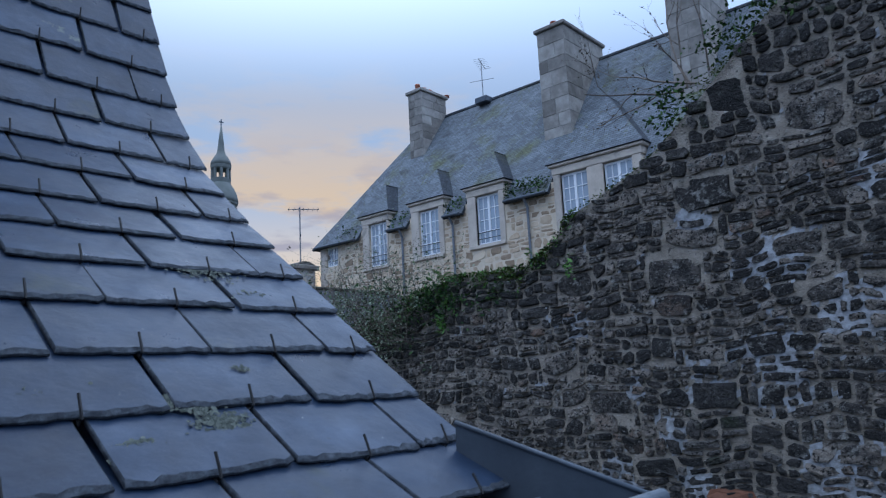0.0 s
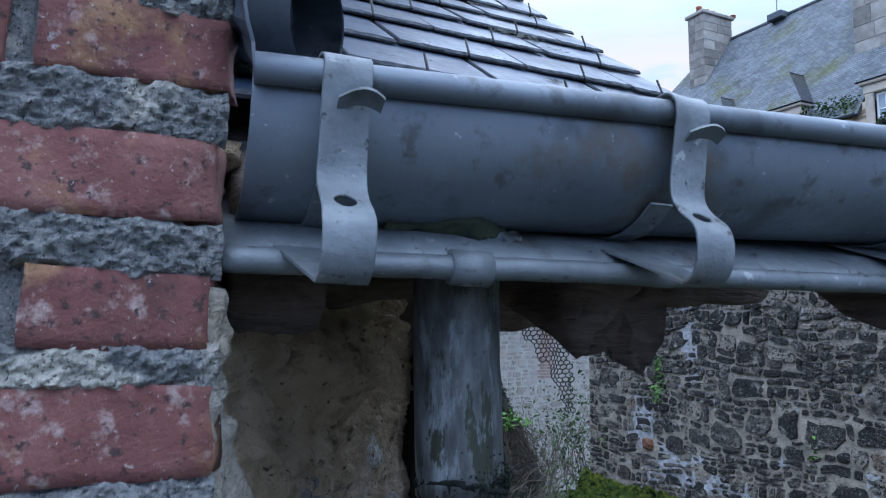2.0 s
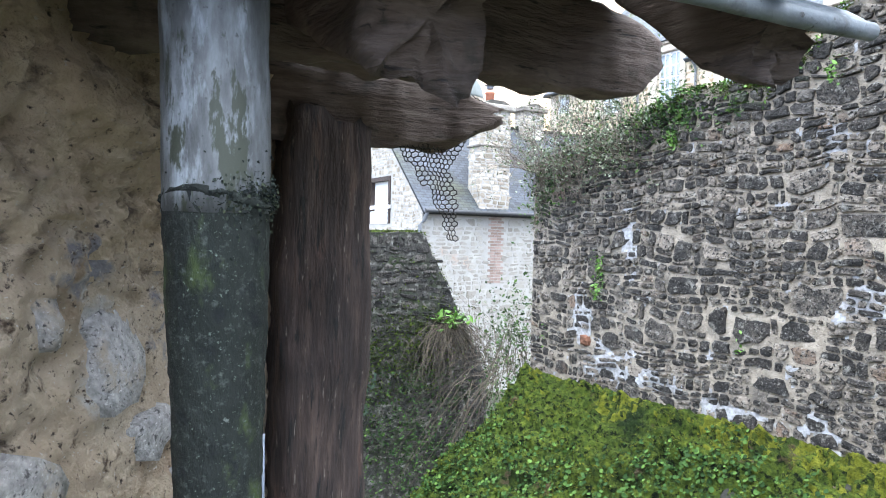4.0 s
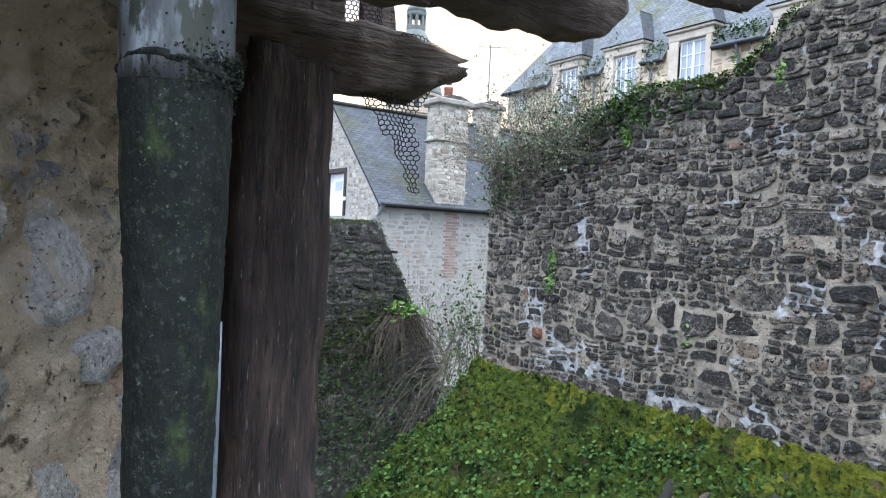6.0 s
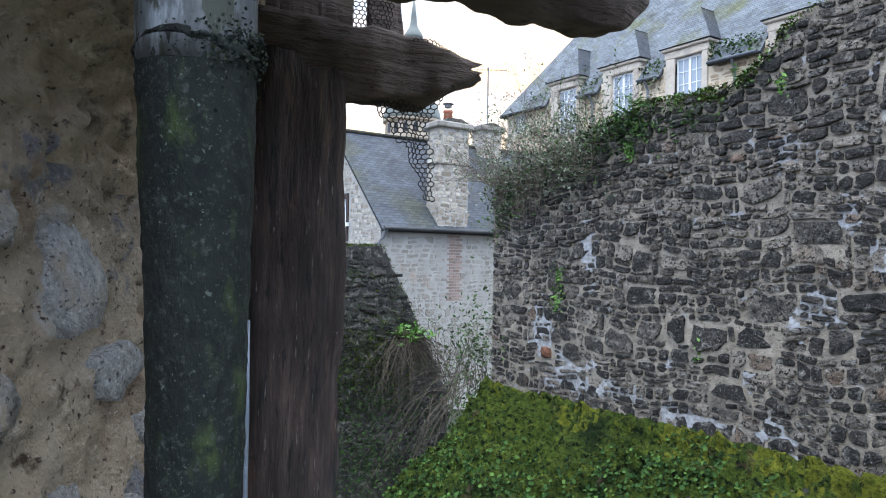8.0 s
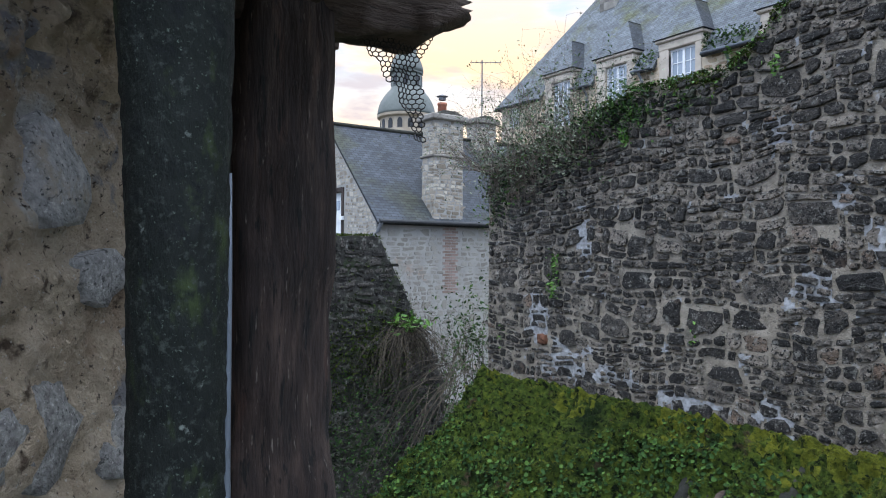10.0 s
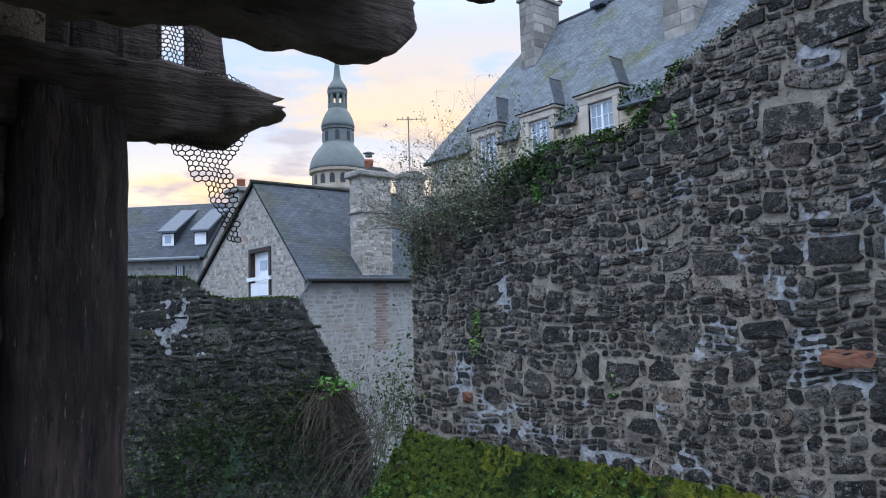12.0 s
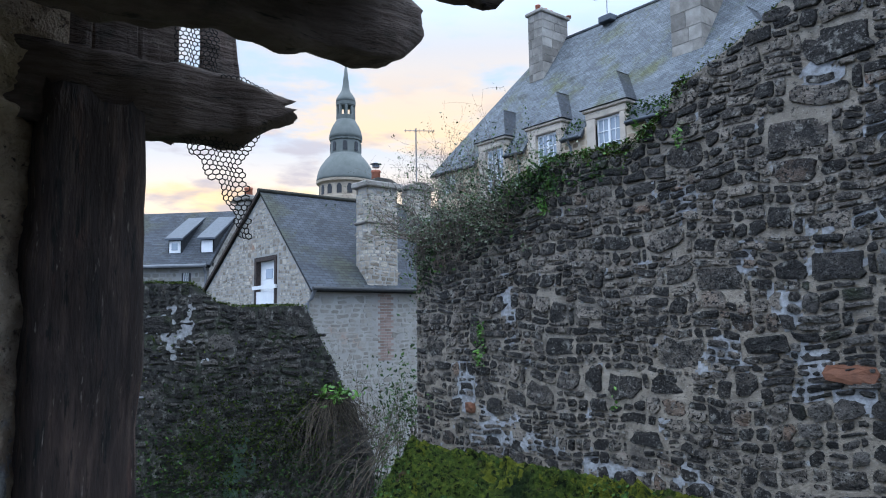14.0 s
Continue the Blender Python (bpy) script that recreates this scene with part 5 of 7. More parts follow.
# ---- gutter, brackets, downpipe, flue ----
def build_gutter():
    gut = thing("gutter", "weathered zinc half-round gutter on strap brackets", "gutter")
    # the run leans outwards to its far end and falls a little back
    hung = Matrix.Translation((0.15, 0.393, 4.4485)) @ Matrix.Rotation(-0.10, 4, "Z") @ Matrix.Rotation(0.022, 4, "Y") @ Matrix.Translation((-0.15, -0.408, -4.4494))
    gut.matrix_world = hung
    x0, x1 = -0.252, 0.485
    fall = lambda x: 4.4425 + 0.046 * x
    drip = lambda x: 4.328 + 0.02 * x
    prof = []
    for k in range(13):
        a = math.pi * (1.0 + k / 12)
        prof.append((0.485 + 0.073 * math.cos(a), -0.014 + 0.066 * math.sin(a)))
    prof = [(0.4115, -0.004)] + prof + [(0.559, -0.006)]
    rows = [[(x, y, fall(x) + z) for y, z in prof] for x in np.linspace(x0, x1, 12)]
    part("trough", sheet(bmesh.new(), rows, 0.0018), ZINC, gut, smooth=True)
    part("bead", tube(bmesh.new(), [(x, 0.408, fall(x)) for x in np.linspace(x0, x1 + 0.01, 12)], 0.0095, 14), ZINC, gut, "rolled front bead", smooth=True)
    end = bmesh.new()
    prism(end, [(x1, y, fall(x1) + z) for y, z in prof], (0.002, 0, 0))
    part("end_cap", end, ZINC, gut)
    # upstand closing the gutter beside the verge
    up = bmesh.new()
    lip = Vector((x1 + 0.004, 0.402, fall(x1) - 0.002))
    back = hung.inverted() @ Vector((0.461, 0.636, 4.541))
    sheet(up, [[back - Vector((0, 0, 0.1)), back.lerp(lip, 0.5) - Vector((0, 0, 0.085)), lip - Vector((0, -0.01, 0.07))], [back, back.lerp(lip, 0.5), lip]], 0.003)
    # darker zinc than the trough: the shade on this face is put into its colour
    part("upstand_hem", tube(bmesh.new(), [back, back.lerp(lip, 0.5), lip], 0.0035, 8), ZINC_DARK, gut, smooth=True)
    part("upstand", up, ZINC_DARK, gut, "slanting zinc upstand")
    # drip strip below, with its bead
    strip = [[(x, y, drip(x) + z) for y, z in ((0.450, 0.002), (0.456, 0.012), (0.472, 0.024), (0.51, 0.036), (0.56, 0.08))] for x in np.linspace(-0.262, 0.472, 14)]
    part("drip_strip", roughen(sheet(bmesh.new(), strip, 0.0018), 0.0015, 14), ZINC_OLD, gut, "stained zinc drip strip", smooth=True)
    part("drip_bead", roughen(tube(bmesh.new(), [(x, 0.448, drip(x)) for x in np.linspace(-0.262, 0.472, 30)], 0.0085, 12), 0.0018, 30), ZINC_OLD, gut, smooth=True)
    patch = lathe(bmesh.new(), [(0.002, 0), (0.0125, 0.001), (0.0128, 0.03), (0.002, 0.031)], (0, 0), 14)
    ob = part("sleeve", patch, ZINC_OLD, gut, smooth=True)
    ob.matrix_local = Matrix.Translation((-0.112, 0.448, drip(-0.11))) @ Matrix.Rotation(radians(90), 4, "Y")
    # a rotted spot in the strip, with grime and a torn lip
    # black lump put in for the unlit hole and the grime round it
    dirt = tube(bmesh.new(), [(x, 0.478 + 0.006 * math.sin(x * 90), drip(x) + 0.034) for x in np.linspace(-0.15, -0.052, 16)], [0.003 + 0.010 * math.sin(math.pi * k / 15) ** 0.6 for k in range(16)], 10)
    part("dirt_clot", roughen(dirt, 0.006, 70), PIPE_MOSS, gut, "dark lump standing for the hole and its grime")
    lip = [[(-0.075 + 0.03 * i / 6, 0.466 + 0.012 * j / 4 + 0.003 * noise.noise(Vector((i * 0.9, j * 0.7, 2))), drip(-0.06) + 0.020 + 0.012 * j / 4 + 0.004 * noise.noise(Vector((i * 0.8, j, 6)))) for j in range(5)] for i in range(7)]
    part("rust_lip", sheet(bmesh.new(), lip, 0.0015), ZINC_OLD, gut, "torn zinc lip")
    # outlet and seat of the downpipe
    seat = hung.inverted() @ Vector((-0.05, 0.557, 4.36))
    part("outlet", lathe(bmesh.new(), [(0.036, seat.z - 0.06), (0.036, seat.z), (0.045, seat.z + 0.015)], (seat.x, seat.y), 20), ZINC_OLD, gut, smooth=True)

    def bracket(x):
        z = fall(x)
        path = [(0.428, z + 0.002), (0.422, z + 0.010), (0.410, z + 0.0125), (0.399, z + 0.009), (0.3955, z), (0.397, z - 0.012), (0.3995, z - 0.026), (0.402, z - 0.042), (0.404, z - 0.057), (0.404, z - 0.068), (0.400, z - 0.077), (0.393, z - 0.084), (0.385, z - 0.089), (0.379, z - 0.095),
                (0.3765, z - 0.103), (0.3765, z - 0.114), (0.379, z - 0.124), (0.384, z - 0.131), (0.391, z - 0.133)]
        path = [(y, z + (zz - z) * (0.94 if zz < z else 1.0)) for y, zz in path]
        half = 0.0148
        wid = [1.0] * 8 + [1.02, 1.02, 1.0, 1.0, 1.0] + [1.03] * 6
        run = list(np.linspace(0, len(path) - 1, 145))
        ids = range(len(path))
        soft = lambda vals: np.convolve(np.pad(np.interp(run, ids, vals), 6, mode="edge"), np.ones(13) / 13, mode="valid")
        line = list(zip(soft([p[0] for p in path]), soft([p[1] for p in path]), soft(wid)))
        # a round hole pressed through the strap's lower bend
        rows, inside = [], []
        for i, (y, zz, w) in enumerate(line):
            row, flags = [], []
            for j in range(25):
                s, u = -1 + j / 12, (i - 92) / 7.0
                q = math.hypot(s / 0.46, u)
                if 0.55 < q < 1.0:
                    s = s / q
                row.append((x + s * half * w, y, zz))
                flags.append(q)
            rows.append(row)
            inside.append(flags)
        bm = bmesh.new()
        grid = [[bm.verts.new(p) for p in row] for row in rows]
        for i in range(len(grid) - 1):
            for j in range(24):
                if (inside[i][j] + inside[i][j + 1] + inside[i + 1][j] + inside[i + 1][j + 1]) / 4 < 0.86:
                    continue
                bm.faces.new((grid[i][j], grid[i][j + 1], grid[i + 1][j + 1], grid[i + 1][j]))
        for v in [v for v in bm.verts if not v.link_faces]:
            bm.verts.remove(v)
        bm.normal_update()
        bmesh.ops.solidify(bm, geom=bm.faces[:], thickness=0.0022)
        strap = part("bracket", roughen(bm, 0.0008, 40, x), ZINC_OLD, gut, "bent galvanised strap bracket", smooth=True)
        # the strap's return under the drip strip
        back = bmesh.new()
        sheet(back, [[(x - half, 0.391, z - 0.125), (x + half, 0.391, z - 0.125)], [(x - half - 0.012, 0.436, z - 0.106), (x + half - 0.006, 0.436, z - 0.106)], [(x - half - 0.03, 0.52, z - 0.075), (x + half - 0.02, 0.52, z - 0.075)]], 0.002)
        part("return_leg", back, ZINC_OLD, strap)
        # folded tongue over the bead
        ton = bmesh.new()
        rows = []
        for i in range(9):
            f = i / 8
            a = f * 1.0
            rows.append([(x - 0.006 + 0.026 * f, 0.391 - 0.010 * math.sin(a * 2.4), z - 0.019 + 0.004 * math.sin(f * 3.1)), (x - 0.006 + 0.026 * f, 0.398 - 0.006 * math.sin(a * 2.4), z - 0.0245 + 0.003 * math.sin(f * 3.1))])
        sheet(ton, rows, 0.0022)
        part("tongue", ton, ZINC_OLD, strap)
        # the cradle under the trough
        cr = [[(x - 0.010, 0.485 + 0.0755 * math.cos(a), z - 0.014 + 0.0685 * math.sin(a)), (x + 0.010, 0.485 + 0.0755 * math.cos(a), z - 0.014 + 0.0685 * math.sin(a))] for a in np.linspace(math.pi * 1.25, math.pi * 1.95, 9)]
        part("cradle", sheet(bmesh.new(), cr, 0.0022), ZINC_OLD, strap)

    for x in (-0.199, 0.053, 0.352):
        bracket(x)


def build_downpipe():
    pipe = thing("downpipe", "old downpipe, streaked zinc above and mossy dark below", "downpipe")
    c = (-0.05, 0.557)
    up = tube(bmesh.new(), [(c[0] + 0.002 * math.sin(z * 20), c[1], z) for z in np.linspace(4.155, 4.345, 12)], 0.0365, 28)
    part("upper_length", roughen(up, 0.0012, 30), PIPE_ZINC, pipe, "streaked grey zinc length", smooth=True)
    width = lambda z: float(np.interp(z, (3.8, 3.95, 4.03, 4.10, 4.17), (0.0285, 0.0295, 0.0315, 0.0345, 0.0362)))
    axis = lambda z: float(np.interp(z, (3.95, 4.15), (c[0] + 0.007, c[0] + 0.002)))
    heights = list(np.linspace(0.0, 3.6, 30)) + list(np.linspace(3.62, 4.172, 110))
    low = tube(bmesh.new(), [(axis(z), c[1], z) for z in heights], [width(z) for z in heights], 44)
    roughen(low, 0.0010, 60)
    part("lower_length", roughen(low, 0.0014, 240), PIPE_DARK, pipe, "dark mossy length", smooth=True)
    rim = tube(bmesh.new(), [(c[0] + 0.003 + 0.0352 * math.cos(a), c[1] + 0.0352 * math.sin(a), 4.166 + 0.004 * math.sin(a * 2)) for a in np.linspace(0, 6.2832, 40)], 0.003, 14, caps=False)
    part("joint_moss", roughen(roughen(rim, 0.003, 90), 0.003, 260), PIPE_DARK, pipe, smooth=True)
    rng = random.Random(5)
    tuft = []
    for _ in range(1100):
        a, z = rng.gauss(5.6, 0.7), 4.166 + rng.gauss(0, 0.006) * (2.2 if rng.random() < 0.25 else 1)
        r = 0.0365 + max(0, rng.gauss(0.0012, 0.0015)) * (1 if abs(z - 4.168) < 0.012 else 0.2)
        tuft.append((c[0] + 0.003 + r * math.cos(a), c[1] + r * math.sin(a), z))
    tagged(leaf_cloud("moss_collar", rng, tuft, 0.0011, PIPE_MOSS, pipe, flat=0.2, shape=5), kind="stuff")
    part("seam", tube(bmesh.new(), [(axis(z) + width(z) * 0.95, c[1] - width(z) * 0.32, z) for z in np.linspace(0.5, 4.0, 60)], [0.003] * 30 + [0.0042] * 26 + [0.003, 0.0025, 0.002, 0.001], 8), ZINC, pipe, "bare zinc seam", smooth=True)


def build_flue():
    flue = thing("flue_pipe", "dark zinc flue elbow with an open end over the slates", "pipe")
    mouth, d = Vector((-0.164, 0.60, 4.550)), Vector((0.70, -0.70, -0.12)).normalized()
    pts = [mouth - d * k + Vector((0, 0, h)) for k, h in ((0.175, 0.4), (0.175, 0.16), (0.168, 0.11), (0.15, 0.07), (0.122, 0.037), (0.09, 0.014), (0.06, 0.003), (0.03, 0), (0, 0))]
    bm = tube(bmesh.new(), pts, 0.0455, 32, caps=False)
    bmesh.ops.solidify(bm, geom=bm.faces[:], thickness=0.002)
    part("elbow", bm, ZINC, flue, smooth=True)
    part("socket", tube(bmesh.new(), [mouth - d * 0.05, mouth + d * 0.001], 0.0475, 32, caps=False), ZINC, flue, smooth=True)
    # near-black disc across the elbow stands for its unlit inside
    part("throat", tube(bmesh.new(), [pts[4], pts[4] + d * 0.002], 0.043, 20), VOID, flue)
    flash = bmesh.new()
    rows = []
    for i in range(10):
        z = 4.44 + i * 0.012
        rows.append([(-0.254 + 0.008 * noise.noise(Vector((i * 0.5, j * 0.7, 1))) + (0.006 if i < 2 else 0), 0.43 + j * 0.035, z + j * 0.02) for j in range(8)])
    sheet(flash, rows, 0.002)
    tagged(part("flashing", roughen(flash, 0.004, 50), ZINC_DARK), "crumpled zinc flashing beside the brick", "flashing")


def build_net():
    """Hexagon wire netting hung over the plate's end, torn to a point."""
    net = thing("wire_netting", "torn hexagonal wire netting hanging from the beam end", "netting")
    s = 0.0051
    done = set()
    # left and right edge of the torn hanging at each height over its tip
    rise = (0.0, 0.03, 0.06, 0.09, 0.118, 0.155, 0.19)
    near_edge = lambda v: float(np.interp(v, rise, (0.458, 0.452, 0.442, 0.415, 0.393, 0.362, 0.352)))
    far_edge = lambda v: float(np.interp(v, rise, (0.478, 0.476, 0.474, 0.465, 0.462, 0.482, 0.505)))

    def mesh_of(name, origin, cells, keep, sag):
        bm = bmesh.new()
        for i, j in cells:
            u, v = i * s * math.sqrt(3) + (s * math.sqrt(3) / 2 if j % 2 else 0), j * s * 1.5
            if not keep(u, v):
                continue
            for k in range(6):
                a, b = math.radians(60 * k + 30), math.radians(60 * k + 90)
                ends = sorted(((round(u + s * math.cos(a), 4), round(v + s * math.sin(a), 4)), (round(u + s * math.cos(b), 4), round(v + s * math.sin(b), 4))))
                key = (origin, *ends)
                if key in done:
                    continue
                done.add(key)
                pts = []
                for uu, vv in ends:
                    ease = 0.006 * noise.noise(Vector((uu * 45, vv * 45, 5)))
                    pts.append(Vector(origin) + Vector((uu + ease, -0.1 * uu + sag * noise.noise(Vector((uu * 30, vv * 30, 1))), vv + ease * 0.5)))
                tube(bm, pts, 0.00105, 4, caps=False)
        part(name, bm, NET, net)

    mesh_of("torn_hanging", (0.0, 1.145, 4.145), [(i, j) for i in range(36, 62) for j in range(0, 27)], lambda u, v: near_edge(v) < u < far_edge(v), 0.012)
    # more of it closes the gap beside the loose board
    mesh_of("gap_netting", (0.40, 1.24, 4.42), [(i, j) for i in range(0, 9) for j in range(0, 16)], lambda u, v: u < 0.07, 0.006)
    # its fringe, caught along the top of the plate
    bm = bmesh.new()
    r = 0.0045
    for i in range(14):
        u = 0.41 + i * r * math.sqrt(3)
        ring = []
        for k in range(5):
            a = math.radians(60 * k - 30)
            uu, vv = u + r * math.cos(a), r * math.sin(a)
            ring.append(Vector((uu, 1.055 - 0.02 * uu + 0.006 * noise.noise(Vector((uu * 40, vv * 40, 3))), 4.385 - 0.3 * max(0.0, uu - 0.44) + vv + 0.004 * noise.noise(Vector((uu * 40, 1, 3))))))
        tube(bm, ring, 0.001, 4, caps=False)
    part("fringe", bm, NET, net)


build_ground()
build_stone_wall()
build_lean_to()
build_low_wall()
build_near_roof()
build_timbers()
build_render_wall()
build_brick()
build_gutter()
build_downpipe()
build_flue()
build_net()


# ---- houses ----
def roof_plane(name, pts, material, parent, thick=0.12, label=""):
    """A roof slope: first edge is the eave; uv in metres along the eave and up the slope."""
    p = [Vector(q) for q in pts]
    e = (p[1] - p[0]).normalized()
    n = e.cross(p[-1] - p[0]).normalized()
    up = n.cross(e)
    bm = bmesh.new()
    uv = bm.loops.layers.uv.new("UVMap")
    # a grid of rows lets the old slope sag a little
    top = [bm.verts.new(q) for q in p]
    low = [bm.verts.new(q - n * thick) for q in p]
    f = bm.faces.new(top)
    for loop in f.loops:
        d = loop.vert.co.copy()
        loop[uv].uv = (d.dot(e), d.dot(up))
    bm.faces.new(low[::-1])
    for i in range(len(p)):
        j = (i + 1) % len(p)
        bm.faces.new((top[j], top[i], low[i], low[j]))
    return part(name, bm, material, parent, label)


def casement(parent, x, y0, y1, z0, z1, rows=4, along="y"):
    """A white two-leaf window in a wall facing -x (or -y): frame, panes, glazing bars."""
    def b(a0, a1, c0, c1, d0, d1, bevel=0.0):
        # a along the wall, c depth behind the wall face, d height
        return boxed(x + c0, x + c1, a0, a1, d0, d1, bevel=bevel) if along == "y" else boxed(a0, a1, x + c0, x + c1, d0, d1, bevel=bevel)
    fr = b(y0, y1, 0.10, 0.18, z0, z0 + 0.07)
    for dims in ((y0, y1, z1 - 0.07, z1), (y0, y0 + 0.07, z0 + 0.07, z1 - 0.07), (y1 - 0.07, y1, z0 + 0.07, z1 - 0.07)):
        o = b(dims[0], dims[1], 0.10, 0.18, dims[2], dims[3])
        me = bpy.data.meshes.new("t")
        o.to_mesh(me)
        o.free()
        fr.from_mesh(me)
        bpy.data.meshes.remove(me)
    win = part("window", fr, WHITE, parent, "white casement window")
    mid = (y0 + y1) / 2
    part("mullion", b(mid - 0.05, mid + 0.05, 0.085, 0.17, z0 + 0.07, z1 - 0.07), WHITE, win)
    for s0, s1 in ((y0 + 0.07, mid - 0.05), (mid + 0.05, y1 - 0.07)):
        part("glazing_bar", b((s0 + s1) / 2 - 0.014, (s0 + s1) / 2 + 0.014, 0.095, 0.15, z0 + 0.07, z1 - 0.07), WHITE, win)
        for k in range(1, rows):
            z = z0 + 0.07 + (z1 - z0 - 0.14) * k / rows
            part("glazing_bar", b(s0, s1, 0.098, 0.148, z - 0.014, z + 0.014), WHITE, win)
        part("pane", b(s0, s1, 0.125, 0.135, z0 + 0.07, z1 - 0.07), GLASS, win)
    # near-black sheet behind the panes, painted as the unlit room
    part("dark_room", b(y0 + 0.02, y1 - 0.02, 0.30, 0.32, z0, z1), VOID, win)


def chimney_stack(parent, x0, x1, y0, y1, z0, z1, pots, rng, course=0.42, across=1):
    """A stack of dressed blocks with a projecting cap and clay pots."""
    st = part("chimney", boxed(x0 + 0.015, x1 - 0.015, y0 + 0.015, y1 - 0.015, z0, z1), PALE_LIME, parent, "granite block chimney")
    z = z0
    if across > 1:
        # rubble shaft with flush lime joints and a mortar-capped top
        for a0, a1, put in ((y0, y1, lambda a, h, d: (x0 + 0.015 - d, a, h)), (x0, x1, lambda a, h, d: (a, y0 + 0.015 - d, h))):
            lay(rng, courses(rng, a0, a1, z0, z1, lambda a: z1, 0.07, 0.17, 0.1, 0.36, 0.016), st, GABLE_STONE, put, (0.004, 0.02), 0.012, name="block")
        bm = bmesh.new()
        prism(bm, [(x0, y0 - 0.05, z1 + 0.15), (x1, y0 - 0.05, z1 + 0.15), (x1 - 0.3, y0 - 0.05, z1 + 0.27), (x0 + 0.3, y0 - 0.05, z1 + 0.27)], (0, y1 - y0 + 0.1, 0))
        part("mortar_cap", bm, LIME_DARK, st)
        z = z1
    while z < z1 - 0.05:
        h = min(course * rng.uniform(0.85, 1.15), z1 - z)
        for face in range(2):
            a0, a1 = (y0, y1) if face == 0 else (x0, x1)
            marks = [a0, a0 + (a1 - a0) * rng.uniform(0.25, 0.75), a1]
            for s0, s1 in zip(marks, marks[1:]):
                if s1 - s0 < 0.05:
                    continue
                if face == 0:
                    bm = boxed(x0 - 0.004, x0 + 0.1, s0 + 0.006, s1 - 0.006, z + 0.006, z + h - 0.006, bevel=0.012)
                else:
                    bm = boxed(s0 + 0.006, s1 - 0.006, y0 - 0.004, y0 + 0.1, z + 0.006, z + h - 0.006, bevel=0.012)
                part("block", bm, ASHLAR, st)
        z += h
    part("cap", boxed(x0 - 0.1, x1 + 0.1, y0 - 0.1, y1 + 0.1, z1, z1 + 0.16, bevel=0.03), ASHLAR, st)
    for px, py, h in pots:
        part("pot", lathe(bmesh.new(), [(0.13, z1 + 0.15), (0.12, z1 + 0.16 + h * 0.8), (0.14, z1 + 0.16 + h * 0.85), (0.13, z1 + 0.16 + h), (0.09, z1 + 0.14 + h)], (px, py), 12), TERRACOTTA, st, "clay chimney pot", smooth=True)
    return st


def build_dormer_house():
    rng = random.Random(44)
    FX, EZ, RX, RZ, YL, YR = 21.0, 11.38, 25.4, 17.5, 26.4, 2.0
    house = thing("stone_house", "long old stone house with wall dormers and mossy slate roof", "house")
    slope = (RZ - EZ) / (RX - FX)
    lucs = [(21.62, 23.52, 22.98, 21.86, 1), (18.38, 20.44, 19.9, 18.78, 1), (15.31, 17.35, 16.82, 15.69, 1), (9.66, 13.32, 12.92, 11.83, 2)]
    lucs += [(4.4, 6.4, 5.95, 4.85, 1)]
    # facade with window openings, built of strips between them
    holes = [(25.15, 26.0, 10.05, 10.98)]
    for y0, y1, wl_, wr, n in lucs:
        holes.append((wr, wl_, 9.62, 11.58))
        if n == 2:
            holes.append((10.12, 11.2, 9.62, 11.5))
    holes.sort()
    y = YR
    for h0, h1, b, t in holes:
        part("wall", boxed(FX, FX + 0.5, y, h0, 0, EZ), HOUSE_LIME, house, "tan rubble stone facade")
        part("wall", boxed(FX, FX + 0.5, h0, h1, 0, b), HOUSE_LIME, house)
        if t < EZ:
            part("wall", boxed(FX, FX + 0.5, h0, h1, t, EZ), HOUSE_LIME, house)
        y = h1
    part("wall", boxed(FX, FX + 0.5, y, YL, 0, EZ), HOUSE_LIME, house)
    part("end_wall", boxed(FX + 0.5, 29.8, YL - 0.5, YL, 0, EZ), HOUSE_LIME, house)
    part("back_wall", boxed(29.3, 29.8, YR, YL - 0.5, 0, EZ), HOUSE_LIME, house)
    part("side_wall", boxed(FX + 0.5, 29.3, YR, YR + 0.5, 0, EZ), HOUSE_LIME, house)
    inside = lambda a, z, pad: any(h0 - pad < a < h1 + pad and b - pad < z < t + pad for h0, h1, b, t in holes)
    outl = courses(rng, 7.0, YL, 7.6, EZ, lambda a: EZ - 0.04, 0.13, 0.3, 0.18, 0.6, 0.03)
    lay(rng, outl, house, HOUSE_STONE, lambda a, z, d: (FX - d, a, z), (0.006, 0.02), 0.012, name="facing_stone", skip=lambda a, z: inside(a, z, 0.3))
    # dressed corner stones
    for k in range(12):
        d = 0.5 if k % 2 else 0.32
        part("quoin", boxed(FX - 0.03, FX + 0.2, YL - d, YL + 0.02, 7.7 + k * 0.3, 7.7 + k * 0.3 + 0.285, bevel=0.012), GRANITE, house)
    E = 0.28
    over = EZ - slope * E
    zr = lambda x: EZ + slope * (x - FX)
    def strip(y0, y1, x0):
        hip = lambda y: FX - E + (YL + 0.35 - y) / (YL + 0.35 - 23.0) * (RX - FX + E)
        pts = [(x0, y1, zr(x0)), (x0, y0, zr(x0))]
        if y0 < 23.0:
            pts.append((RX, y0, RZ))
            pts.append((RX, min(y1, 23.0), RZ))
        if y1 > 23.0:
            if y0 >= 23.0:
                pts.append((hip(y0), y0, zr(hip(y0))))
            if hip(y1) > x0 + 0.01:
                pts.append((hip(y1), y1, zr(hip(y1))))
        roof_plane("roof", pts, FAR_SLATE, house, label="mossy slate slope")
    y = YL + 0.35
    for y0, y1, *_ in lucs:
        strip(y1, y, FX - E)
        strip(y0, y1, FX + 0.42)
        y = y0
    strip(YR, y, FX - E)
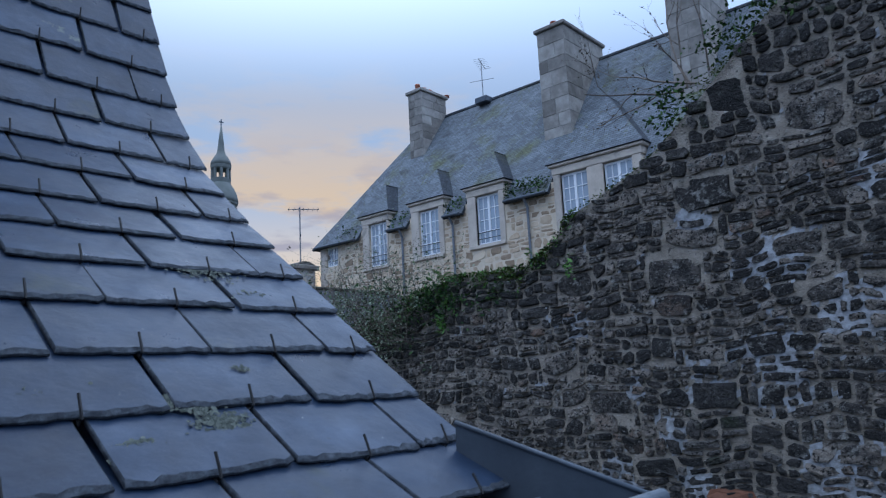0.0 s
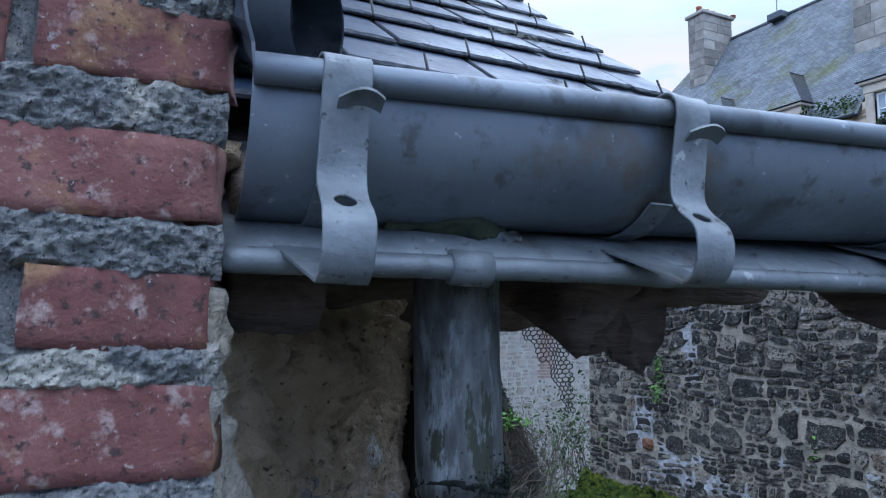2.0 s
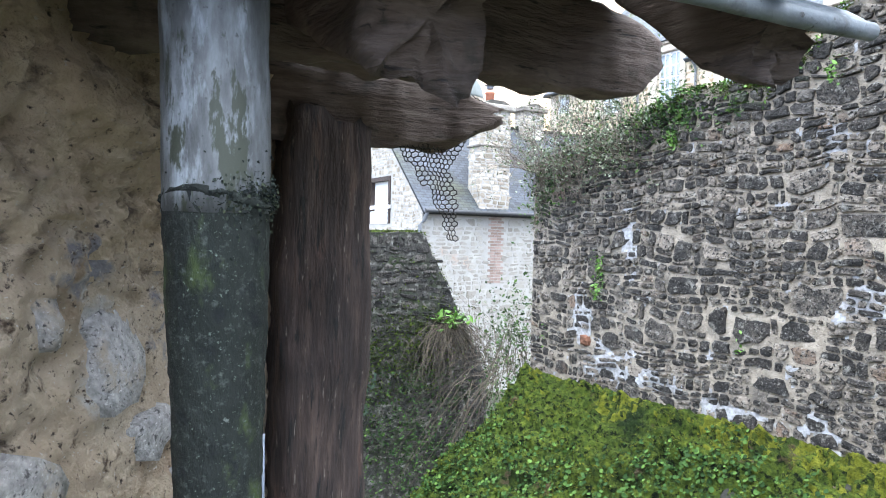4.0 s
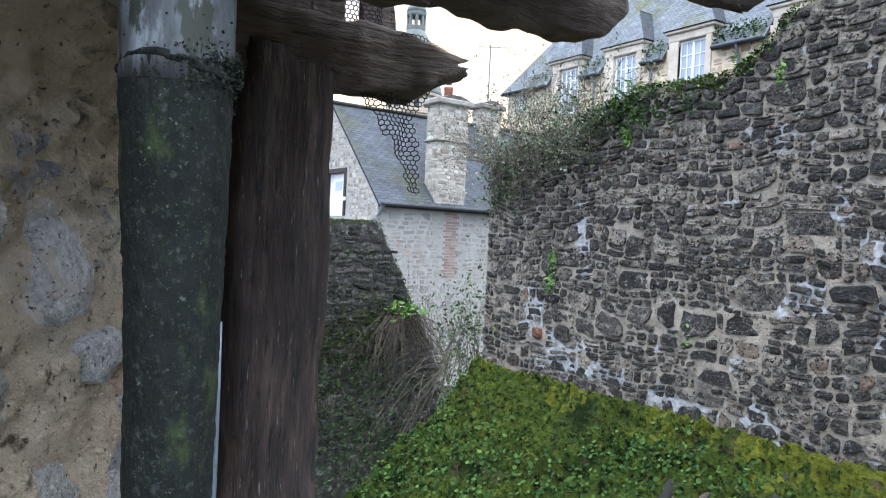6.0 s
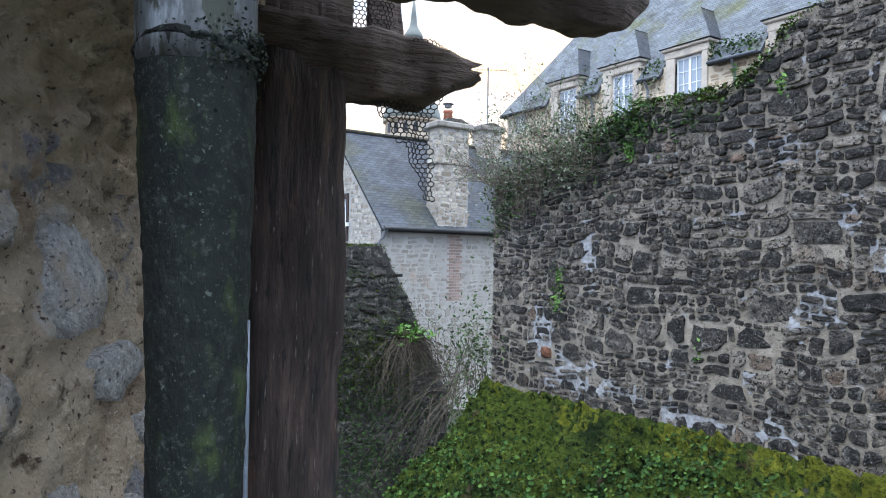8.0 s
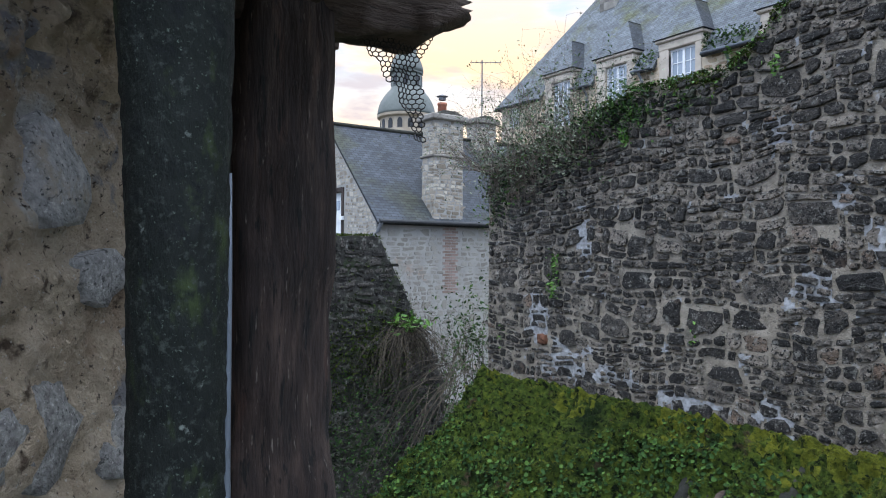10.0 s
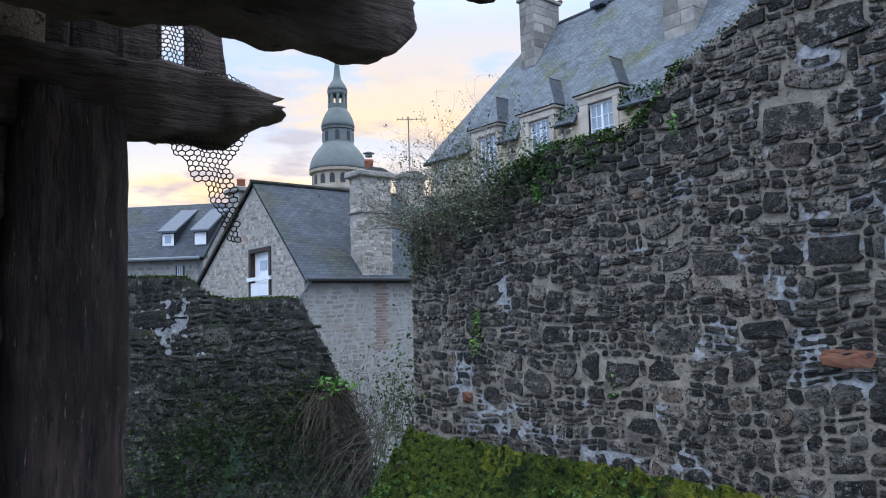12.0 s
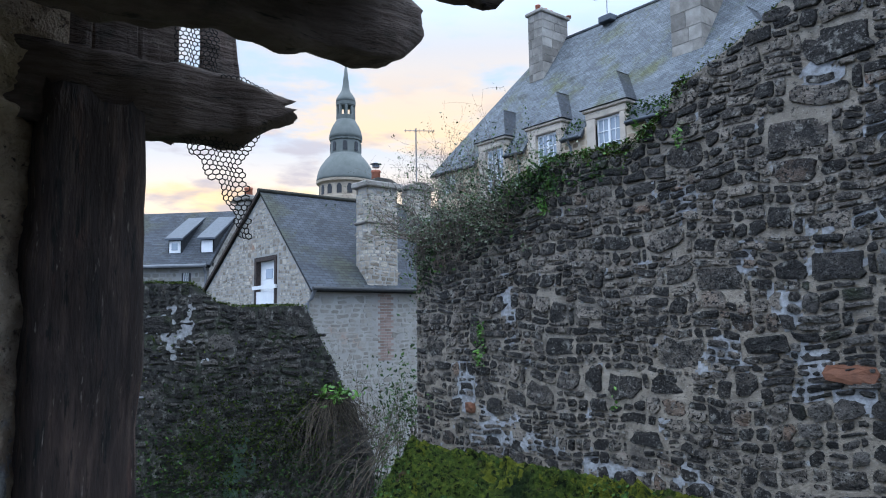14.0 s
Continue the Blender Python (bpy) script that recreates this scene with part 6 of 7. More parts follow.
    roof_plane("roof_hip", [(29.8 + E, YL + 0.35, over), (FX - E, YL + 0.35, over), (RX, 23.0, RZ)], FAR_SLATE, house)
    roof_plane("roof_back", [(29.8 + E, YR, over), (29.8 + E, YL + 0.35, over), (RX, 23.0, RZ), (RX, YR, RZ)], FAR_SLATE, house)
    part("ridge", tube(bmesh.new(), [(RX, yy, RZ + 0.03) for yy in np.linspace(YR, 23.0, 20)], 0.05, 8), LEAD, house)
    for y0, y1, wl_, wr, n in lucs:
        wins = [(wr, wl_)] + ([(10.12, 11.2)] if n == 2 else [])
        # dressed granite surround standing above the eave
        edges = sorted([y0] + [v for w in wins for v in w] + [y1])
        for a0, a1 in zip(edges[::2], edges[1::2]):
            part("jamb", boxed(FX - 0.05, FX + 0.45, a0 if a0 != y0 else y0 + 0.12, a1 if a1 != y1 else y1 - 0.12, 9.5, 11.58, bevel=0.02), GRANITE, house, "dressed granite jamb")
        part("lintel", boxed(FX - 0.055, FX + 0.45, y0 + 0.08, y1 - 0.08, 11.58, 11.86, bevel=0.025), GRANITE, house)
        part("cornice", boxed(FX - 0.14, FX + 0.5, y0 - 0.02, y1 + 0.02, 11.86, 11.98, bevel=0.03), GRANITE, house)
        part("sill", boxed(FX - 0.1, FX + 0.3, y0 + 0.15, y1 - 0.15, 9.48, 9.62, bevel=0.02), GRANITE, house)
        for a0, a1 in wins:
            casement(house, FX, a0, a1, 9.64, 11.56)
            for z in (9.85, 10.1):
                part("guard_bar", tube(bmesh.new(), [(FX + 0.02, a0, z), (FX + 0.02, a1, z)], 0.015, 6), VOID, house)
        # hipped slate cap running back into the main roof
        ez, ex = 11.99, FX - 0.2
        mid, rise = (y0 + y1) / 2, 1.5 if n == 1 else 2.5
        hx = ex + (0.95 if n == 1 else 1.7)
        back = lambda z: FX + (z - EZ) / slope + 0.25
        pz = ez + rise
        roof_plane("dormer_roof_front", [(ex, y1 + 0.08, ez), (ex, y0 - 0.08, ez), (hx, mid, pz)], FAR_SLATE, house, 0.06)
        # sides and cheeks get darker slate than the front: their shade in the colour
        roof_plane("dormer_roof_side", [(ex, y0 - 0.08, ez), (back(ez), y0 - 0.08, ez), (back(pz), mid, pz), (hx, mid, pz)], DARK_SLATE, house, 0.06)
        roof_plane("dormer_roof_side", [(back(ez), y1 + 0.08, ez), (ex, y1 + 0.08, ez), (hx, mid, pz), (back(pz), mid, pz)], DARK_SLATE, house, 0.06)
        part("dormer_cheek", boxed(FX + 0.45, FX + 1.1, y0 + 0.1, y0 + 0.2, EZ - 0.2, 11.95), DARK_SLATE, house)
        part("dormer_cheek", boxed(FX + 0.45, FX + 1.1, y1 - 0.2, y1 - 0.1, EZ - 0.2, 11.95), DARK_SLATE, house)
    casement(house, FX, 25.15, 26.0, 10.05, 10.98, rows=3)
    # eaves gutters and downpipes between the dormers
    for a0, a1 in ((23.62, 26.5), (20.5, 21.55), (17.42, 18.32), (13.4, 15.24), (7.0, 9.6)):
        part("eave_gutter", tube(bmesh.new(), [(FX - E - 0.06, a0, over + 0.0), (FX - E - 0.06, a1, over + 0.02)], 0.055, 10), ZINC_DARK, house)
    for a in (20.83, 17.98, 14.34):
        part("rain_pipe", tube(bmesh.new(), [(FX - E - 0.02, a, over - 0.05), (FX - 0.1, a, over - 0.35), (FX - 0.1, a, 6.0)], 0.05, 8), LEAD, house)
    chimney_stack(house, 23.7, 25.5, 21.9, 22.8, 14.3, 18.4, [(23.95, 22.35, 0.35), (24.4, 22.35, 0.3), (24.8, 22.35, 0.3), (25.6, 21.9, 0.1)], rng)
    chimney_stack(house, 22.6, 25.7, 13.2, 14.45, 12.9, 18.1, [(22.9, 13.8, 0.25), (23.4, 13.8, 0.45), (24.1, 13.8, 0.3), (24.9, 13.8, 0.3)], rng, 0.6)
    chimney_stack(house, 22.7, 25.7, 7.9, 9.1, 12.9, 18.3, [(23.3, 8.5, 0.3)], rng, 0.6)
    part("roof_hatch", boxed(24.9, 25.5, 18.9, 19.6, 17.3, 17.6, bevel=0.03), ZINC_DARK, house)
    # mossy tufts along the eaves
    pts = []
    for a0, a1, n in ((13.4, 15.3, 500), (17.4, 18.3, 160), (20.5, 21.5, 160), (23.6, 25, 120)):
        for _ in range(n):
            a = rng.uniform(a0, a1)
            pts.append((FX - E + rng.uniform(0, 0.5), a, over + 0.02 + rng.uniform(0, 0.5) * slope + rng.uniform(0, 0.2) - 0.1))
    tagged(leaf_cloud("eave_moss", rng, pts, 0.07, IVY, house, flat=0.6), kind="stuff")


def build_antenna(x, y, z, h, yaw, label, size=1.0):
    ant = thing("tv_antenna", label, "antenna", group="antennas")
    part("mast", tube(bmesh.new(), [(x, y, z), (x, y, z + h)], 0.022, 6), LEAD, ant)
    d = Vector((math.cos(yaw), math.sin(yaw), 0))
    e = Vector((-d.y, d.x, 0))
    c = Vector((x, y, z + h * 0.96))
    part("boom", tube(bmesh.new(), [c - d * 0.5 * size, c + d * 0.8 * size], 0.014, 5), LEAD, ant)
    for k in range(7):
        p = c + d * (-0.45 + k * 0.2) * size
        part("rod", tube(bmesh.new(), [p - e * 0.28 * size, p + e * 0.28 * size], 0.007, 4), LEAD, ant)
    p = c + Vector((0, 0, -h * 0.45))
    part("lower_boom", tube(bmesh.new(), [p - e * 0.6 * size, p + e * 0.6 * size], 0.012, 5), LEAD, ant)


def build_gable_house():
    rng = random.Random(52)
    GX, GY, EZ = 8.64, 16.15, 4.94
    RY, RZ, LY, LZ, X1 = 19.11, 7.74, 23.28, 5.14, 19.0
    house = thing("gable_house", "stone cottage with dark slate roof and attic door", "house")
    bm = bmesh.new()
    dy0, dy1, dz0, dz1 = 18.02, 19.45, 4.58, 5.92
    # gable end in pieces round the attic door
    prism(bm, [(GX, GY, 0), (GX, dy0, 0), (GX, dy0, EZ + (dy0 - GY) / (RY - GY) * (RZ - EZ)), (GX, GY, EZ)], (0.5, 0, 0))
    prism(bm, [(GX, dy0, dz1), (GX, dy1, dz1), (GX, dy1, RZ - (dy1 - RY) * 0.623), (GX, RY, RZ), (GX, dy0, EZ + (dy0 - GY) / (RY - GY) * (RZ - EZ))], (0.5, 0, 0))
    box(bm, GX, GX + 0.5, dy0, dy1, 0, dz0)
    prism(bm, [(GX, dy1, 0), (GX, LY, 0), (GX, LY, LZ), (GX, dy1, RZ - (dy1 - RY) * 0.623)], (0.5, 0, 0))
    part("gable_wall", bm, PALE_LIME, house, "rubble stone gable")
    part("long_wall", boxed(GX + 0.5, X1, GY, GY + 0.5, 0, EZ - 0.1), PALE_LIME, house, "lime-washed rubble wall")
    part("back_wall", boxed(GX + 0.5, X1, LY - 0.5, LY, 0, LZ - 0.1), PALE_LIME, house)
    part("far_wall", boxed(X1 - 0.5, X1, GY + 0.5, LY - 0.5, 0, 5.0), PALE_LIME, house)
    g_top = lambda a: (EZ + (a - GY) / (RY - GY) * (RZ - EZ) if a < RY else RZ - (a - RY) * 0.623) - 0.08
    outl = courses(rng, GY, LY, 3.4, RZ, g_top, 0.065, 0.14, 0.08, 0.27, 0.02)
    lay(rng, outl, house, GABLE_STONE, lambda a, z, d: (GX - d, a, z), (0.003, 0.014), 0.012, name="facing_stone", skip=lambda a, z: dy0 - 0.14 < a < dy1 + 0.14 and dz0 - 0.1 < z < dz1 + 0.08)
    outl = courses(rng, GX, 14.0, 1.4, EZ - 0.1, lambda a: EZ - 0.14, 0.09, 0.2, 0.14, 0.5, 0.022)
    lay(rng, outl, house, PALE_STONE, lambda a, z, d: (a, GY - d, z), (0.002, 0.008), 0.012, name="wash_stone", skip=lambda a, z: 10.65 < a < 11.15 and z > 2.9)
    # a band of old brick patching
    for k in range(24):
        for a in (10.7, 10.92):
            part("patch_brick", boxed(a + (0.08 if k % 2 else 0), a + 0.2 + (0.08 if k % 2 else 0), GY - 0.012, GY + 0.05, 3.0 + k * 0.078, 3.0 + k * 0.078 + 0.062), PATCH, house)
    E = 0.2
    s1 = (RZ - EZ) / (RY - GY)
    roof_plane("roof", [(GX - 0.05, GY - E, EZ - s1 * E + 0.1), (X1, GY - E, EZ - s1 * E + 0.1), (X1, RY, RZ + 0.1), (GX - 0.05, RY, RZ + 0.1)], DARK_SLATE, house, 0.06, label="dark slate roof")
    roof_plane("roof_back", [(X1, LY + E, LZ - 0.12 + 0.1), (GX - 0.05, LY + E, LZ - 0.02), (GX - 0.05, RY, RZ + 0.1), (X1, RY, RZ + 0.1)], DARK_SLATE, house, 0.06)
    bm = bmesh.new()
    prism(bm, [(GX - 0.1, RY, RZ + 0.13), (GX - 0.1, LY + E, LZ + 0.01), (GX - 0.1, LY + E, LZ - 0.1), (GX - 0.1, RY, RZ + 0.02)], (0.047, 0, 0))
    part("bargeboard", bm, OAK, house, "dark timber bargeboard")
    for k in range(24):
        part("ridge_tile", tube(bmesh.new(), [(GX - 0.1 + k * 0.42, RY, RZ + 0.12), (GX - 0.1 + k * 0.42 + 0.44, RY, RZ + 0.13)], [0.07, 0.06], 8), TILE, house)
    part("eave_gutter", tube(bmesh.new(), [(GX - 0.05, GY - E - 0.06, EZ - 0.05), (X1, GY - E - 0.06, EZ - 0.03)], 0.055, 10), VOID, house)
    part("rain_pipe", tube(bmesh.new(), [(GX + 0.02, GY - E - 0.06, EZ - 0.06), (GX + 0.0, GY - 0.1, EZ - 0.3), (GX - 0.1, GY - 0.06, EZ - 0.42), (GX - 0.1, GY - 0.06, 2.0)], 0.05, 8), LEAD, house)
    # attic door: frame, two leaves, rail
    door = part("attic_door", boxed(GX + 0.12, GX + 0.18, dy0 + 0.13, dy1 - 0.13, dz0, dz1 - 0.12), WHITE, house, "white attic door, lower leaf separate")
    for dims in ((dy0, dy0 + 0.13, dz0, dz1), (dy1 - 0.13, dy1, dz0, dz1), (dy0 + 0.13, dy1 - 0.13, dz1 - 0.12, dz1)):
        part("door_frame", boxed(GX - 0.03, GX + 0.2, *dims), OAK, door)
    part("rail", boxed(GX - 0.08, GX - 0.02, dy0 - 0.05, dy1 + 0.02, dz0 + 0.42, dz0 + 0.52), WHITE, door)
    part("rail", boxed(GX - 0.02, GX + 0.12, dy0 + 0.13, dy1 - 0.13, dz0 - 0.0, dz0 + 0.36), WHITE, door)
    part("door_panel", boxed(GX + 0.1, GX + 0.125, dy0 + 0.5, dy1 - 0.5, dz0 + 0.72, dz1 - 0.35), GLASS, door)
    # the big stack at the eave: shaft, offset band, cap and one pot with a cowl
    st = chimney_stack(house, 10.37, 11.37, GY - 0.02, GY + 0.6, 4.96, 7.72, [(10.85, GY + 0.3, 0.38)], rng, 0.15, 4)
    part("band", boxed(10.33, 11.41, GY - 0.06, GY + 0.64, 6.7, 6.78, bevel=0.025), ASHLAR, st)
    part("cowl", lathe(bmesh.new(), [(0.1, 8.34), (0.1, 8.42), (0.17, 8.44), (0.02, 8.5)], (10.85, GY + 0.3), 10), LEAD, st)
    chimney_stack(house, 13.75, 14.6, 18.75, 19.3, 6.5, 8.4, [], rng, 0.16, 3)
    chimney_stack(house, 7.95 + 0.7, 9.2, 20.2, 21.0, 6.3, 7.75, [(8.9, 20.6, 0.3)], rng, 0.3)


def build_left_house():
    rng = random.Random(61)
    house = thing("slate_house", "low stone house with dark slate roof and two small dormers", "house")
    Y, EZ, RY, RZ, X0, X1 = 26.0, 6.2, 28.4, 8.6, 2.0, 9.55
    part("wall", boxed(X0, X1, Y, Y + 0.4, 0, EZ), PALE_LIME, house, "pale rubble wall")
    part("gable_wall", prism(bmesh.new(), [(X1 - 0.4, Y + 0.4, 0), (X1 - 0.4, 2 * RY - Y, 0), (X1 - 0.4, 2 * RY - Y, EZ), (X1 - 0.4, RY, RZ - 0.2), (X1 - 0.4, Y + 0.4, EZ + 0.2)], (0.4, 0, 0)), PALE_LIME, house)
    outl = courses(rng, 6.5, X1, 4.6, EZ, lambda a: EZ - 0.05, 0.14, 0.26, 0.2, 0.6, 0.02)
    lay(rng, outl, house, PALE_STONE, lambda a, z, d: (a, Y - d, z), (0.005, 0.016), 0.012, name="facing_stone", skip=lambda a, z: 8.3 < a < 9.0 and 5.4 < z < 6.05)
    outl = courses(rng, Y + 0.4, 2 * RY - Y, 4.6, RZ, lambda a: RZ - 0.3 - abs(a - RY), 0.1, 0.2, 0.14, 0.42, 0.02)
    lay(rng, outl, house, PALE_STONE, lambda a, z, d: (X1 + d, a, z), (0.005, 0.016), 0.012, name="facing_stone")
    part("roof", sheet(bmesh.new(), [[(X0, Y - 0.2, EZ), (X1 + 0.1, Y - 0.2, EZ)], [(X0, RY, RZ), (X1 + 0.1, RY, RZ)]], 0.1), DARK_SLATE, house)
    roof_plane("roof_slope", [(X0, Y - 0.22, EZ + 0.03), (X1 + 0.12, Y - 0.22, EZ + 0.03), (X1 + 0.12, RY, RZ + 0.03), (X0, RY, RZ + 0.03)], DARK_SLATE, house, label="dark slate roof")
    roof_plane("roof_back", [(X1 + 0.12, 2 * RY - Y, EZ), (X0, 2 * RY - Y, EZ), (X0, RY, RZ + 0.03), (X1 + 0.12, RY, RZ + 0.03)], DARK_SLATE, house)
    part("eave_gutter", tube(bmesh.new(), [(X0, Y - 0.28, EZ), (X1, Y - 0.28, EZ)], 0.07, 8), LEAD, house)
    part("rain_pipe", tube(bmesh.new(), [(X1 - 0.1, Y - 0.28, EZ), (X1 - 0.08, Y - 0.08, EZ - 0.3), (X1 - 0.08, Y - 0.08, 3)], 0.05, 8), LEAD, house)
    for x in (8.02, 9.3):
        d = part("dormer", prism(bmesh.new(), [(x - 0.27, Y + 0.35, 6.6), (x - 0.27, Y + 0.35, 7.26), (x - 0.27, Y + 2.0, 8.22), (x - 0.27, Y + 2.0, 8.0)], (0.54, 0, 0)), DARK_SLATE, house, "small dormer with a long sloping lid")
        part("dormer_lid", prism(bmesh.new(), [(x - 0.36, Y + 0.2, 7.22), (x - 0.36, Y + 2.05, 8.27), (x - 0.36, Y + 2.05, 8.35), (x - 0.36, Y + 0.2, 7.3)], (0.72, 0, 0)), ZINC_DARK, d)
        part("dormer_window", boxed(x - 0.22, x + 0.22, Y + 0.31, Y + 0.345, 6.75, 7.2), WHITE, d)
        if x < 9:
            part("pane", boxed(x - 0.12, x + 0.12, Y + 0.29, Y + 0.305, 6.85, 7.12), GLASS, d)
    w = part("window", boxed(8.5, 8.85, Y - 0.03, Y + 0.01, 5.5, 5.95), VOID, house)
    for k in (8.6, 8.68, 8.76):
        part("bar", boxed(k - 0.012, k + 0.012, Y - 0.06, Y - 0.034, 5.5, 5.95), WHITE, w)
    corner = Vector((9.55, 25.78, 0))
    house.matrix_world = Matrix.Translation(corner) @ Matrix.Rotation(radians(-46), 4, "Z") @ Matrix.Translation(-corner)


def build_church():
    c = (59.15, 98.55)
    tower = thing("church_tower", "domed church tower with lantern and slim spire", "tower")
    part("drum", lathe(bmesh.new(), [(4.3, 0), (4.3, 23.4), (4.5, 23.5), (4.5, 24.0), (4.2, 24.1), (4.2, 26.2), (4.7, 26.4), (4.75, 26.8), (4.4, 26.9)], c, 32), DOME_STONE, tower, "pale stone drum")
    # solid near-black blocks on the drum: the recesses' shade is their colour
    for k in range(16):
        a = 2 * math.pi * k / 16
        ob = part("niche", prism(bmesh.new(), [(-0.4, 0, 24.4), (0.4, 0, 24.4), (0.4, 0, 25.5), (0.25, 0, 25.85), (0, 0, 26.0), (-0.25, 0, 25.85), (-0.4, 0, 25.5)], (0, 0.3, 0)), VOID, tower)
        ob.matrix_world = Matrix.Translation((c[0], c[1], 0)) @ Matrix.Rotation(a, 4, "Z") @ Matrix.Translation((0, -4.25, 0))
    part("dome", lathe(bmesh.new(), [(4.75, 26.8), (4.7, 27.2), (4.5, 28.2), (4.15, 29.1), (3.65, 29.9), (3.1, 30.6), (2.65, 31.05), (2.55, 31.3)], c, 32), COPPER, tower, "grey-green dome", smooth=True)
    part("upper_drum", lathe(bmesh.new(), [(2.6, 31.25), (2.5, 31.4), (2.45, 33.5), (2.65, 33.6), (2.7, 33.9)], c, 16), COPPER, tower)
    for k in range(8):
        a = 2 * math.pi * k / 8 + 0.2
        ob = part("opening", prism(bmesh.new(), [(-0.32, 0, 31.7), (0.32, 0, 31.7), (0.32, 0, 32.9), (0.18, 0, 33.2), (-0.18, 0, 33.2), (-0.32, 0, 32.9)], (0, 0.3, 0)), VOID, tower)
        ob.matrix_world = Matrix.Translation((c[0], c[1], 0)) @ Matrix.Rotation(a, 4, "Z") @ Matrix.Translation((0, -2.54, 0))
    part("upper_dome", lathe(bmesh.new(), [(2.7, 33.9), (2.68, 34.5), (2.45, 35.4), (2.1, 36.2), (1.7, 36.8), (1.55, 37.1)], c, 24), COPPER, tower, smooth=True)
    for k in range(8):
        a = 2 * math.pi * k / 8 + 0.3
        part("column", tube(bmesh.new(), [(c[0] + 1.3 * math.cos(a), c[1] + 1.3 * math.sin(a), 37.6), (c[0] + 1.3 * math.cos(a), c[1] + 1.3 * math.sin(a), 39.8)], 0.25, 6), COPPER, tower)
    part("lantern_base", lathe(bmesh.new(), [(1.55, 37.0), (1.6, 37.8), (1.4, 37.9)], c, 16), COPPER, tower)
    part("lantern_cornice", lathe(bmesh.new(), [(1.45, 39.4), (1.6, 39.6), (1.65, 40.1)], c, 16), COPPER, tower)
    part("spire", lathe(bmesh.new(), [(1.65, 40.1), (1.55, 40.7), (1.1, 41.5), (0.75, 42.0), (0.6, 42.5), (0.4, 44.4), (0.12, 46.8)], c, 16), COPPER, tower, smooth=True)
    part("cross", box(boxed(c[0] - 0.08, c[0] + 0.08, c[1] - 0.08, c[1] + 0.08, 46.7, 48.0), c[0] - 0.4, c[0] + 0.4, c[1] - 0.08, c[1] + 0.08, 47.4, 47.56), LEAD, tower)


build_dormer_house()
build_gable_house()
build_left_house()
build_church()
build_antenna(25.4, 19.45, 17.6, 2.0, 0.4, "thin aerial on the long mossy roof", 1.0)
build_antenna(14.2, 19.05, 8.5, 2.1, -0.6, "thin aerial above the cottage chimney", 0.8)


# ---- plants on and round the walls ----
def scatter(rng, n, centre, spread):
    return [(centre[0] + rng.gauss(0, spread[0]), centre[1] + rng.gauss(0, spread[1]), centre[2] + rng.gauss(0, spread[2])) for _ in range(n)]


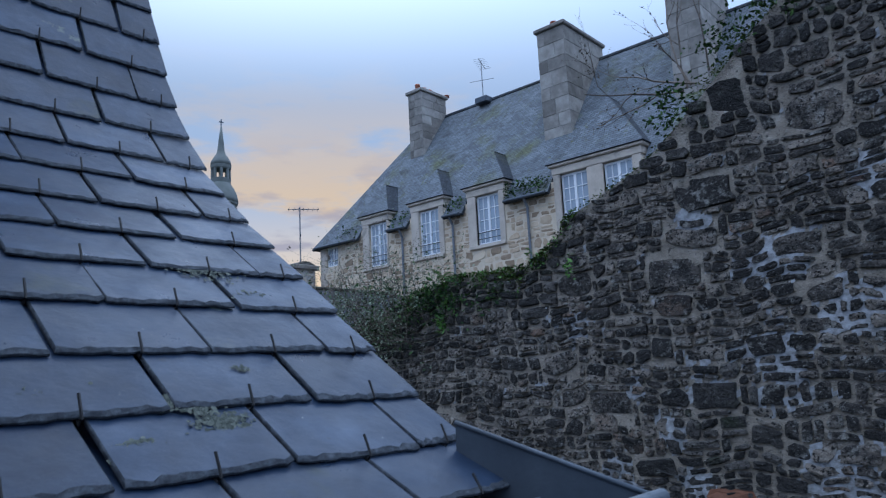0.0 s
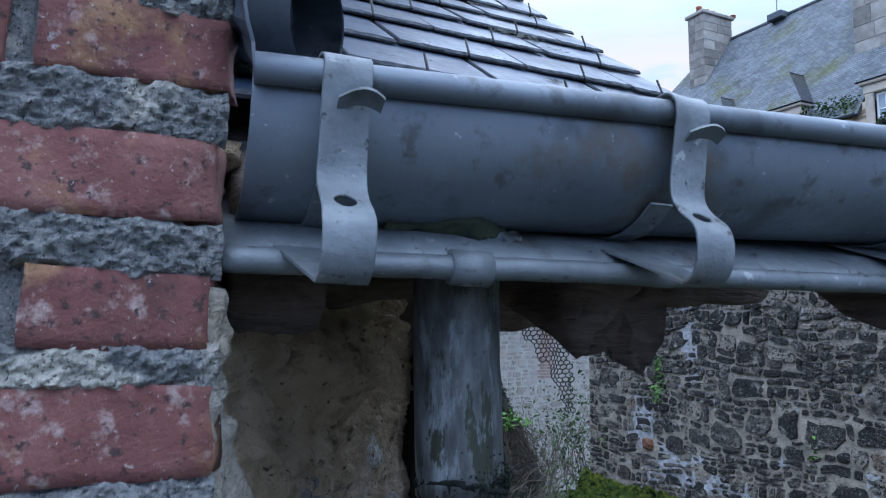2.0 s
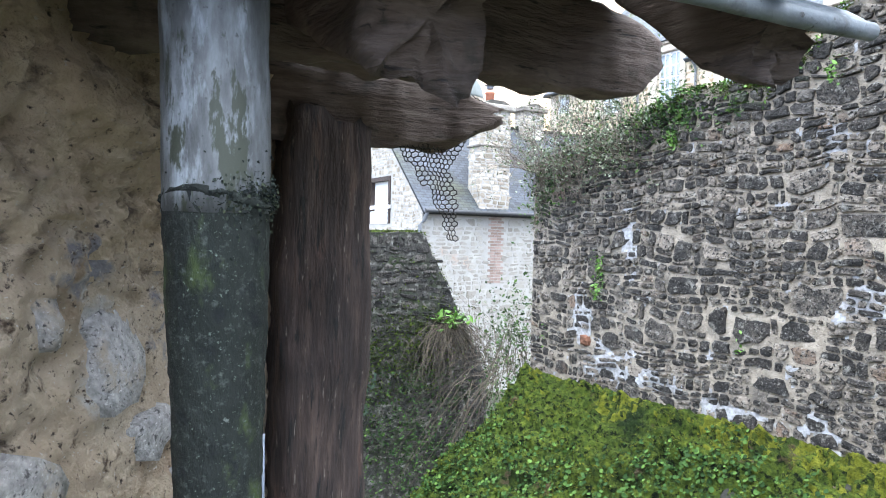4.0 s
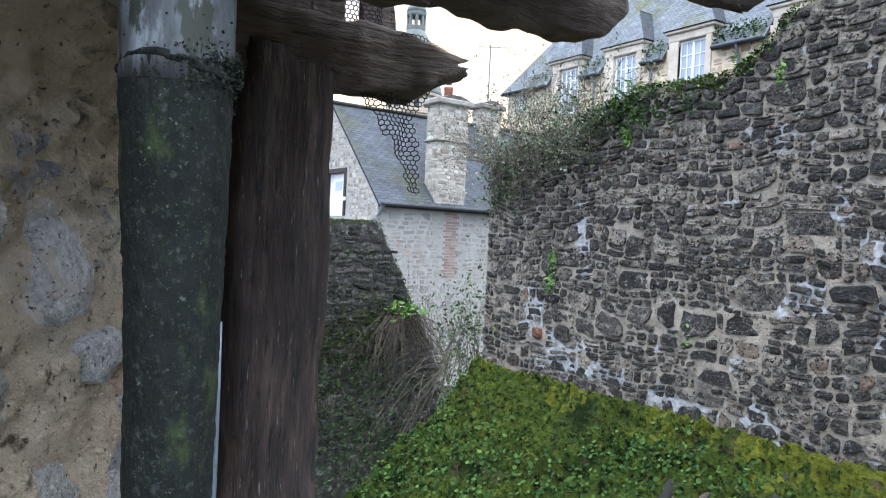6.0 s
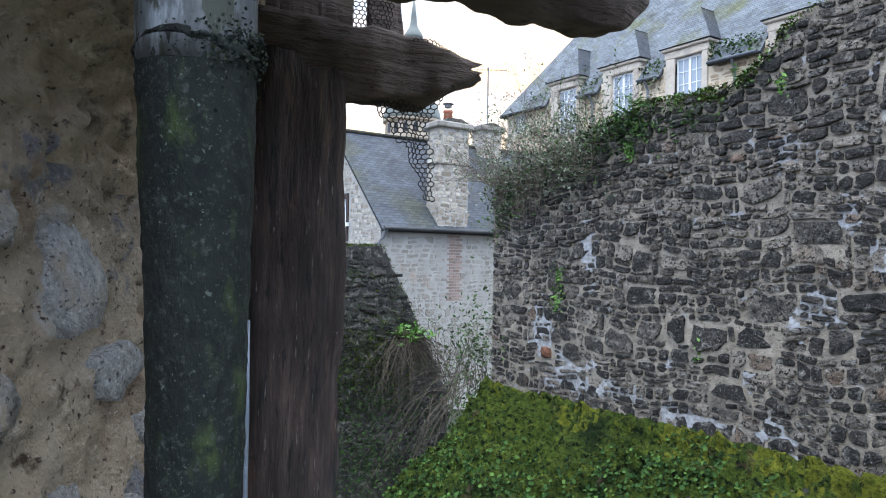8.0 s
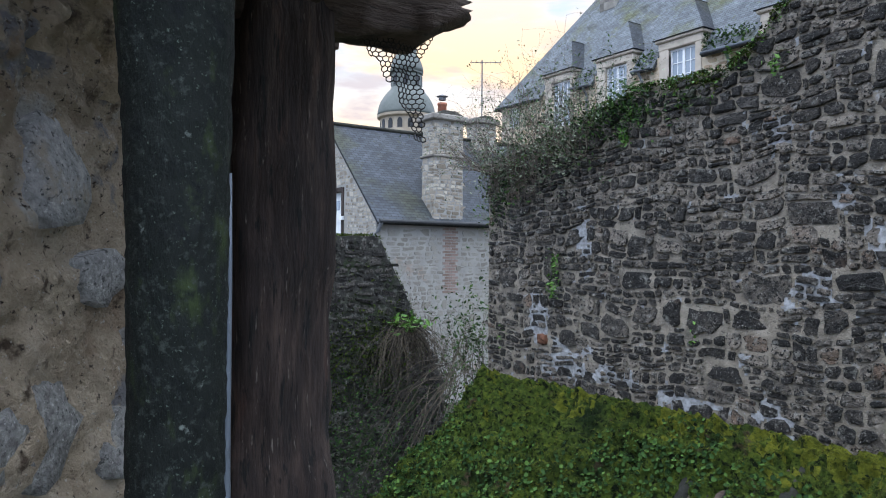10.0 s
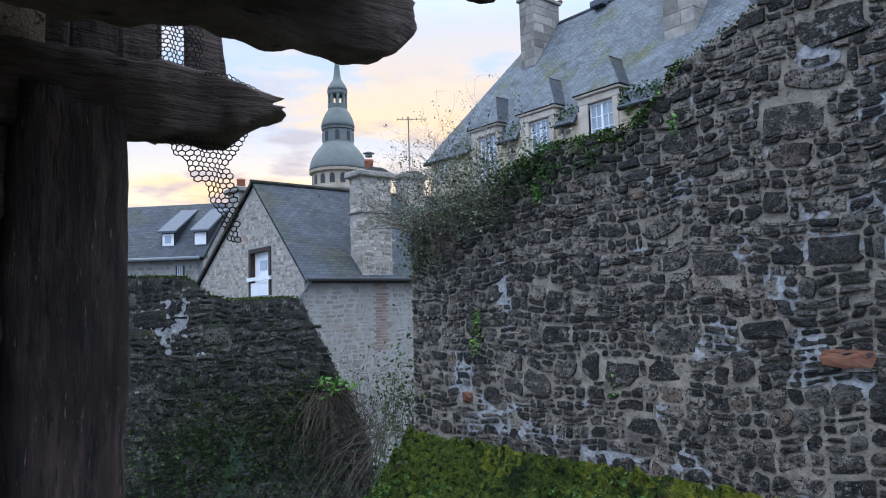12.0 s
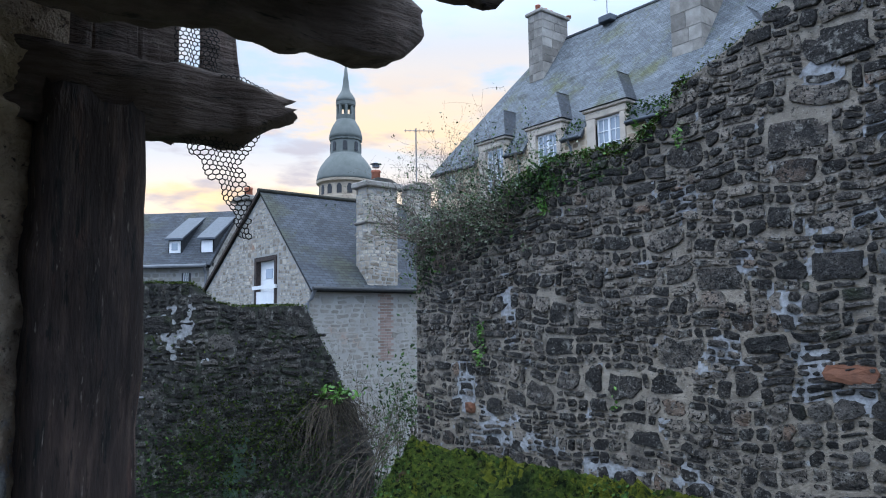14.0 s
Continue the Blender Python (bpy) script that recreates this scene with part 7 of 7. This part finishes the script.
def build_bush():
    """Straggling shrub on the far end of the tall wall."""
    rng = random.Random(101)
    bush = thing("wall_shrub", "straggling half-bare shrub growing over the wall's end", "shrub")
    roots = [((5.5 + rng.uniform(-0.12, 0.2), rng.uniform(5.2, 7.25), 5.1 + rng.uniform(-0.25, 0.1)), (rng.gauss(-0.25, 0.6), rng.gauss(0.15, 0.6), rng.uniform(0.3, 1.0))) for _ in range(90)]
    roots += [((5.45, 7.25, 5.0), (rng.gauss(-0.2, 0.4), 0.9, rng.uniform(0.2, 1.2))) for _ in range(26)]
    roots += [((5.5 + rng.uniform(-0.1, 0.2), rng.uniform(5.6, 7.3), 5.25), (rng.gauss(-0.1, 0.3), rng.gauss(0.15, 0.35), 1.6)) for _ in range(26)]
    bm, tips = twigs(rng, roots, 0.8, 0.75, 2, 0.0055)
    part("stem_tangle", bm, TWIG, bush, "thin brown stems")
    pts = []
    for p in tips:
        if rng.random() < (0.25 if p.z > 5.75 else 0.5) * (1 if p.y < 6.5 else 0.4):
            pts += [(p.x + rng.gauss(0, 0.03), p.y + rng.gauss(0, 0.03), p.z + rng.gauss(0, 0.03)) for _ in range(4)]
    tagged(leaf_cloud("foliage", rng, pts[::2], 0.016, LEAF_PALE, bush), kind="stuff")
    tagged(leaf_cloud("shade_foliage", rng, pts[1::4], 0.017, IVY, bush), kind="stuff")
    ivy = thing("wall_ivy", "green ivy and ferns hanging over the top of the wall", "ivy")
    spots = []
    for y, z, n, sy, sz in ((6.9, 5.1, 260, 0.25, 0.28), (6.2, 5.2, 260, 0.4, 0.2), (5.5, 5.4, 260, 0.25, 0.14), (5.0, 5.5, 260, 0.16, 0.1), (4.9, 5.35, 100, 0.12, 0.1), (4.35, 5.35, 60, 0.18, 0.1), (7.2, 4.75, 200, 0.08, 0.3), (6.9, 4.85, 260, 0.25, 0.2), (5.3, 5.5, 200, 0.15, 0.14)):
        for p in scatter(rng, n, (0, y, z), (0, sy, sz)):
            if p[1] > WALL_END + 0.2:
                continue
            spots.append((WALL_X - 0.03 - abs(rng.gauss(0, 0.05)) + (0.25 * rng.random() if p[2] > WALL_TOP(p[1]) else 0), p[1], p[2]))
    tagged(leaf_cloud("ivy_foliage", rng, spots, 0.024, IVY, ivy), kind="stuff")
    for y, z, n in ((5.02, 5.68, 60), (3.86, 5.72, 40), (4.3, 5.4, 40), (6.1, 5.4, 50), (6.6, 5.1, 40)):
        bm = bmesh.new()
        for _ in range(n // 4):
            a = rng.uniform(0, 6.28)
            d = Vector((-abs(math.cos(a)) * 0.6, math.sin(a), rng.uniform(0.1, 0.9))).normalized()
            ln = rng.uniform(0.12, 0.26)
            base = Vector((WALL_X - 0.01, y + rng.gauss(0, 0.03), z + rng.gauss(0, 0.02)))
            side = d.cross(Vector((0, 0, 1))).normalized()
            for k in range(9):
                f = k / 9
                p = base + d * ln * f + Vector((0, 0, -0.5 * ln * f * f))
                w = ln * 0.28 * (1 - f) * (0.4 + f)
                for s in (-1, 1):
                    q = p + side * s * w + d * 0.012
                    vs = [bm.verts.new(p), bm.verts.new(p + d * ln * 0.05), bm.verts.new(q)]
                    bm.faces.new(vs)
        tagged(part("fern", bm, LEAF_FRESH, ivy, "arching green fern"), kind="stuff")
    bm = bmesh.new()
    for _ in range(150):
        y = rng.uniform(6.0, 7.27)
        z = 5.2 + rng.uniform(-0.1, 0.1)
        ln = rng.uniform(0.25, 0.75)
        pts = [(WALL_X - 0.04 - 0.03 * rng.random() - 0.05 * math.sin(f * 3), y + f * rng.gauss(0, 0.08), z - ln * f) for f in (0, 0.3, 0.6, 1.0)]
        tube(bm, pts, [0.003, 0.0025, 0.002, 0.001], 3, caps=False)
    tagged(part("hanging_growth", bm, TWIG, ivy), kind="stuff")
    tagged(leaf_cloud("pale_foliage", rng, [(WALL_X - 0.05 - abs(rng.gauss(0, 0.12)), rng.uniform(5.6, 7.3), 5.15 + rng.gauss(0, 0.22)) for _ in range(1500)], 0.018, LEAF_PALE, ivy), kind="stuff")
    # small plants in the face of the wall
    for y, z, n in ((6.02, 3.9, 50), (6.05, 3.6, 50), (5.98, 3.75, 30), (6.95, 3.0, 12), (4.2, 3.3, 8), (5.0, 5.2, 60), (3.4, 5.55, 40)):
        pts = [(WALL_X - 0.04 - 0.03 * rng.random(), y + rng.gauss(0, 0.04), z + rng.gauss(0, 0.07)) for _ in range(n)]
        tagged(leaf_cloud("wall_sprig", rng, pts, 0.024, LEAF_FRESH, ivy), kind="stuff")


def build_wall_crest():
    """Moss, ivy and a bare sapling along the high shoulder of the wall."""
    rng = random.Random(111)
    crest = thing("wall_crest_plants", "moss and dark ivy tufts along the top of the wall", "ivy")
    pts = []
    for _ in range(5200):
        y = rng.uniform(0.2, 5.0)
        z = WALL_TOP(y) + rng.gauss(-0.01, 0.02) + (0.12 * rng.random() if y < 2.2 else 0)
        pts.append((WALL_X + rng.uniform(-0.05, 0.3), y, z))
    tagged(leaf_cloud("crest_moss", rng, pts, 0.015, MOSS, crest), kind="stuff")
    # a ragged mantle creeping down from the coping
    pts = []
    while len(pts) < 2400:
        y = rng.uniform(3.3, 5.6)
        deep = abs(rng.gauss(0, 0.075)) * (1 + 1.1 * noise.noise(Vector((y * 3.1, 2.0, 7.0))))
        if noise.noise(Vector((y * 5, deep * 9, 3.0))) > rng.uniform(-0.5, 0.3):
            pts.append((WALL_X - 0.02 - abs(rng.gauss(0, 0.025)), y, WALL_TOP(y) + 0.03 - deep))
    tagged(leaf_cloud("moss_mantle", rng, pts[::2] + pts[1::4], 0.015, MOSS, crest), kind="stuff")
    tagged(leaf_cloud("ivy_mantle", rng, pts[3::4], 0.017, LEAF_FRESH, crest), kind="stuff")
    pts = []
    for y, z, n, s in ((1.75, 7.25, 220, 0.16), (1.4, 7.45, 200, 0.2), (2.3, 6.9, 150, 0.1), (1.0, 7.7, 400, 0.25), (0.5, 7.9, 300, 0.25), (2.35, 6.72, 120, 0.09)):
        pts += [(WALL_X + rng.gauss(0.0, 0.1), y + rng.gauss(0, s), z + rng.gauss(0, s * 0.6)) for _ in range(n)]
    tagged(leaf_cloud("crest_ivy", rng, pts * 2, 0.022, IVY, crest), kind="stuff")
    tree = thing("bare_sapling", "bare thin sapling rooted on the wall top", "sapling")
    roots = [((5.55, 2.15, 7.0), (0.0, 0.5, 1.0)), ((5.55, 2.1, 7.0), (-0.1, 0.9, 0.45)), ((5.6, 2.2, 7.0), (0.0, 0.1, 1.0)), ((5.5, 2.2, 6.95), (-0.2, 1.0, 0.1)), ((5.6, 2.0, 7.1), (0, 0.25, 1.0))]
    bm, tips = twigs(rng, roots, 1.05, 0.55, 3, 0.011, bend=0.3)
    part("branch_tangle", bm, TWIG, tree, "bare dark branches")
    tagged(leaf_cloud("bud_spray", rng, [p for p in tips if rng.random() < 0.5], 0.014, DRY, tree), kind="stuff")


def build_root_clump():
    rng = random.Random(121)
    clump = thing("dry_clump", "hanging clump of dry stems with a green rosette", "plant")
    bm = bmesh.new()
    for _ in range(170):
        a = rng.gauss(-0.1, 1.0)
        base = Vector((4.75 + rng.gauss(0, 0.1), LOW_Y - 0.1, 3.0 + rng.gauss(0, 0.05)))
        d = Vector((math.sin(a) * 0.9, -rng.uniform(0.2, 0.7), 0.35))
        ln = rng.uniform(0.35, 1.2)
        pts = []
        for k in range(6):
            f = k / 5
            pts.append(base + d * ln * 0.6 * f + Vector((math.sin(a) * 0.15 * f + 0.05 * f * rng.gauss(0, 1), 0.04 * f * rng.gauss(0, 1), -ln * 0.9 * f * f + 0.04 * f * rng.gauss(0, 1))))
        tube(bm, pts, [0.0045, 0.0042, 0.004, 0.0034, 0.0028, 0.0015], 4, caps=False)
    tagged(part("dry_tangle", bm, DRY, clump), kind="stuff")
    pts = scatter(rng, 90, (4.82, LOW_Y - 0.2, 3.08), (0.13, 0.08, 0.06))
    tagged(leaf_cloud("rosette", rng, pts, 0.05, LEAF_FRESH, clump), kind="stuff")
    weeds = thing("passage_weeds", "tall dry weeds and brambles in the passage", "weeds")
    roots = [((rng.uniform(5.0, 7.4), rng.uniform(8.6, 11.0), rng.uniform(1.2, 2.0)), (rng.gauss(0, 0.25), rng.gauss(0, 0.25), 1.0)) for _ in range(110)]
    bm, tips = twigs(rng, roots, 1.1, 0.4, 1, 0.007, bend=0.2)
    tagged(part("weed_tangle", bm, DRY, weeds), kind="stuff")
    pts = []
    for p in tips:
        pts += [(p.x + rng.gauss(0, 0.04), p.y + rng.gauss(0, 0.04), p.z + rng.gauss(0, 0.05)) for _ in range(2)]
    tagged(leaf_cloud("weed_foliage", rng, pts, 0.014, DRY, weeds), kind="stuff")
    tagged(leaf_cloud("green_weed_foliage", rng, pts[::3], 0.02, IVY, weeds), kind="stuff")
    pts = scatter(rng, 900, (6.7, 9.3, 2.6), (0.25, 0.4, 0.45)) + scatter(rng, 1200, (5.6, 9.0, 1.8), (0.5, 0.4, 0.35))
    tagged(leaf_cloud("bramble", rng, pts, 0.034, IVY, weeds), kind="stuff")
    # stems arching down towards the lean-to
    bm = bmesh.new()
    for _ in range(36):
        p0 = Vector((5.2 + rng.gauss(0, 0.15), rng.uniform(7.5, 8.2), 2.5 + rng.gauss(0, 0.15)))
        p1 = Vector((rng.uniform(3.6, 4.8), rng.uniform(7.3, 8.2), rng.uniform(0.6, 1.9)))
        mid = (p0 + p1) / 2 + Vector((0, rng.gauss(0, 0.1), 0.25))
        tube(bm, [p0, (p0 + mid) / 2 + Vector((0, 0, 0.05)), mid, p1], [0.0045, 0.0045, 0.004, 0.002], 4, caps=False)
    tagged(part("arching_tangle", bm, DRY, weeds), kind="stuff")
    pts = scatter(rng, 2000, (4.2, 7.95, 1.4), (0.55, 0.2, 0.4)) + scatter(rng, 900, (3.0, 8.05, 1.8), (0.7, 0.14, 0.4))
    tagged(leaf_cloud("yard_foliage", rng, pts, 0.023, IVY, weeds), kind="stuff")


build_bush()
build_wall_crest()
build_root_clump()
